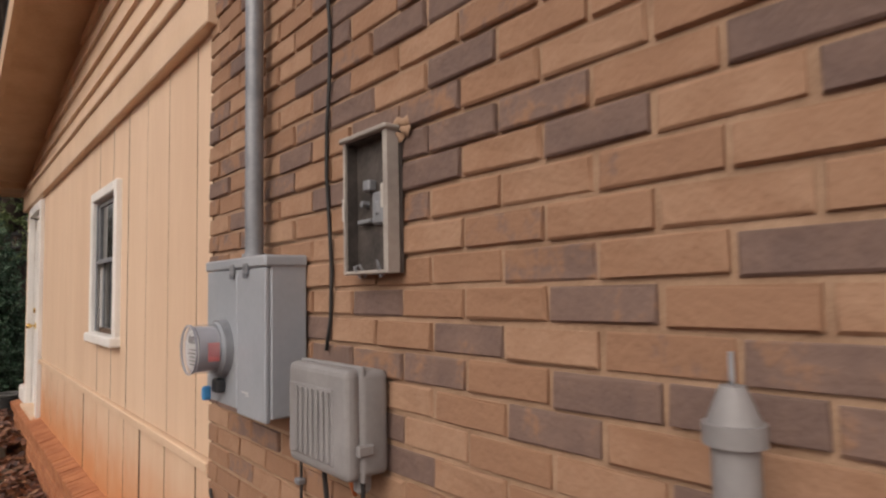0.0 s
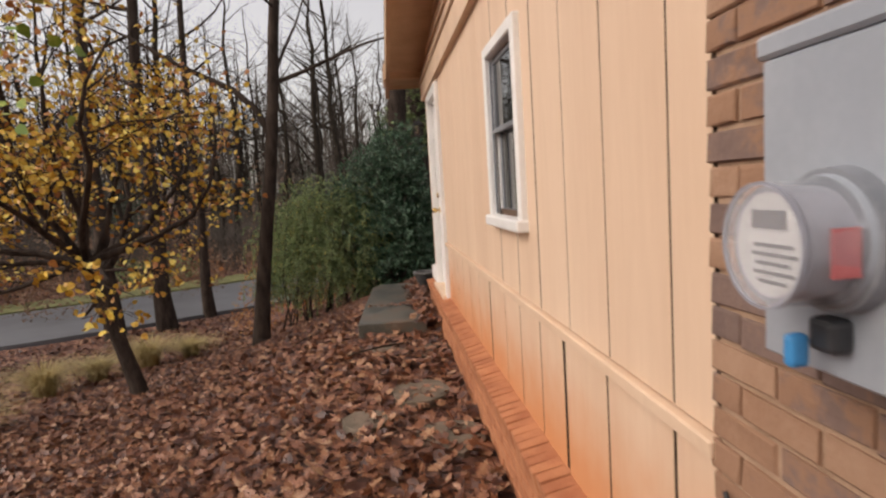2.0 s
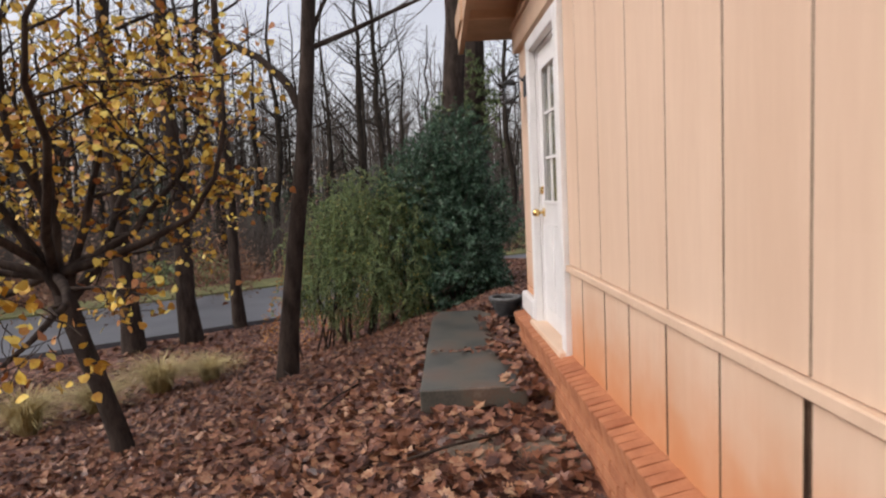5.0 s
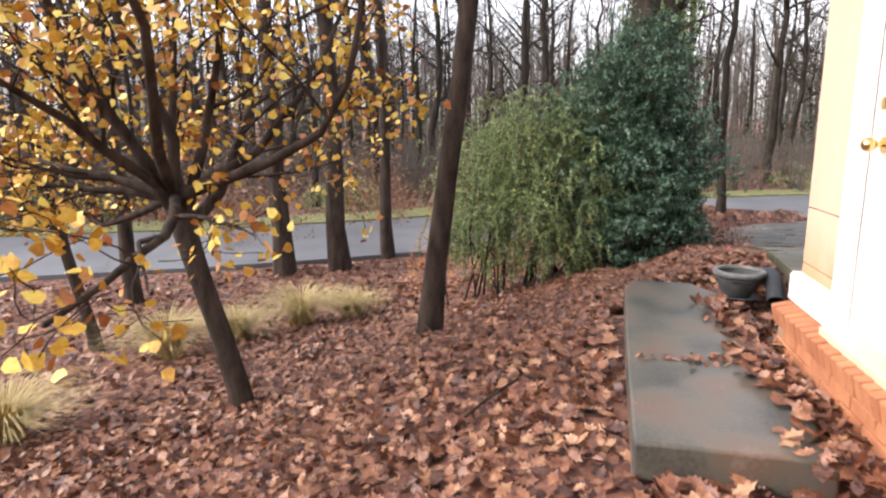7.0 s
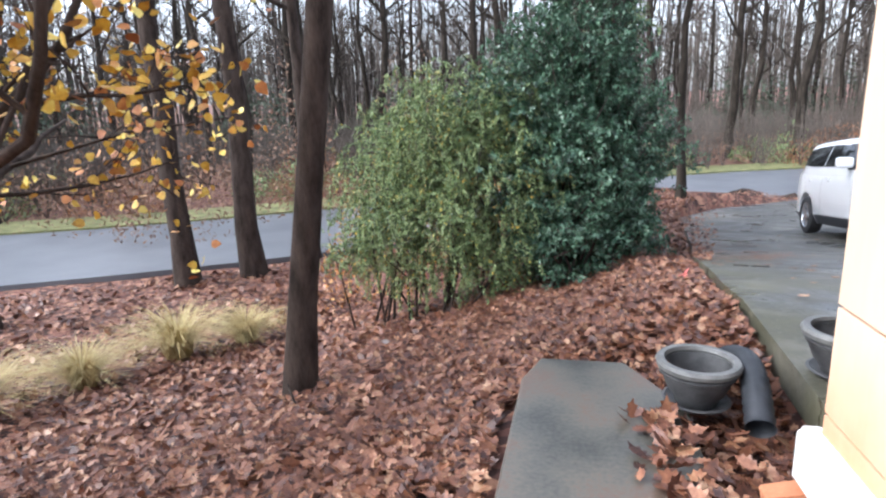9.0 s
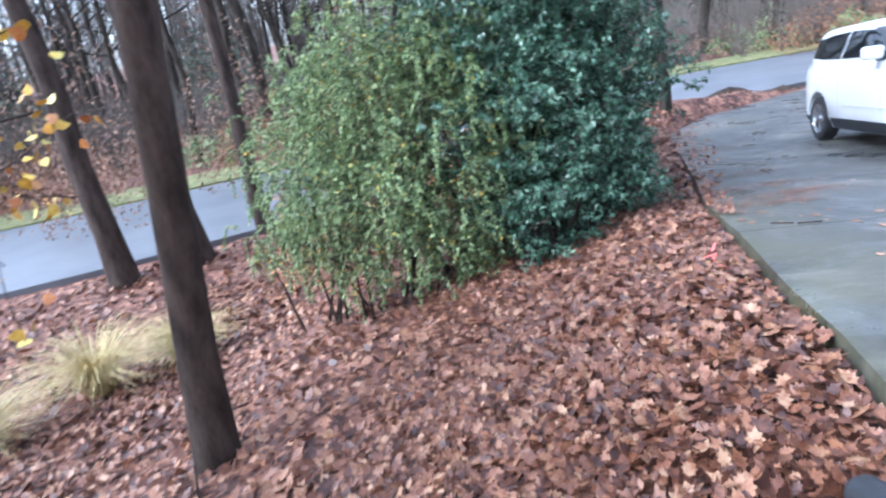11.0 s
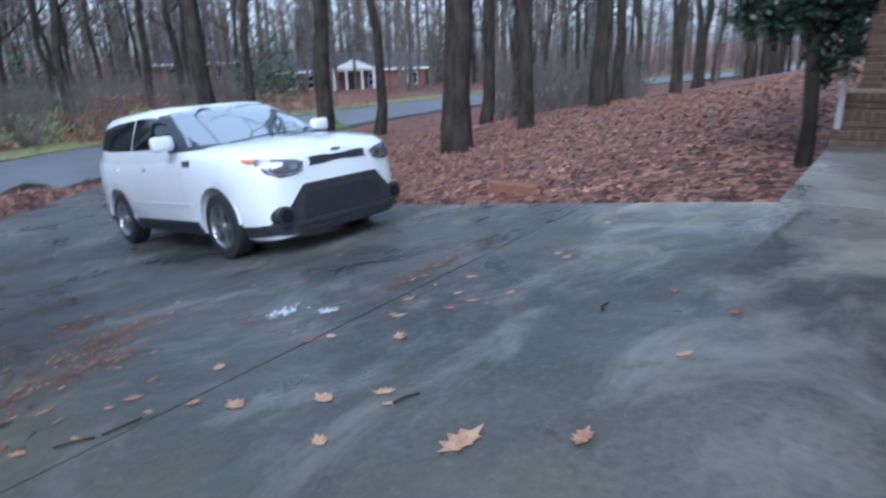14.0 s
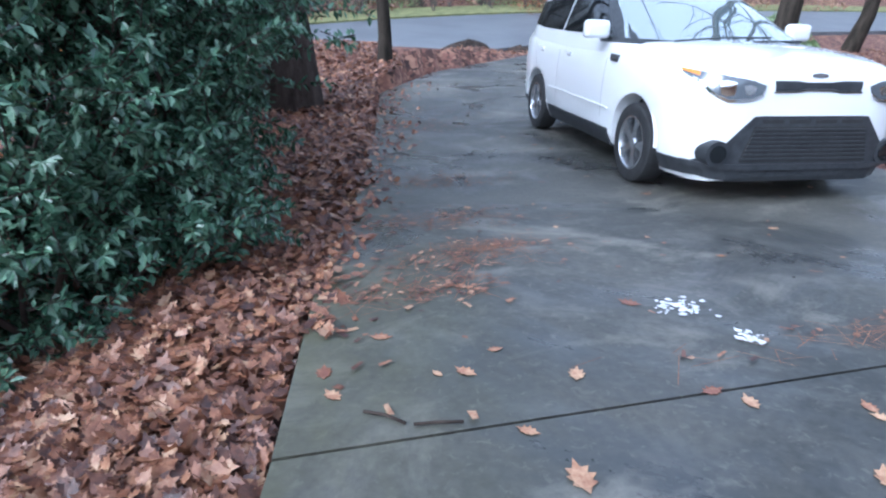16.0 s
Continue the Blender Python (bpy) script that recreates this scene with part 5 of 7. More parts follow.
def build_open_box():
    t = thing("junction_box", "open empty grey electrical box on the brick wall", "junction box")
    x, y0, y1, z0, z1, w = -0.045, 1.070, 1.245, 1.424, 1.730, 0.008
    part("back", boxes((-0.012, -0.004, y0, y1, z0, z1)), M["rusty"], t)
    # thin sheets, darker than the box, over the far side, top and bottom
    part("lining", boxes((x + 0.007, -0.0125, y1 - w - 0.003, y1 - w - 0.0005, z0 + w, z1 - w), (x + 0.007, -0.0125, y0 + w, y1 - w - 0.004, z1 - w - 0.003, z1 - w - 0.0005), (x + 0.007, -0.0125, y0 + w, y1 - w - 0.004, z0 + w + 0.0005, z0 + w + 0.003)), M["rusty"], t, "dark inside of the box")
    part("side", boxes((x, -0.0125, y0, y0 + w, z0, z1), bevel=0.002), M["box_grey"], t)
    part("side", boxes((x, -0.0125, y1 - w, y1, z0, z1), bevel=0.002), M["box_grey"], t)
    part("top", boxes((x - 0.008, -0.0125, y0 - 0.006, y1 + 0.006, z1 - w, z1 + 0.003), bevel=0.003), M["box_grey"], t)
    part("bottom", boxes((x, -0.0125, y0 + w, y1 - w, z0, z0 + w), bevel=0.002), M["box_grey"], t)
    part("flange", boxes((x, x + 0.006, y0 + w, y0 + 0.016, z0 + w, z1 - w), bevel=0.002), M["box_grey"], t)
    c = boxes((-0.03, -0.012, 1.11, 1.15, 1.53, 1.60), (-0.034, -0.012, 1.122, 1.138, 1.55, 1.58), bevel=0.004)
    cyl(c, (-0.012, 1.19, 1.58), (-0.03, 1.19, 1.58), 0.007)
    box(c, -0.034, -0.012, 1.155, 1.18, 1.605, 1.63, 0.003)
    box(c, -0.030, -0.012, 1.16, 1.21, 1.535, 1.545, 0.002)
    part("terminal", c, M["zinc"], t)
    for y, z in ((1.240, 1.535), (1.086, 1.550)):
        part("torn_edge", boxes((x - 0.002, x + 0.002, y - 0.004, y + 0.004, z + 0.01, z + 0.06)), M["pale_edge"], t)
    wire("wire_clip", [(-0.034, 1.19, 1.416), (-0.050, 1.19, 1.440), (-0.046, 1.175, 1.444), (-0.034, 1.17, 1.418)], 0.003, M["zinc"], t)
    wire("wire_clip", [(-0.038, 1.105, 1.416), (-0.050, 1.10, 1.450), (-0.038, 1.095, 1.418)], 0.003, M["zinc"], t)
    v, f = [], []
    for k in range(5):
        a = k * 1.2
        tube(v, f, [Vector((-0.004, 1.07 + 0.03 * math.cos(a), 1.725 + 0.018 * math.sin(a))), Vector((-0.02, 1.07 + 0.016 * math.cos(a), 1.727 + 0.010 * math.sin(a)))], [0.014, 0.004], 6)
    piece("sealant", v, f, M["mortar"], t, "crusty blob of sealant", True)


def build_cable_box():
    t = thing("cable_box", "ribbed grey plastic cable box on the brick wall", "cable box")
    x, y0, y1, z0, z1 = -0.105, 1.135, 1.40, 1.000, 1.228
    part("base", boxes((x + 0.03, -0.004, y0 - 0.006, y1 - 0.006, z0 + 0.006, z1 - 0.006), bevel=0.015, seg=3), M["grey_plastic"], t, "", True)
    lid = part("lid", boxes((x, x + 0.038, y0, y1, z0, z1), bevel=0.016, seg=3), M["grey_plastic"], t)
    part("lip", boxes((x + 0.034, x + 0.044, y0 - 0.004, y1 + 0.004, z0 - 0.004, z1 + 0.004), bevel=0.003), M["grey_plastic"], t)
    part("panel", boxes((x - 0.003, x + 0.002, y0 + 0.055, y1 - 0.012, z0 + 0.025, z1 - 0.045), bevel=0.002), M["grey_plastic"], lid)
    for i in range(7):
        y = y0 + 0.062 + i * 0.024
        part("rib", boxes((x - 0.009, x - 0.003, y, y + 0.011, z0 + 0.03, z1 - 0.05), bevel=0.003), M["grey_plastic"], lid)
    part("latch", boxes((x + 0.02, x + 0.06, y0 - 0.012, y0 + 0.002, z0 + 0.05, z0 + 0.075), bevel=0.004), M["grey_plastic"], t)
    part("spout", boxes((x + 0.04, x + 0.075, y0 + 0.02, y0 + 0.05, z0 - 0.035, z0 + 0.012), bevel=0.008), M["grey_plastic"], t)
    wire("cable", [(-0.05, 1.33, 1.05), (-0.05, 1.33, 0.98), (-0.045, 1.325, 0.9), (-0.02, 1.32, 0.80), (-0.012, 1.315, 0.5)], 0.006, M["black"], t, "black cable")
    wire("cable", [(-0.05, 1.16, 1.04), (-0.065, 1.14, 0.96), (-0.03, 1.17, 0.90), (-0.012, 1.20, 0.6)], 0.005, M["black"], t, "black cable")
    wire("cable", [(-0.06, 1.20, 1.04), (-0.06, 1.205, 1.0), (-0.04, 1.21, 0.95)], 0.006, M["orange_wire"], t, "orange cable")


def build_wires():
    c = wire("coax_cable", [(-0.008, 1.375 + 0.012 * math.sin(i * 1.3), 3.6 - i * 0.12) for i in range(20)] + [(-0.012, 1.385, 1.245)], 0.005, M["black"])
    tagged(c, "thin black cable running down the brick wall", "cable")
    g = thing("ground_wire", "thin dark earth wire on the brick wall", "cable")
    wire("strand", [(-0.012, 1.52, 1.06), (-0.012, 1.522, 0.98), (-0.014, 1.515, 0.90), (-0.012, 1.53, 0.75), (-0.02, 1.56, 0.62)], 0.004, M["black"], g)
    part("clamp", boxes((-0.028, -0.004, 1.508, 1.532, 0.895, 0.912), bevel=0.004), M["zinc"], g)
    s = wire("loose_wire", [(-0.012, 2.20, 0.72), (-0.015, 2.12, 0.60), (-0.03, 1.98, 0.42), (-0.05, 1.86, 0.28), (-0.06, 1.7, 0.16)], 0.005, M["black"])
    tagged(s, "slack dark wire hanging along the brick wall", "cable")
    e = wire("green_wire", [(-0.012, 1.50, 0.82), (-0.03, 1.42, 0.815), (-0.05, 1.34, 0.77), (-0.04, 1.24, 0.70), (-0.03, 1.2, 0.5)], 0.004, M["green_wire"])
    tagged(e, "loop of green earth wire beside the brick wall", "cable")
    p = thing("conduit", "grey galvanised service conduit rising up the brick wall", "conduit")
    b = bmesh.new()
    cyl(b, (-0.05, 1.735, 1.46), (-0.05, 1.735, 3.6), 0.026, 0.026, 24)
    part("pipe", b, M["zinc"], p, "", True)
    b = bmesh.new()
    cyl(b, (-0.05, 1.735, 1.474), (-0.05, 1.735, 1.50), 0.036, 0.034, 24)
    part("hub", b, M["zinc"], p, "", True)
    part("strap", boxes((-0.082, -0.004, 1.70, 1.77, 2.60, 2.625), bevel=0.004), M["zinc"], p)
    v = thing("vent_pipe", "grey plastic pipe with a cone cap beside the brick wall", "pipe")
    b = bmesh.new()
    cyl(b, (-0.10, 0.362, -0.4), (-0.10, 0.362, 1.228), 0.024, 0.024, 24)
    part("pipe", b, M["grey_plastic"], v, "", True)
    b = bmesh.new()
    cyl(b, (-0.10, 0.362, 1.223), (-0.10, 0.362, 1.245), 0.032, 0.032, 24)
    part("collar", b, M["grey_plastic"], v, "", True)
    b = bmesh.new()
    cyl(b, (-0.10, 0.362, 1.245), (-0.10, 0.362, 1.283), 0.028, 0.013, 24)
    part("cap", b, M["grey_plastic"], v, "", True)
    wire("tip", [(-0.10, 0.362, 1.283), (-0.10, 0.362, 1.318)], 0.003, M["zinc"], v)


def build_lantern():
    t = thing("wall_lantern", "dark bronze wall lantern beside the door", "lantern")
    y, z = 8.16, 2.06
    part("plate", boxes((-0.002, 0.014, y - 0.05, y + 0.05, z - 0.09, z + 0.07), bevel=0.008), M["black_plastic"], t)
    wire("arm", [(0.0, y, z + 0.02), (-0.05, y, z + 0.07), (-0.10, y, z + 0.06), (-0.115, y, z + 0.02)], 0.008, M["black_plastic"], t)
    part("cap", boxes((-0.17, -0.06, y - 0.055, y + 0.055, z + 0.0, z + 0.018), (-0.15, -0.08, y - 0.035, y + 0.035, z + 0.018, z + 0.04), bevel=0.005), M["black_plastic"], t)
    part("pane", boxes((-0.155, -0.075, y - 0.04, y + 0.04, z - 0.12, z)), M["clear"], t)
    for a in (-0.157, -0.077):
        for b in (y - 0.042, y + 0.036):
            part("post", boxes((a, a + 0.006, b, b + 0.006, z - 0.12, z)), M["black_plastic"], t)
    part("base", boxes((-0.16, -0.07, y - 0.045, y + 0.045, z - 0.135, z - 0.12), bevel=0.004), M["black_plastic"], t)


build_meter_box()
build_open_box()
build_cable_box()
build_wires()
build_lantern()


# ---- stoop, pots, stones ----
def slab_poly(name, outline, z0, z1, material, bevel=0.012):
    bm = bmesh.new()
    vs = [bm.verts.new((x, y, z1)) for x, y in outline]
    face = bm.faces.new(vs)
    r = bmesh.ops.extrude_face_region(bm, geom=[face])
    for e in r["geom"]:
        if isinstance(e, bmesh.types.BMVert):
            e.co.z = z0
    bmesh.ops.recalc_face_normals(bm, faces=bm.faces[:])
    bmesh.ops.bevel(bm, geom=bm.edges[:], offset=bevel, segments=2, affect="EDGES", profile=0.5)
    return part(name, bm, material)


tagged(slab_poly("stoop", [(-0.92, 7.2), (-0.22, 7.18), (-0.16, 8.3), (-0.10, 9.3), (-0.30, 9.72), (-0.70, 9.74), (-0.79, 9.5), (-0.86, 8.4)], -0.16, 0.0, M["concrete"]), "worn greenish concrete stoop slab beside the door", "slab")
rs = random.Random(9)
for x, y, s in ((-0.42, 5.35, 0.24), (-0.20, 6.42, 0.22), (-0.64, 6.60, 0.20), (-0.30, 4.55, 0.22), (-0.8, 4.9, 0.16)):
    n = 9
    z = ground_at(x, y)
    tagged(slab_poly("stepping_stone", [(x + s * rs.uniform(0.8, 1.1) * math.cos(6.283 * k / n), y + s * rs.uniform(0.9, 1.3) * math.sin(6.283 * k / n)) for k in range(n)], z - 0.05, z + 0.062, M["moss"], 0.008), "flat mossy stepping stone half under leaves", "stone", "stones along the wall")


def build_pot(x, y, z, s=1.0):
    t = thing("planter", "dark weathered bowl planter with a pale rim", "planter", pose(x, y, z), "planters by the house corner")
    part("saucer", lathe([(0.0, 0.0), (0.13 * s, 0.0), (0.17 * s, 0.03 * s), (0.155 * s, 0.035 * s), (0.12 * s, 0.012 * s)]), M["pot"], t, "", True)
    part("bowl", lathe([(0.0, 0.013 * s), (0.10 * s, 0.013 * s), (0.115 * s, 0.05 * s), (0.14 * s, 0.08 * s), (0.17 * s, 0.15 * s), (0.185 * s, 0.215 * s), (0.165 * s, 0.215 * s), (0.145 * s, 0.11 * s), (0.0, 0.10 * s)]), M["pot"], t, "", True)
    part("rim", lathe([(0.17 * s, 0.214 * s), (0.205 * s, 0.214 * s), (0.21 * s, 0.235 * s), (0.20 * s, 0.25 * s), (0.168 * s, 0.25 * s), (0.162 * s, 0.232 * s)], 36, True), M["pot_rim"], t, "", True)
    part("band", lathe([(0.183 * s, 0.175 * s), (0.19 * s, 0.18 * s), (0.191 * s, 0.19 * s), (0.184 * s, 0.196 * s)], 36, True), M["pot"], t, "", True)


build_pot(-0.06, 9.33, 0.0, 0.80)
build_pot(0.50, 9.35, 0.142, 0.8)
v, f = [], []
pts, rad = [], []
for i in range(34):
    a = i / 33
    pts.append(Vector((0.10 + 0.06 * math.sin(a * 2), 9.05 + 0.62 * a, 0.05 + 0.10 * math.sin(a * 3.0))))
    rad.append(0.048 if i % 2 else 0.056)
tube(v, f, pts, rad, 14)
tagged(piece("drain_pipe", v, f, M["black_plastic"], None, "", True), "black corrugated drain pipe lying by the planter", "pipe")


def ribbon(x, y):
    z = ground_at(x, y) + 0.06
    line = [(0.02, -0.30), (0.0, -0.18), (0.10, -0.10), (0.02, 0.0), (0.05, 0.10), (-0.03, 0.12), (0.06, 0.18), (0.10, 0.26)]
    v, f = [], []
    for i, (a, b) in enumerate(line):
        h = z + 0.02 * math.sin(i * 2.1) + 0.1 * (b) * -0.15
        v.extend([(x + a, y + b, h), (x + a + 0.022, y + b + 0.006, h + 0.01), (x + a + 0.022, y + b + 0.006, h + 0.007), (x + a, y + b, h - 0.003)])
    for i in range(len(line) - 1):
        k = i * 4
        for j in range(4):
            f.append((k + j, k + (j + 1) % 4, k + 4 + (j + 1) % 4, k + 4 + j))
    tagged(piece("marking_ribbon", v, f, M["pink"]), "bright pink marking ribbon lying on dead leaves", "ribbon")


ribbon(0.33, 11.48)


# ---- garage wing, steps and porch ----
def build_wing():
    tagged(part("wall_garage", boxes((3.2, 3.35, 8.43, 9.66, -0.3, 3.2), (3.2, 8.4, 9.50, 9.64, 2.35, 3.2), (5.46, 5.75, 9.50, 9.64, -0.3, 2.35)), M["far_brick"]), "brown brick front wall of the garage", "wall", kind="structure")
    d = thing("door_2", "white panelled garage door, closed", "door", kind="structure")
    for i in range(4):
        part("panel", boxes((3.36, 5.24, 9.62, 9.67, 0.17 + i * 0.54, 0.68 + i * 0.54), bevel=0.008), M["white"], d)
    part("jamb", boxes((5.25, 5.47, 9.53, 9.72, 0.168, 2.42), bevel=0.006), M["white"], d)
    part("head", boxes((3.36, 5.47, 9.53, 9.70, 2.425, 2.60), bevel=0.006), M["white"], d)
    part("apron", boxes((3.3, 5.5, 9.60, 9.82, 0.142, 0.166), bevel=0.005), M["pale_concrete"], d)


def course_wall(name, label, x0, x1, y0, y1, z0, z1, seed):
    """A brick wall built of courses: a mortar core with bricks proud on the faces that look out."""
    r = random.Random(seed)
    w = thing(name, label, "wall", kind="structure")
    part("core", boxes((x0 + 0.008, x1 - 0.008, y0 + 0.008, y1 - 0.008, z0, z1 - 0.004)), M["mortar"], w)
    jv, jf = [], []
    n = int((z1 - z0) / 0.0677)
    for i in range(n):
        z = z0 + 0.0677 * (i + 0.5)
        y = y0 + (0.05 if i % 2 else 0.10)
        while y < y1 + 0.05:
            a, b = max(y0, y - 0.098), min(y1, y + 0.098)
            if b - a > 0.03:
                v, f = brick_box(b - a - 0.004, 0.057, 0.03, 0.004, 0.002, r)
                k = len(jv)
                jv.extend((p + x0, q + (a + b) / 2, s + z) for p, q, s in v)
                jf.extend(tuple(k + g for g in h) for h in f)
            y += 0.2065
        x = x0 + (0.05 if i % 2 else 0.10)
        while x < x1 + 0.05:
            a, b = max(x0, x - 0.098), min(x1, x + 0.098)
            if b - a > 0.03:
                v, f = brick_box(b - a - 0.004, 0.057, 0.03, 0.004, 0.002, r)
                k = len(jv)
                jv.extend(((a + b) / 2 + q, y1 - p, s + z) for p, q, s in v)
                jf.extend(tuple(k + g for g in h) for h in f)
            x += 0.2065
    tagged(piece("brickwork", jv, jf, M["shaded_porch_brick"], w), kind="stuff")


def build_steps():
    st = thing("front_steps", "weathered brick front steps up to the porch", "steps", kind="structure")
    r = random.Random(12)
    for i in range(3):
        x = 6.90 + 0.28 * i
        z = 0.135 + 0.145 * i
        part("tread_core", boxes((x + 0.01, 8.3, 9.98, 10.62, z - 0.3 if i == 0 else z, z + 0.135)), M["mortar"], st)
        for k in range(9):
            v, f = brick_box(0.060, 0.075, 0.2, 0.005, 0.002, r)
            ob = piece("brick", v, f, M["shaded_porch_brick"], st)
            ob.location = (x - 0.012, 10.02 + k * 0.071, z + 0.102)
        for k in range(3):
            v, f = brick_box(0.198, 0.057, 0.06, 0.005, 0.002, r)
            ob = piece("brick", v, f, M["shaded_porch_brick"], st)
            ob.location = (x, 10.08 + k * 0.21, z + 0.035)
    course_wall("wall_low", "low brown brick wall beside the front steps", 5.78, 8.3, 9.72, 9.94, 0.0, 0.545, 61)
    course_wall("wall_porch", "brown brick wall behind the porch", 8.4, 8.6, 7.5, 10.55, -0.2, 3.6, 62)
    tagged(part("porch_beam", boxes((5.6, 8.6, 9.66, 10.75, 3.05, 3.25), bevel=0.01), M["soffit"]), "tan porch ceiling over the steps", "ceiling", kind="structure")
    rail = thing("porch_railing", "rusty brown iron railing on the low brick wall", "railing")
    part("top_rail", boxes((5.9, 8.3, 9.81, 9.85, 1.20, 1.23), bevel=0.004), M["far_brick"], rail)
    part("bottom_rail", boxes((5.9, 8.3, 9.82, 9.84, 0.64, 0.66), bevel=0.004), M["far_brick"], rail)
    for i in range(14):
        x = 5.92 + i * 0.18
        part("baluster", boxes((x, x + 0.014, 9.823, 9.837, 0.54 if i % 4 == 0 else 0.66, 1.20)), M["far_brick"], rail)
    hr = thing("handrail", "white painted handrail post at the front steps", "railing")
    part("post", boxes((7.0, 7.05, 10.56, 10.61, 0.26, 1.15), bevel=0.005), M["white"], hr)
    wire("rail", [(7.02, 10.585, 1.15), (7.5, 10.585, 1.5), (8.3, 10.585, 1.8)], 0.022, M["white"], hr)


build_wing()
build_steps()
shrub("camellia", "round-topped dark evergreen shrub with bare trunk by the steps", [(-0.1, 0.30, 1.30, 0.36, 0.26), (0.1, 0.10, 1.45, 0.42, 0.32), (-0.05, 0.18, 1.72, 0.40, 0.30), (0.1, -0.12, 0.98, 0.18, 0.28), (0.1, -0.14, 1.42, 0.28, 0.3)], M["camellia_leaf"], 1500, 0.055, 33, stems=0, base=(6.35, 10.78), shoot=0.14, narrow=0.24)
v, f = tube([], [], [Vector(p) for p in ((6.42, 10.75, 0.0), (6.40, 10.74, 0.4), (6.36, 10.78, 0.9), (6.33, 10.85, 1.7))], [0.075, 0.06, 0.06, 0.05], 9)
tb = piece("trunk", v, f, M["bark_grey"], None, "", True)
cam_bush = bpy.data.objects["camellia"]
tb.parent, tb.matrix_parent_inverse = cam_bush, cam_bush.matrix_world.inverted() if False else Matrix.Translation(-cam_bush.matrix_basis.translation)


# ---- car ----
from mathutils.bvhtree import BVHTree


def build_car():
    px, py = CAR
    car = thing("car", "white boxy compact hatchback car parked on the wet driveway", "car", pose(px, py, drive_z(px, py) + 0.004, 0, 0, CAR_TURN) @ pose(0, 0, 0, CAR_TILT, 0, 0))
    car.scale = (CAR_SIZE, CAR_SIZE, CAR_SIZE)
    bm = bmesh.new()
    secs = [(0.87, 0.46, 0.86, 0.26), (0.85, 0.62, 0.925, 0.22), (0.79, 0.735, 0.965, 0.20), (0.68, 0.815, 0.995, 0.19), (0.45, 0.875, 1.035, 0.19), (0.15, 0.898, 1.065, 0.2), (-0.25, 0.90, 1.09, 0.2), (-0.9, 0.90, 1.095, 0.2), (-1.6, 0.90, 1.105, 0.2), (-2.3, 0.90, 1.125, 0.2), (-2.8, 0.895, 1.145, 0.21), (-3.1, 0.87, 1.15, 0.23), (-3.22, 0.82, 1.14, 0.26), (-3.27, 0.72, 1.10, 0.30)]
    rings = []
    for y, w, zt, zb in secs:
        half = [(0.0, zt + 0.035), (w * 0.45, zt + 0.03), (w * 0.78, zt + 0.008), (w * 0.92, zt - 0.04), (w * 0.975, zt - 0.12), (w * 0.99, max(zt - 0.25, 0.60)), (w, max(zt - 0.42, 0.50)), (w * 0.99, 0.42), (w * 0.97, 0.32), (w * 0.90, zb), (w * 0.4, zb - 0.01), (0.0, zb - 0.01)]
        line = half + [(-x, z) for x, z in reversed(half[1:-1])]
        rings.append([bm.verts.new((x, y, z)) for x, z in line])
    n = len(rings[0])
    for a, b in zip(rings, rings[1:]):
        for k in range(n):
            bm.faces.new((a[k], a[(k + 1) % n], b[(k + 1) % n], b[k]))
    bm.faces.new(rings[0])
    bm.faces.new(list(reversed(rings[-1])))
    bmesh.ops.recalc_face_normals(bm, faces=bm.faces[:])
    me = bpy.data.meshes.new("body")
    bm.to_mesh(me)
    bm.free()
    me.materials.append(M["car_white"])
    body = new("body", me)
    # wheel openings cut through the flanks
    cb = bmesh.new()
    for y in (0.0, -2.57):
        for s in (-1, 1):
            cyl(cb, (s * 0.60, y, 0.335), (s * 1.1, y, 0.335), 0.385, None, 40)
    cm = bpy.data.meshes.new("cut")
    cb.to_mesh(cm)
    cb.free()
    cut = new("cut", cm)
    mod = body.modifiers.new("cut", "BOOLEAN")
    mod.object, mod.operation, mod.solver = cut, "DIFFERENCE", "EXACT"
    sub = body.modifiers.new("round", "BEVEL")
    sub.width, sub.segments, sub.limit_method, sub.angle_limit = 0.012, 2, "ANGLE", radians(50)
    bpy.context.view_layer.update()
    done = bpy.data.meshes.new_from_object(body.evaluated_get(bpy.context.evaluated_depsgraph_get()))
    body.modifiers.clear()
    bpy.data.objects.remove(cut)
    done.polygons.foreach_set("use_smooth", [True] * len(done.polygons))
    done.set_sharp_from_angle(angle=radians(38))
    body.data = done
    body.data.name = "body"
    body.parent = car
    # cabin
    cb = bmesh.new()
    rings = []
    for z, ya, yb, hw in ((0.99, 0.0, -3.25, 0.875), (1.08, -0.16, -3.25, 0.87), (1.17, -0.36, -3.245, 0.85), (1.28, -0.60, -3.23, 0.81), (1.40, -0.87, -3.20, 0.765), (1.49, -1.08, -3.15, 0.725), (1.55, -1.25, -3.08, 0.68), (1.585, -1.45, -2.95, 0.60), (1.60, -1.7, -2.75, 0.45)):
        ring = []
        for k in range(48):
            a = 2 * math.pi * k / 48
            c, s = math.cos(a), math.sin(a)
            e = 0.30
            x = hw * math.copysign(abs(c) ** e, c)
            bulge = 0.10 * (1 - (x / hw) ** 2) if s > 0 else 0.0
            y = (ya + yb) / 2 + (ya - yb) / 2 * math.copysign(abs(s) ** e, s) + (bulge - 0.06 if s > 0.2 else 0)
            ring.append(cb.verts.new((x, y, z)))
        rings.append(ring)
    for a, b in zip(rings, rings[1:]):
        for k in range(48):
            cb.faces.new((a[k], a[(k + 1) % 48], b[(k + 1) % 48], b[k]))
    cb.faces.new(list(reversed(rings[0])))
    cb.faces.new(rings[-1])
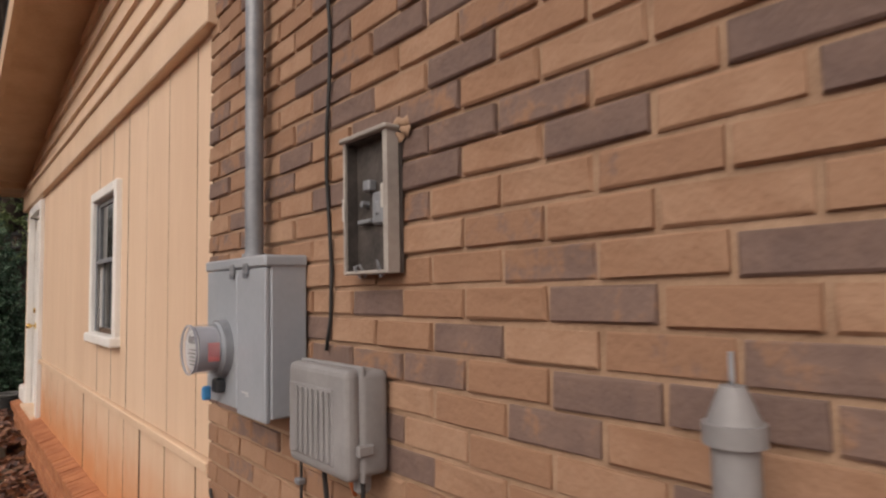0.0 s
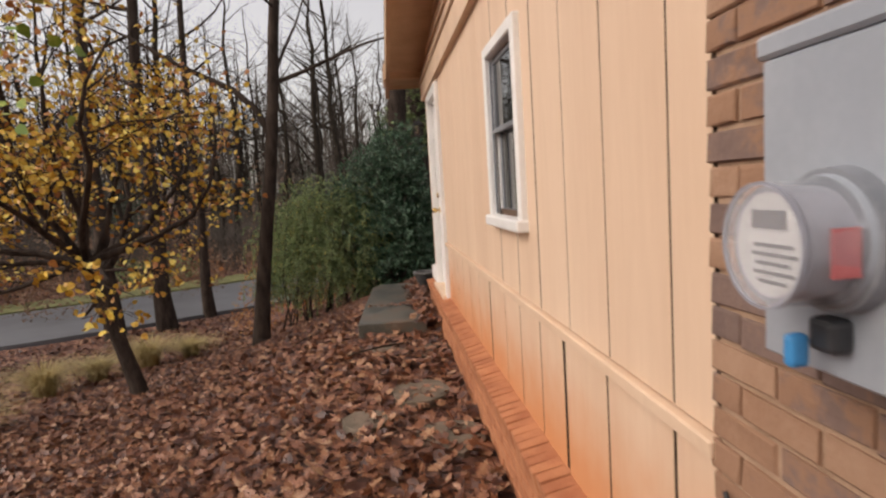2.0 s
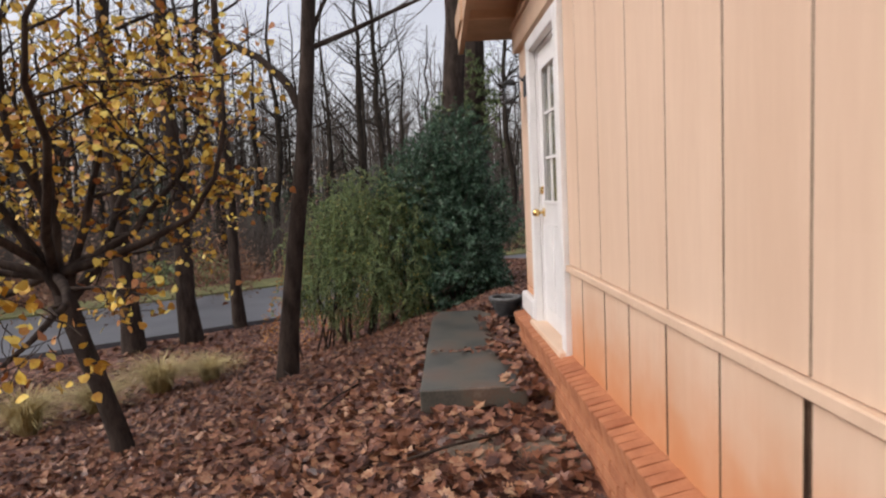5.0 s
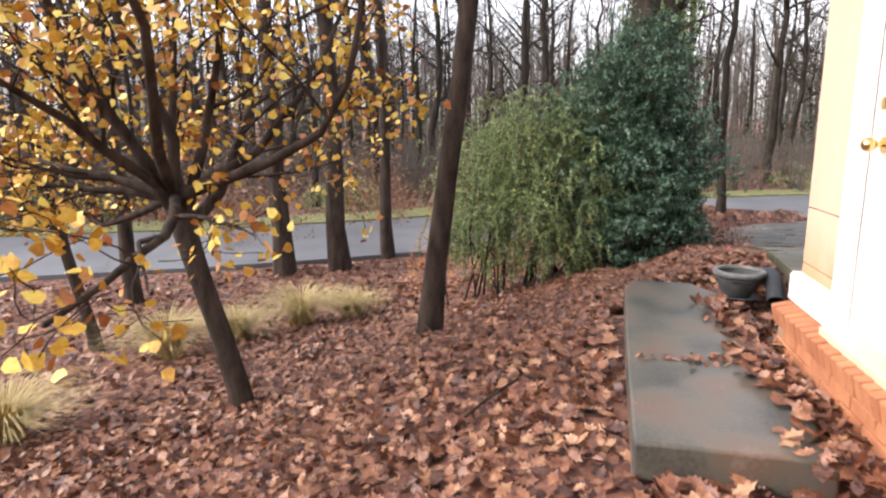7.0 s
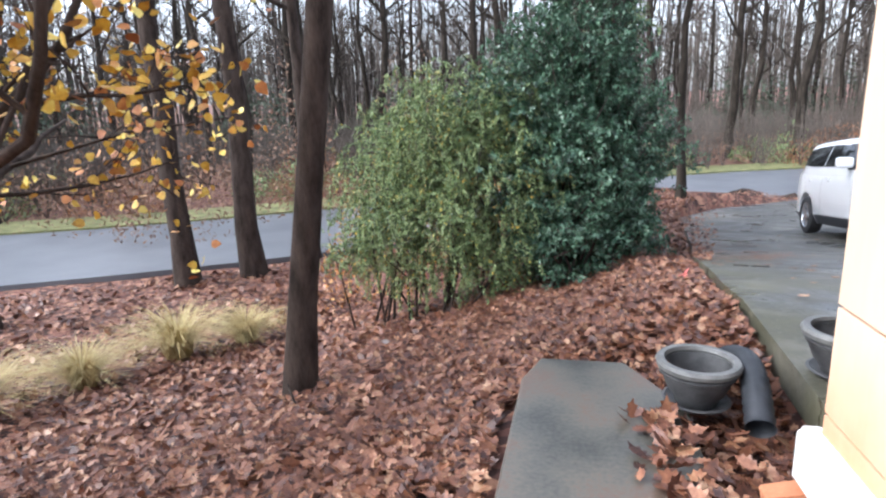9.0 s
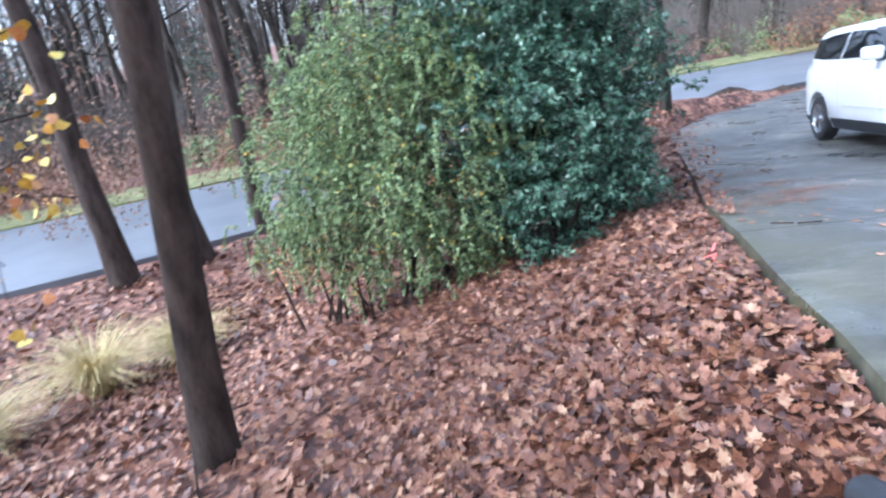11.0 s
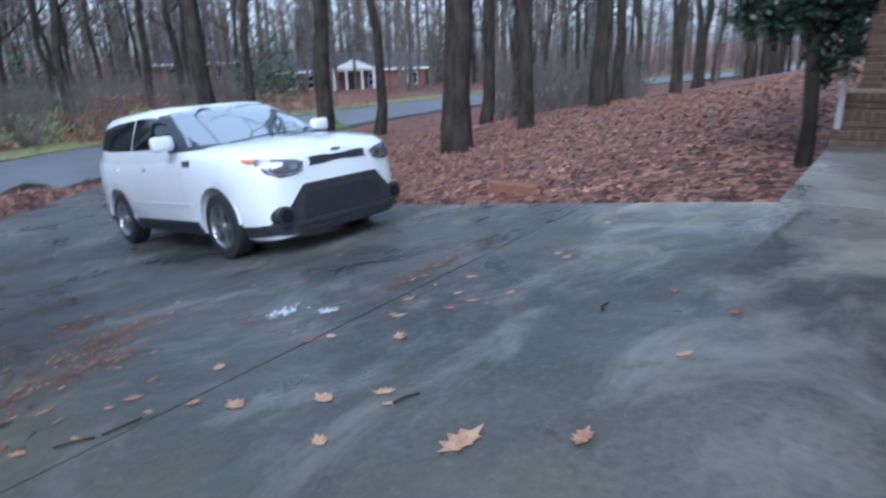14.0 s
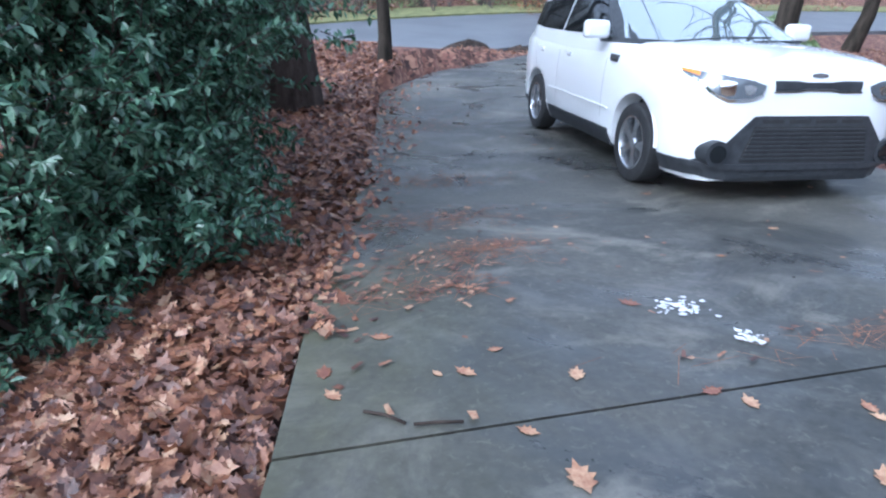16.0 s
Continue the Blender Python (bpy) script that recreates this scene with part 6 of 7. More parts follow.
    bmesh.ops.recalc_face_normals(cb, faces=cb.faces[:])
    bv_cabin = BVHTree.FromBMesh(cb)
    cabin = part("cabin", cb, M["car_white"], car, "", True)
    cabin.data.materials.append(M["black_plastic"])
    for p in cabin.data.polygons:
        if 1.10 < p.center.z < 1.50 and p.center.y > -1.24:
            p.material_index = 1
    tb = bmesh.new()
    tb.from_mesh(done)
    bv_body = BVHTree.FromBMesh(tb)
    tb.free()

    def stick(name, upper, lower, way, tree, off, material, parent=car, label="", n=16, m=6):
        """A panel that follows the car's skin between two border lines, seen along way ('x', '-x' or 'y')."""
        def at(line, t):
            k = t * (len(line) - 1)
            i = min(int(k), len(line) - 2)
            a, b = line[i], line[i + 1]
            return a[0] + (b[0] - a[0]) * (k - i), a[1] + (b[1] - a[1]) * (k - i)
        v, f = [], []
        for i in range(n + 1):
            u, l = at(upper, i / n), at(lower, i / n)
            for j in range(m + 1):
                a, b = u[0] + (l[0] - u[0]) * j / m, u[1] + (l[1] - u[1]) * j / m
                if way == "y":
                    o, d = Vector((a, 3, b)), Vector((0, -1, 0))
                else:
                    s = 1 if way == "x" else -1
                    o, d = Vector((s * 3, a, b)), Vector((-s, 0, 0))
                hit, nor, _, _ = tree.ray_cast(o, d)
                if hit is None:
                    hit, nor, _, _ = tree.find_nearest(o + d * 2.2)
                v.append(hit + (nor * 0.4 - d * 0.6).normalized() * off)
        for i in range(n):
            for j in range(m):
                k = i * (m + 1) + j
                f.append((k, k + 1, k + m + 2, k + m + 1))
        bm2 = bmesh.new()
        vs = [bm2.verts.new(p) for p in v]
        for q in f:
            bm2.faces.new([vs[i] for i in q])
        bmesh.ops.recalc_face_normals(bm2, faces=bm2.faces[:])
        inner = -Vector((0, 1, 0)) if way == "y" else Vector((-1 if way == "x" else 1, 0, 0))
        r = bmesh.ops.extrude_face_region(bm2, geom=bm2.faces[:])
        for e in r["geom"]:
            if isinstance(e, bmesh.types.BMVert):
                e.co += inner * (off + 0.012)
        return part(name, bm2, material, parent, label, True)

    gl = M["car_window"]
    stick("windscreen", [(-0.62, 1.50), (-0.3, 1.525), (0.3, 1.525), (0.62, 1.50)], [(-0.80, 1.12), (-0.3, 1.10), (0.3, 1.10), (0.80, 1.12)], "y", bv_cabin, 0.013, gl, label="windscreen reflecting sky and trees")
    for w in ("x", "-x"):
        stick("side_window", [(-1.18, 1.455), (-1.50, 1.485), (-1.86, 1.495)], [(-0.62, 1.135), (-1.2, 1.14), (-1.86, 1.15)], w, bv_cabin, 0.006, M["car_side"], label="dark tinted side window")
        stick("side_window", [(-1.90, 1.495), (-2.5, 1.485), (-2.97, 1.44)], [(-1.90, 1.15), (-2.5, 1.165), (-3.05, 1.21)], w, bv_cabin, 0.006, M["car_side"], label="dark tinted side window")
        stick("pillar", [(-1.00, 1.49), (-1.22, 1.48)], [(-0.18, 1.11), (-0.64, 1.12)], w, bv_cabin, 0.008, M["black_plastic"], n=4)
        stick("sill_cladding", [(-0.37, 0.36), (-2.21, 0.36)], [(-0.37, 0.21), (-2.21, 0.21)], w, bv_body, 0.014, M["black_plastic"])
        stick("front_cladding", [(0.40, 0.335), (0.72, 0.335)], [(0.40, 0.215), (0.72, 0.235)], w, bv_body, 0.012, M["black_plastic"], n=8)
        stick("rear_cladding", [(-2.96, 0.36), (-3.18, 0.36)], [(-2.96, 0.24), (-3.18, 0.27)], w, bv_body, 0.012, M["black_plastic"], n=6)
        vent = stick("fender_vent", [(-0.40, 0.985), (-0.60, 0.99)], [(-0.42, 0.925), (-0.56, 0.93)], w, bv_body, 0.005, M["black_plastic"], n=4, m=2)
        stick("vent_slat", [(-0.43, 0.962), (-0.57, 0.966)], [(-0.43, 0.950), (-0.57, 0.954)], w, bv_body, 0.009, M["alloy"], vent, n=4, m=1)
        for y in (-1.52, -2.38):
            stick("door_handle", [(y, 0.955), (y - 0.17, 0.965)], [(y, 0.925), (y - 0.17, 0.937)], w, bv_body, 0.022, M["car_white"], n=4, m=2)
            stick("handle_recess", [(y - 0.02, 0.92), (y - 0.13, 0.928)], [(y - 0.03, 0.905), (y - 0.12, 0.912)], w, bv_body, 0.0015, M["grey_plastic"], n=4, m=1)
        for y in (-0.64, -1.86, -2.78):
            stick("door_seam", [(y, 1.085), (y - 0.005 + (0.18 if y < -2.5 else 0), 0.75), (y - 0.005 + (0.30 if y < -2.5 else 0), 0.38)], [(y - 0.006, 1.085), (y - 0.011 + (0.18 if y < -2.5 else 0), 0.75), (y - 0.011 + (0.30 if y < -2.5 else 0), 0.38)], w, bv_body, 0.0012, M["grey_plastic"], n=10, m=1)
        stick("crease", [(-0.50, 0.545), (-2.1, 0.565)], [(-0.50, 0.525), (-2.1, 0.545)], w, bv_body, 0.010, M["car_white"], n=10, m=1)
        for y in (0.0, -2.57):
            arch = bmesh.new()
            for k in range(21):
                a = math.radians(4 + 172 * k / 20)
                for q, d in ((0.383, -0.004), (0.416, -0.004), (0.408, 0.008), (0.388, 0.010)):
                    arch.verts.new(((0.878 + d) * (1 if w == "x" else -1), y + q * math.cos(a), 0.335 + q * math.sin(a)))
            arch.verts.ensure_lookup_table()
            for k in range(20):
                for q in range(4):
                    arch.faces.new((arch.verts[4 * k + q], arch.verts[4 * k + (q + 1) % 4], arch.verts[4 * k + 4 + (q + 1) % 4], arch.verts[4 * k + 4 + q]))
            part("wheel_arch", arch, M["car_white"], car, "", True)
        s = 1 if w == "x" else -1
        mb = bmesh.new()
        bmesh.ops.create_cube(mb, size=1, matrix=Matrix.Translation((s * 0.985, -0.70, 1.185)) @ Matrix.Diagonal((0.23, 0.11, 0.155, 1)))
        bmesh.ops.bevel(mb, geom=mb.edges[:], offset=0.052, segments=4, affect="EDGES", profile=0.6)
        mir = part("mirror", mb, M["car_white"], car, "", True)
        part("stalk", boxes((s * 0.83, s * 0.94, -0.725, -0.675, 1.105, 1.14), bevel=0.010), M["black_plastic"], mir)
        head = stick("headlight", [(s * 0.40, 0.872), (s * 0.49, 0.904), (s * 0.64, 0.926), (s * 0.81, 0.958)], [(s * 0.415, 0.825), (s * 0.49, 0.785), (s * 0.64, 0.772), (s * 0.73, 0.815), (s * 0.815, 0.93)], "y", bv_body, 0.010, M["lamp_glass"], label="clear headlight", n=34)
        for q0, q1, z0, z1 in ((0.47, 0.555, 0.812, 0.875), (0.60, 0.70, 0.80, 0.90)):
            stick("reflector", [(s * q0, z1 - 0.012), (s * (q0 + q1) / 2, z1), (s * q1, z1 - 0.006)], [(s * (q0 + 0.012), z0 + 0.012), (s * (q0 + q1) / 2, z0), (s * (q1 - 0.012), z0 + 0.012)], "y", bv_body, 0.0135, M["chrome"], head, n=8)
        stick("trim_strip", [(s * 0.42, 0.822), (s * 0.49, 0.788), (s * 0.64, 0.776), (s * 0.725, 0.818), (s * 0.805, 0.925)], [(s * 0.42, 0.808), (s * 0.49, 0.772), (s * 0.645, 0.760), (s * 0.735, 0.803), (s * 0.813, 0.915)], "y", bv_body, 0.0135, M["chrome"], head, n=26, m=1)
        stick("turn_signal", [(s * 0.765, 0.946), (s * 0.81, 0.958)], [(s * 0.775, 0.918), (s * 0.815, 0.942)], "y", bv_body, 0.0135, M["orange_lens"], head, "orange turn signal", n=5, m=2)
        fog = bmesh.new()
        cyl(fog, (s * 0.665, 0.62, 0.410), (s * 0.665, 0.872, 0.410), 0.104, 0.090, 28)
        fo = part("fog_light", fog, M["black_plastic"], car, "", True)
        lens = bmesh.new()
        cyl(lens, (s * 0.665, 0.86, 0.410), (s * 0.665, 0.880, 0.410), 0.064, 0.060, 24)
        part("lens", lens, M["car_side"], fo, "", True)
    up = stick("upper_grille", [(-0.335, 0.905), (-0.16, 0.905), (-0.10, 0.896), (0.10, 0.896), (0.16, 0.905), (0.335, 0.905)], [(-0.325, 0.838), (-0.16, 0.838), (-0.10, 0.850), (0.10, 0.850), (0.16, 0.838), (0.325, 0.838)], "y", bv_body, 0.008, M["black_plastic"], n=30)
    stick("grille_strip", [(-0.34, 0.836), (-0.16, 0.836), (-0.10, 0.847), (0.10, 0.847), (0.16, 0.836), (0.34, 0.836)], [(-0.34, 0.828), (-0.16, 0.828), (-0.10, 0.840), (0.10, 0.840), (0.16, 0.828), (0.34, 0.828)], "y", bv_body, 0.010, M["chrome"], up, n=30, m=1)
    low = stick("lower_grille", [(-0.43, 0.600), (0.43, 0.600)], [(-0.50, 0.355), (0.50, 0.355)], "y", bv_body, 0.014, M["dark_inside"])
    stick("bumper_surround", [(-0.44, 0.668), (-0.40, 0.672), (0.40, 0.672), (0.44, 0.668)], [(-0.62, 0.47), (-0.5, 0.47), (0.5, 0.47), (0.62, 0.47)], "y", bv_body, 0.011, M["black_plastic"], n=44, m=10)
    stick("bumper_surround", [(-0.62, 0.472), (-0.5, 0.472), (0.5, 0.472), (0.62, 0.472)], [(-0.775, 0.335), (-0.6, 0.335), (0.6, 0.335), (0.775, 0.335)], "y", bv_body, 0.011, M["black_plastic"], n=44, m=8)
    stick("splitter", [(-0.80, 0.345), (-0.70, 0.340), (0.70, 0.340), (0.80, 0.345)], [(-0.80, 0.305), (-0.70, 0.300), (0.70, 0.300), (0.80, 0.305)], "y", bv_body, 0.030, M["black_plastic"], n=50, m=2)
    stick("valance", [(-0.80, 0.315), (-0.70, 0.315), (-0.5, 0.315), (0.5, 0.315), (0.70, 0.315), (0.80, 0.315)], [(-0.78, 0.25), (-0.66, 0.225), (-0.5, 0.215), (0.5, 0.215), (0.66, 0.225), (0.78, 0.25)], "y", bv_body, 0.012, M["black_plastic"], n=60)
    for i in range(8):
        z = 0.588 - i * 0.029
        h = 0.43 + i * 0.008
        stick("slat", [(-h, z), (h, z)], [(-h, z - 0.014), (h, z - 0.014)], "y", bv_body, 0.021, M["black_plastic"], low, n=12, m=1)
    for i in range(4):
        x = -0.40 + i * 0.205
        stick("air_slot", [(x, 0.648), (x + 0.165, 0.648)], [(x + 0.004, 0.622), (x + 0.161, 0.622)], "y", bv_body, 0.013, M["dark_inside"], low, n=4, m=1)
    stick("emblem", [(-0.06, 0.948), (0, 0.958), (0.06, 0.948)], [(-0.06, 0.930), (0, 0.920), (0.06, 0.930)], "y", bv_body, 0.004, M["alloy"], n=6, m=2)
    wire("wiper", [(0.55, -0.13, 1.115), (0.1, -0.19, 1.145), (-0.35, -0.20, 1.15)], 0.008, M["black_plastic"], car)
    wire("wiper", [(-0.15, -0.13, 1.12), (-0.4, -0.15, 1.125), (-0.62, -0.17, 1.125)], 0.008, M["black_plastic"], car)
    wells = bmesh.new()
    box(wells, -0.72, 0.72, -3.0, 0.62, 0.20, 0.75)
    part("underbody", wells, M["dark_inside"], car)
    # wheels
    for y in (0.0, -2.57):
        for s in (-1, 1):
            wheel(car, s, y)


def wheel(car, s, y):
    """A tyre on a five-spoke alloy rim; the axis is local z, the outer face at +z."""
    w = new("wheel")
    w.parent = car
    w.matrix_basis = pose(s * 0.785, y, 0.324) @ pose(0, 0, 0, 0, 90 * s, 0)
    part("tyre", lathe([(0.20, -0.09), (0.29, -0.102), (0.315, -0.09), (0.324, -0.06), (0.324, 0.06), (0.315, 0.09), (0.29, 0.102), (0.215, 0.094), (0.205, 0.06), (0.205, -0.06)], 40, True), M["black"], w, "", True)
    part("rim", lathe([(0.19, -0.08), (0.206, -0.08), (0.206, 0.08), (0.218, 0.097), (0.205, 0.099), (0.193, 0.08), (0.188, 0.0)], 40, True), M["alloy"], w, "", True)
    b = bmesh.new()
    cyl(b, (0, 0, -0.03), (0, 0, 0.0), 0.19, 0.19, 32)
    part("brake", b, M["dark_inside"], w)
    for k in range(5):
        a = 2 * math.pi * k / 5 + 0.3
        c, d = math.cos(a), math.sin(a)
        v = []
        for r, h, z0, z1 in ((0.03, 0.035, 0.03, 0.075), (0.12, 0.026, 0.035, 0.088), (0.20, 0.046, 0.05, 0.094)):
            for q in (-h, h):
                for z in (z0, z1):
                    v.append((c * r - d * q, d * r + c * q, z))
        f = []
        for i in (0, 4):
            f += [(i, i + 1, i + 5, i + 4), (i + 2, i + 6, i + 7, i + 3), (i + 1, i + 3, i + 7, i + 5), (i, i + 4, i + 6, i + 2)]
        f += [(0, 2, 3, 1), (8, 9, 11, 10)]
        bm = bmesh.new()
        vs = [bm.verts.new(p) for p in v]
        for q in f:
            bm.faces.new([vs[i] for i in q])
        part("spoke", bm, M["alloy"], w)
    b = bmesh.new()
    cyl(b, (0, 0, 0.03), (0, 0, 0.085), 0.045, 0.038, 20)
    part("hub_cap", b, M["alloy"], w, "", True)


# pale base colour and high IOR strengthen the sky's reflection on the windscreen
M["car_window"] = gloss("windscreen", (0.16, 0.20, 0.21), 7.0, 0.02)
M["car_side"] = gloss("tinted_window", (0.010, 0.012, 0.014), 1.5, 0.03)
M["lamp_glass"] = gloss("lamp_glass", (0.10, 0.11, 0.125), 1.8, 0.06)
build_car()


# ---- beyond the road ----
def far_house(x, y, turn, length, label, z_up=0.0, portico=True):
    """A low brick house far off: walls, roof, windows with shutters, white gabled porch. Its front looks along local -y."""
    h = thing("house", label, "house", pose(x, y, ground_at(x, y) + z_up, 0, 0, turn))
    L, D, H = length / 2, 4.0, 2.5
    part("wall", boxes((-L, L, -D, D, -0.6, H)), M["far_brick"], h)
    v = [(-L - 0.5, -D - 0.5, H), (L + 0.5, -D - 0.5, H), (L + 0.5, D + 0.5, H), (-L - 0.5, D + 0.5, H), (-L - 0.2, 0, H + 1.7), (L + 0.2, 0, H + 1.7)]
    f = [(0, 1, 5, 4), (2, 3, 4, 5), (1, 2, 5), (3, 0, 4), (0, 3, 2, 1)]
    piece("roof", v, f, M["roof"], h)
    part("eave_board", boxes((-L - 0.5, L + 0.5, -D - 0.54, -D - 0.48, H - 0.16, H + 0.04)), M["white"], h)
    xs = [-0.8, -0.52, 0.28, 0.82] if portico else [-0.6, 0.0, 0.55]
    for q in xs:
        cx = q * L
        w = part("window", boxes((cx - 0.55, cx + 0.55, -D - 0.05, -D - 0.005, 0.8, 2.1), bevel=0.01), M["white"], h)
        part("pane", boxes((cx - 0.46, cx + 0.46, -D - 0.07, -D - 0.055, 0.88, 1.42)), M["car_side"], w)
        part("pane", boxes((cx - 0.46, cx + 0.46, -D - 0.07, -D - 0.055, 1.48, 2.02)), M["car_side"], w)
        for s in (-0.78, 0.56):
            part("shutter", boxes((cx + s, cx + s + 0.22, -D - 0.06, -D - 0.005, 0.78, 2.12)), M["shutter"], h)
    part("chimney", boxes((-L * 0.35 - 0.25, -L * 0.35 + 0.25, 0.2, 0.7, H + 1.2, H + 2.1)), M["roof"], h)
    if portico:
        p = part("porch_roof", boxes((-2.2, 2.2, -D - 1.9, -D - 0.55, H - 0.05, H + 0.12)), M["white"], h)
        v = [(-2.4, -D - 2.0, H + 0.12), (2.4, -D - 2.0, H + 0.12), (0, -D - 2.0, H + 1.1), (-2.4, -1.6, H + 0.12), (2.4, -1.6, H + 0.12), (0, -1.6, H + 1.1)]
        piece("gable", v, [(0, 1, 2), (0, 2, 5, 3), (1, 4, 5, 2), (3, 5, 4), (0, 3, 4, 1)], M["roof"], p)
        piece("gable_face", [(-2.2, -D - 2.02, H + 0.14), (2.2, -D - 2.02, H + 0.14), (0, -D - 2.02, H + 1.03), (-2.2, -D - 2.07, H + 0.14), (2.2, -D - 2.07, H + 0.14), (0, -D - 2.07, H + 1.03)], [(0, 1, 2), (5, 4, 3), (0, 3, 4, 1), (1, 4, 5, 2), (2, 5, 3, 0)], M["white"], p)
        for c in (-2.0, -0.8, 0.8, 2.0):
            part("column", boxes((c - 0.09, c + 0.09, -D - 1.85, -D - 1.67, -0.3, H - 0.05), bevel=0.01), M["white"], h)
        part("front_door", boxes((-0.5, 0.5, -D - 0.06, -D - 0.005, 0.0, 2.1)), M["shutter"], h)


far_house(48.5, 60.0, -38, 15.5, "low red brick house with grey roof and white porch", -0.6)
far_house(44.0, 82.0, -30, 9.0, "distant brick house half hidden by trees", 0.3, False)


def stump(x, y, s, seed):
    r = random.Random(seed)
    v, f = [], []
    n = 22
    for j in range(7):
        for k in range(n):
            a = 2 * math.pi * k / n
            q = 1 - (j / 6) ** 3
            k2 = 1 + 0.35 * noise.noise((math.cos(a) * 2 + seed, math.sin(a) * 2, j * 0.5))
            v.append((s * 0.75 * q * k2 * math.cos(a), s * 0.45 * q * k2 * math.sin(a), -0.1 + s * 0.27 * (j / 6) * (1 + 0.8 * noise.noise((math.cos(a) * 1.7, math.sin(a) * 1.7, seed)))))
    for j in range(6):
        for k in range(n):
            a, b = j * n + k, j * n + (k + 1) % n
            f.append((a, b, b + n, a + n))
    ob = piece("stump", v, f, M["bark"], None, "", True)
    ob.location = (x, y, ground_at(x, y))
    ob.rotation_euler = (0, 0, 0.5)
    tagged(ob, "rotten dark tree stump in dead leaves by the road", "stump", "stumps by the road")


stump(5.5, 27.0, 1.25, 2)
stump(7.3, 27.6, 0.9, 5)

# brush, evergreen and rusty undergrowth
undergrowth("brush", "tangled brown and rusty undergrowth in the woods", [(-16, 30, 6), (-24, 26, 6), (-8, 33, 5), (0, 38, 6), (9, 43, 6), (18, 46, 5), (-32, 22, 7), (26, 42, 5), (-13, 38, 7), (8, 52, 8), (-20, 45, 9), (-36, 38, 9)], M["orange_leaf_far"], 26000, 0.20, 81, 1.9)
undergrowth("evergreen_brush", "dull green evergreen undergrowth across the road", [(-3, 34.5, 2.2), (4, 38, 2.6), (-11, 29.5, 2.0), (11, 39.5, 2.4), (-20, 24, 2.2), (-28, 33, 4), (14, 36.8, 1.5)], M["green_leaf"], 14000, 0.16, 82, 2.2)
undergrowth("rusty_sapling", "saplings with rusty orange leaves behind the car", [(12.0, 36.0, 2.0), (14.5, 37.5, 1.7), (-9, 27.5, 1.6), (-14.5, 24.8, 1.8)], M["rust_leaf"], 6000, 0.12, 83, 3.2)
undergrowth("rusty_sapling", "saplings with reddish leaves behind the green bush", [(-3.2, 16.6, 1.3), (-1.9, 17.0, 1.0)], M["orange_leaf"], 3500, 0.08, 84, 4.4)
undergrowth("roadside_bush", "feathery yellow-green bush beside the road", [(14.6, 26.6, 1.5)], M["green_leaf"], 9000, 0.10, 85, 1.9)

undergrowth("evergreen_tree", "tall dull green evergreens deep in the woods", [(-6, 52, 3.5), (6, 58, 4), (16, 62, 4), (-20, 48, 4), (26, 70, 5), (-34, 44, 5), (30, 50, 3), (-13, 60, 5), (58, 52, 5), (62, 40, 5), (-1, 66, 5)], M["far_green"], 26000, 0.38, 86, 9.0)


def brush_twigs():
    r = random.Random(91)
    v, f = [], []
    for _ in range(2600):
        a, d = r.uniform(0.35, 3.0), r.uniform(23, 62)
        x, y = 1 + d * math.cos(a), 10 + d * math.sin(a)
        if (x > 5 and 0.66 < (x - 1) / (y - 9.5) < 1.45) or on_road(x, y, 0.8) or on_drive(x, y, 1.0) or (5 < x < 20 and y < 27):
            continue
        p = Vector((x, y, ground_at(x, y)))
        for _ in range(5):
            e = p + Vector((r.gauss(0, 0.5), r.gauss(0, 0.5), r.uniform(0.8, 3.2)))
            m = p.lerp(e, 0.55) + Vector((r.gauss(0, 0.15), r.gauss(0, 0.15), 0.1))
            tube(v, f, [p, m, e], [0.022, 0.014, 0.006], 3)
            for _ in range(3):
                tube(v, f, [m, m + Vector((r.gauss(0, 0.5), r.gauss(0, 0.5), r.uniform(0.1, 0.9)))], [0.010, 0.005], 3)
    tagged(piece("brush_twigs", v, f, M["twig"]), "thin bare brown twigs and saplings in the woods", "undergrowth", kind="stuff")


brush_twigs()


# ---- small things on the drive ----
def flat_leaf(x, y, size, turn, name="fallen_leaf", material=None):
    z = drive_z(x, y)
    u = Vector((0, 0.18 if y > 10.5 else 0, 1)).normalized()
    d = Vector((math.cos(turn), math.sin(turn), 0))
    d = (d - u * d.dot(u)).normalized()
    top = leaf_shape(Vector((x, y, z + 0.004 + 0.05 * size)), d, u, size, "oak")
    n = len(top)
    v = top + [p - Vector((0, 0, 0.0015)) for p in top]
    f = [tuple(range(n)), tuple(range(2 * n - 1, n - 1, -1))] + [(i, (i + 1) % n, n + (i + 1) % n, n + i) for i in range(n)]
    ob = piece(name, v, f, material or M["drive_leaf"])
    tagged(ob, "single tan oak leaf lying on wet concrete", "leaf", "leaves on the driveway")


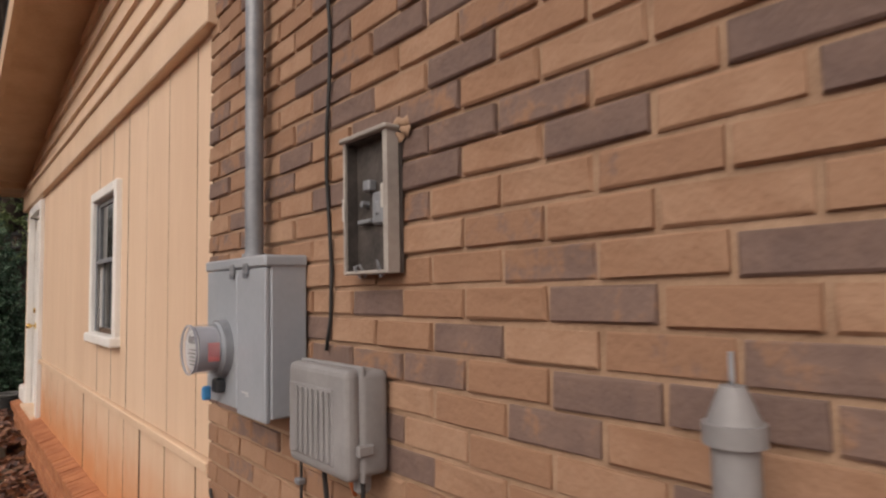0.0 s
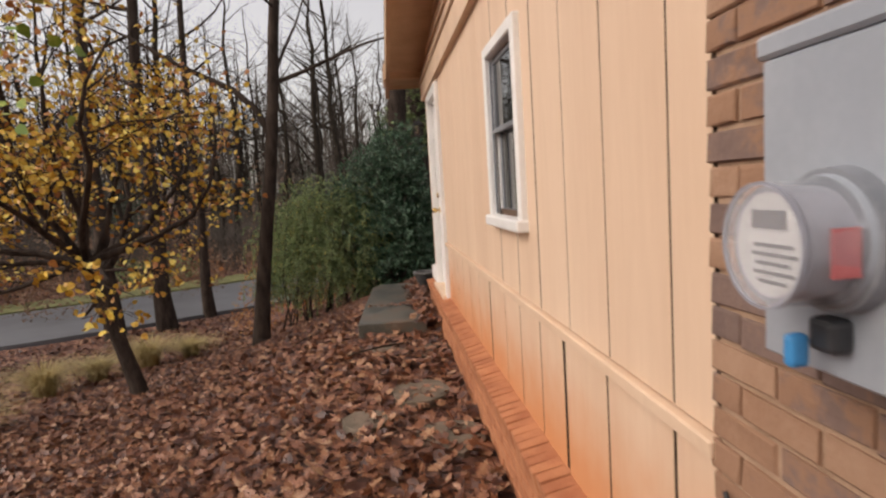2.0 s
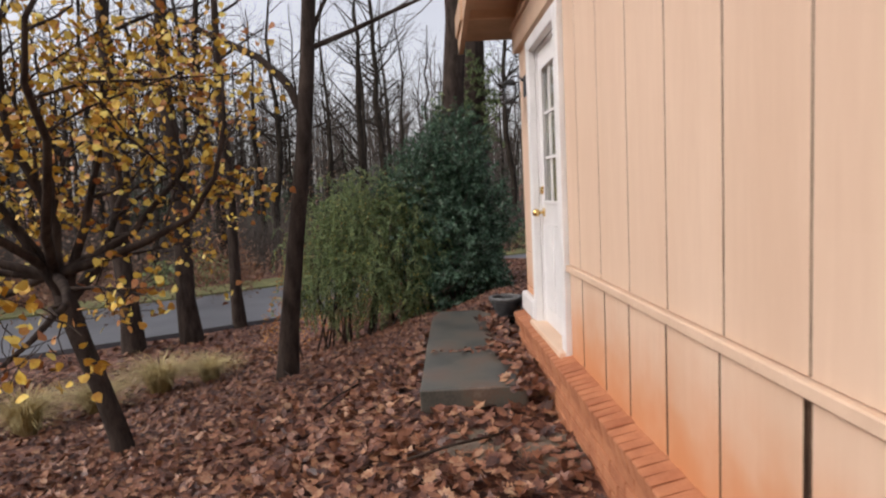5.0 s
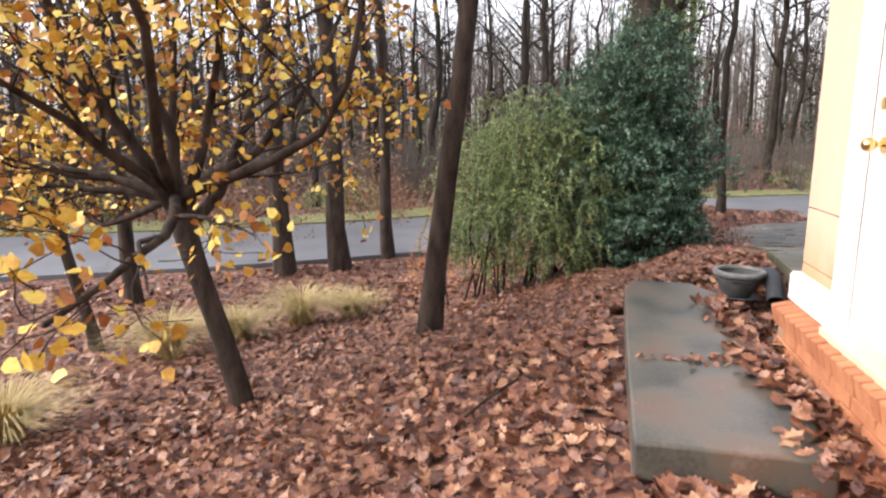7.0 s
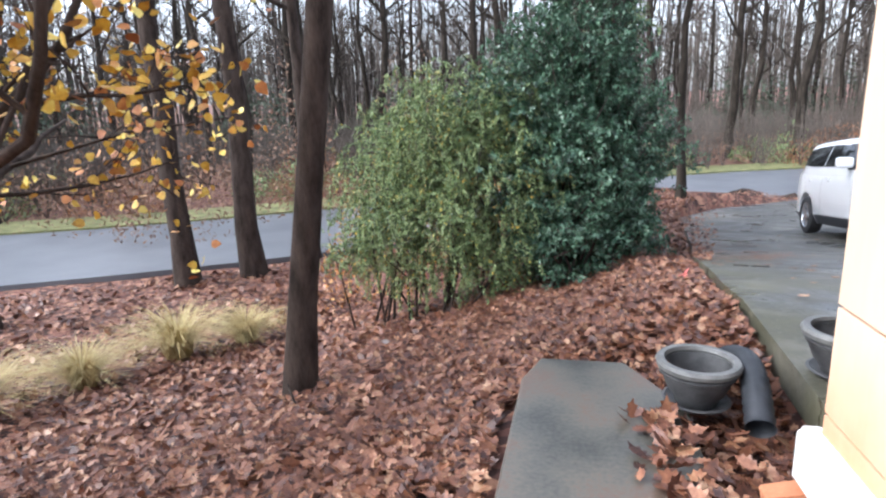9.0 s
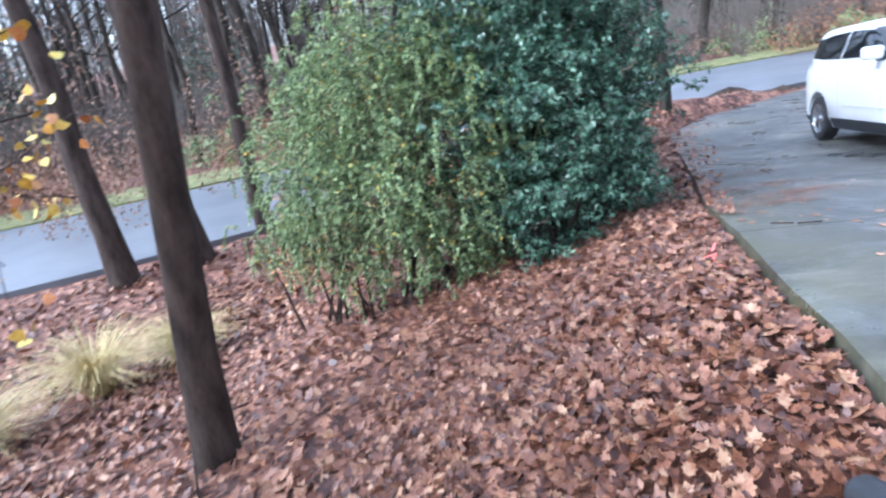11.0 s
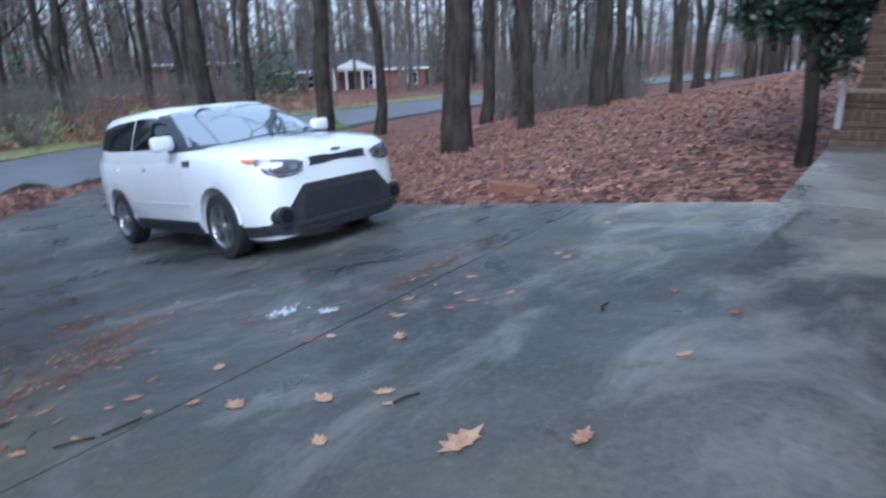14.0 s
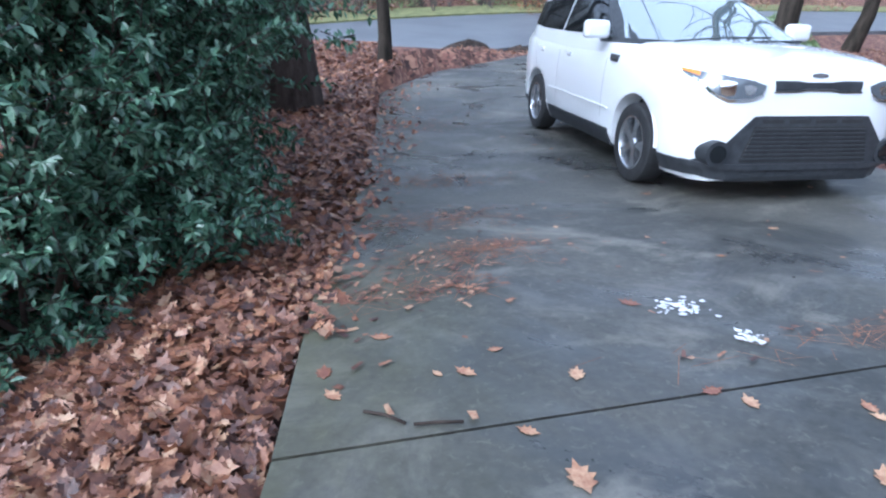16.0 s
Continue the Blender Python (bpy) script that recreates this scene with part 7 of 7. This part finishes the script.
M["drive_leaf"] = mat("tan_leaf", [(0.2, (0.20, 0.08, 0.05)), (0.5, (0.36, 0.18, 0.10)), (0.8, (0.52, 0.33, 0.20))], 0.5, 30, 3, 0.2, 120, vary=0.35)
SPOTS = [(1.45, 10.87, 0.15), (1.58, 10.585, 0.085), (1.355, 11.776, 0.11), (2.03, 11.60, 0.09), (2.457, 11.924, 0.09), (1.885, 12.016, 0.07), (1.302, 11.968, 0.06), (1.552, 12.197, 0.08), (1.229, 12.293, 0.075), (1.362, 12.405, 0.05), (0.808, 12.389, 0.08), (0.825, 12.256, 0.07), (2.38, 11.606, 0.08), (2.485, 11.549, 0.07), (2.842, 11.80, 0.08), (1.953, 11.941, 0.07), (1.992, 12.638, 0.085), (2.242, 11.792, 0.06), (3.479, 12.051, 0.08), (2.25, 11.84, 0.06), (2.543, 10.444, 0.06), (3.229, 11.433, 0.08), (1.50, 11.473, 0.10), (2.58, 11.70, 0.055), (3.05, 12.2, 0.06)]
rl = random.Random(15)
for x, y, s in SPOTS:
    flat_leaf(x, y, s, rl.uniform(0, 6.28))
for _ in range(46):
    y = rl.uniform(10.0, 19.0)
    flat_leaf(rl.uniform(along(LEFT, y) + 0.1, along(RIGHT, y) - 0.1), y, rl.uniform(0.04, 0.08), rl.uniform(0, 6.28))


def drift(name, label, patches, count, seed, needle=True):
    """Washed-up pine needles and leaf scraps lying in patches on the slab."""
    r = random.Random(seed)
    v, f = [], []
    for _ in range(count):
        cx, cy, rx, ry = r.choice(patches)
        x, y = cx + r.gauss(0, rx), cy + r.gauss(0, ry)
        if not on_drive(x, y, -0.01):
            continue
        z = drive_z(x, y) + r.uniform(0.004, 0.014)
        a = r.gauss(0.2, 0.9)
        l, w = (r.uniform(0.04, 0.10), 0.0014) if needle else (r.uniform(0.008, 0.028), r.uniform(0.005, 0.013))
        d, s = Vector((math.cos(a), math.sin(a), -0.165 * math.sin(a))) * l, Vector((-math.sin(a), math.cos(a), -0.165 * math.cos(a))) * w
        c = Vector((x, y, z))
        k = len(v)
        v.extend((c - d - s, c + d - s * 0.5, c + d * 0.9 + s, c - d * 0.8 + s))
        f.append((k, k + 1, k + 2, k + 3))
    tagged(piece(name, v, f, M["needles"] if needle else M["litter"]), label, "leaf litter", kind="stuff")


PATCH = [(1.42, 13.25, 0.22, 0.10), (1.55, 13.96, 0.28, 0.10), (1.70, 13.44, 0.16, 0.06), (1.75, 14.95, 0.30, 0.10), (2.6, 18.0, 0.5, 0.35), (1.2, 12.95, 0.2, 0.07), (2.2, 17.2, 0.3, 0.2), (2.9, 12.2, 0.4, 0.06)]
drift("pine_needles", "rusty pine needles washed into patches on the driveway", PATCH, 800, 92)
drift("leaf_scraps", "small scraps of dead leaves scattered on the driveway", PATCH + [(3.2, 19.2, 0.6, 0.4), (0.9, 13.3, 0.08, 0.5), (1.35, 15.2, 0.1, 0.8), (1.8, 17.5, 0.15, 1.0), (2.6, 13.0, 1.2, 1.5)], 800, 93, False)
for x, y, n, sx, sy in ((2.15, 12.56, 60, 0.085, 0.06), (2.235, 12.28, 34, 0.040, 0.05)):
    v, f = [], []
    for _ in range(n):
        cx, cy, r0 = x + rl.gauss(0, sx * 0.6), y + rl.gauss(0, sy * 0.6), rl.uniform(0.004, 0.015)
        k = len(v)
        for j in range(7):
            a = 6.283 * j / 7
            q = r0 * rl.uniform(0.6, 1.3)
            v.append((cx + q * math.cos(a), cy + q * math.sin(a), drive_z(cx, cy + q * math.sin(a)) + 0.004 + 0.0003 * len(f) % 0.002))
        f.append(tuple(range(k, k + 7)))
    tagged(piece("paint_spill", v, f, M["paint_spill"]), "white paint spill dried on the concrete", "paint spill", "spills on the driveway", kind="stuff")
for pts in ([(1.02, 12.06, 0), (1.08, 12.055, 0.0), (1.15, 12.04, 0)], [(0.90, 12.15, 0), (0.955, 12.12, 0), (1.0, 12.07, 0)], [(2.45, 10.9, 0), (2.49, 10.92, 0), (2.53, 10.91, 0)], [(1.55, 11.2, 0), (1.59, 11.19, 0), (1.63, 11.16, 0)]):
    tagged(wire("twig", [(x, y, drive_z(x, y) + 0.008) for x, y, _ in pts], 0.0045, M["bark"]), "short dark twig lying on the driveway", "twig", "twigs on the driveway")
tagged(part("edging_timber", boxes((5.66, 5.78, 12.95, 13.55, -0.46, -0.25), bevel=0.03, seg=2), M["needles"]), "weathered brown edging timber half buried in leaves", "timber")


# leaves lying over the edge of the drive
redge = random.Random(27)
sp = []
for _ in range(560):
    y = redge.uniform(12.6, 20.5)
    x = along(LEFT, y) + abs(redge.gauss(0, 0.03 + 0.03 * (y - 12)))
    if on_drive(x, y, 0.0):
        sp.append(((x, y, drive_z(x, y) + 0.012 + redge.uniform(0, 0.02)), redge.uniform(0.03, 0.085), 3))
tagged(leaves("edge_leaves", sp, M["litter"], None, "oak"), "dead leaves scattered over the edge of the driveway", "leaf litter", kind="stuff")

# leaves blown onto the stoop and twigs on the slope
r2 = random.Random(19)
sp = [((r2.gauss(-0.20, 0.07), r2.uniform(7.0, 9.2), 0.012 + r2.uniform(0, 0.03)), r2.uniform(0.06, 0.12), 2.2) for _ in range(330)]
sp += [((r2.gauss(-0.5, 0.15), r2.gauss(8.1, 0.05), 0.012), r2.uniform(0.03, 0.06), 3) for _ in range(60)]
tagged(leaves("leaf_drift", sp, M["litter"], None, "oak"), "brown oak leaves drifted against the ledge on the stoop", "leaf litter", kind="stuff")
for x, y, a in ((-0.75, 6.5, 0.3), (-2.6, 10.9, 2.2), (-1.6, 8.2, 1.1), (-3.1, 12.2, 0.6)):
    z = ground_at(x, y) + 0.07
    tagged(wire("fallen_twig", [(x - 0.25 * math.cos(a), y - 0.25 * math.sin(a), z), (x, y, z + 0.03), (x + 0.28 * math.cos(a), y + 0.28 * math.sin(a) + 0.04, z + 0.02)], 0.009, M["bark"]), "dead grey twig lying on fallen leaves", "twig", "twigs on the slope")


def sapling(x, y):
    """A thin sapling by the path that still has green leaves."""
    r = random.Random(44)
    z = ground_at(x, y)
    t = thing("sapling", "thin sapling with fresh lime-green leaves", "tree", pose(x, y, z))
    v, f, spots = [], [], []
    main = [Vector((0, 0, -0.1)), Vector((0.03, 0.02, 0.9)), Vector((-0.02, 0.05, 1.9)), Vector((0.05, 0.02, 2.9)), Vector((0.1, 0.0, 3.7))]
    tube(v, f, main, [0.022, 0.018, 0.014, 0.009, 0.004], 6)
    for k in range(10):
        q = main[3].lerp(main[4], r.random()) 
        a = r.uniform(0, 6.28)
        e = q + Vector((math.cos(a) * 0.7, math.sin(a) * 0.7, r.uniform(-0.1, 0.35)))
        m = q.lerp(e, 0.5) + Vector((0, 0, 0.08))
        tube(v, f, [q, m, e], [0.007, 0.005, 0.002], 4)
        for _ in range(12):
            o = q.lerp(e, r.uniform(0.3, 1.05)) + Vector((r.gauss(0, 0.08), r.gauss(0, 0.08), r.gauss(0, 0.07)))
            spots.append((o, r.uniform(0.06, 0.10), 0.6))
    piece("stem", v, f, M["bark"], t, "", True)
    leaves("leaf_crown", spots, M["lime_leaf"], t, "heart", "lime-green leaves")


M["lime_leaf"] = mat("lime_leaf", [(0.2, (0.14, 0.24, 0.03)), (0.5, (0.24, 0.36, 0.05)), (0.8, (0.42, 0.48, 0.09))], 0.5, 20, 3, 0.1, 90, vary=0.3)
sapling(-3.15, 4.9)
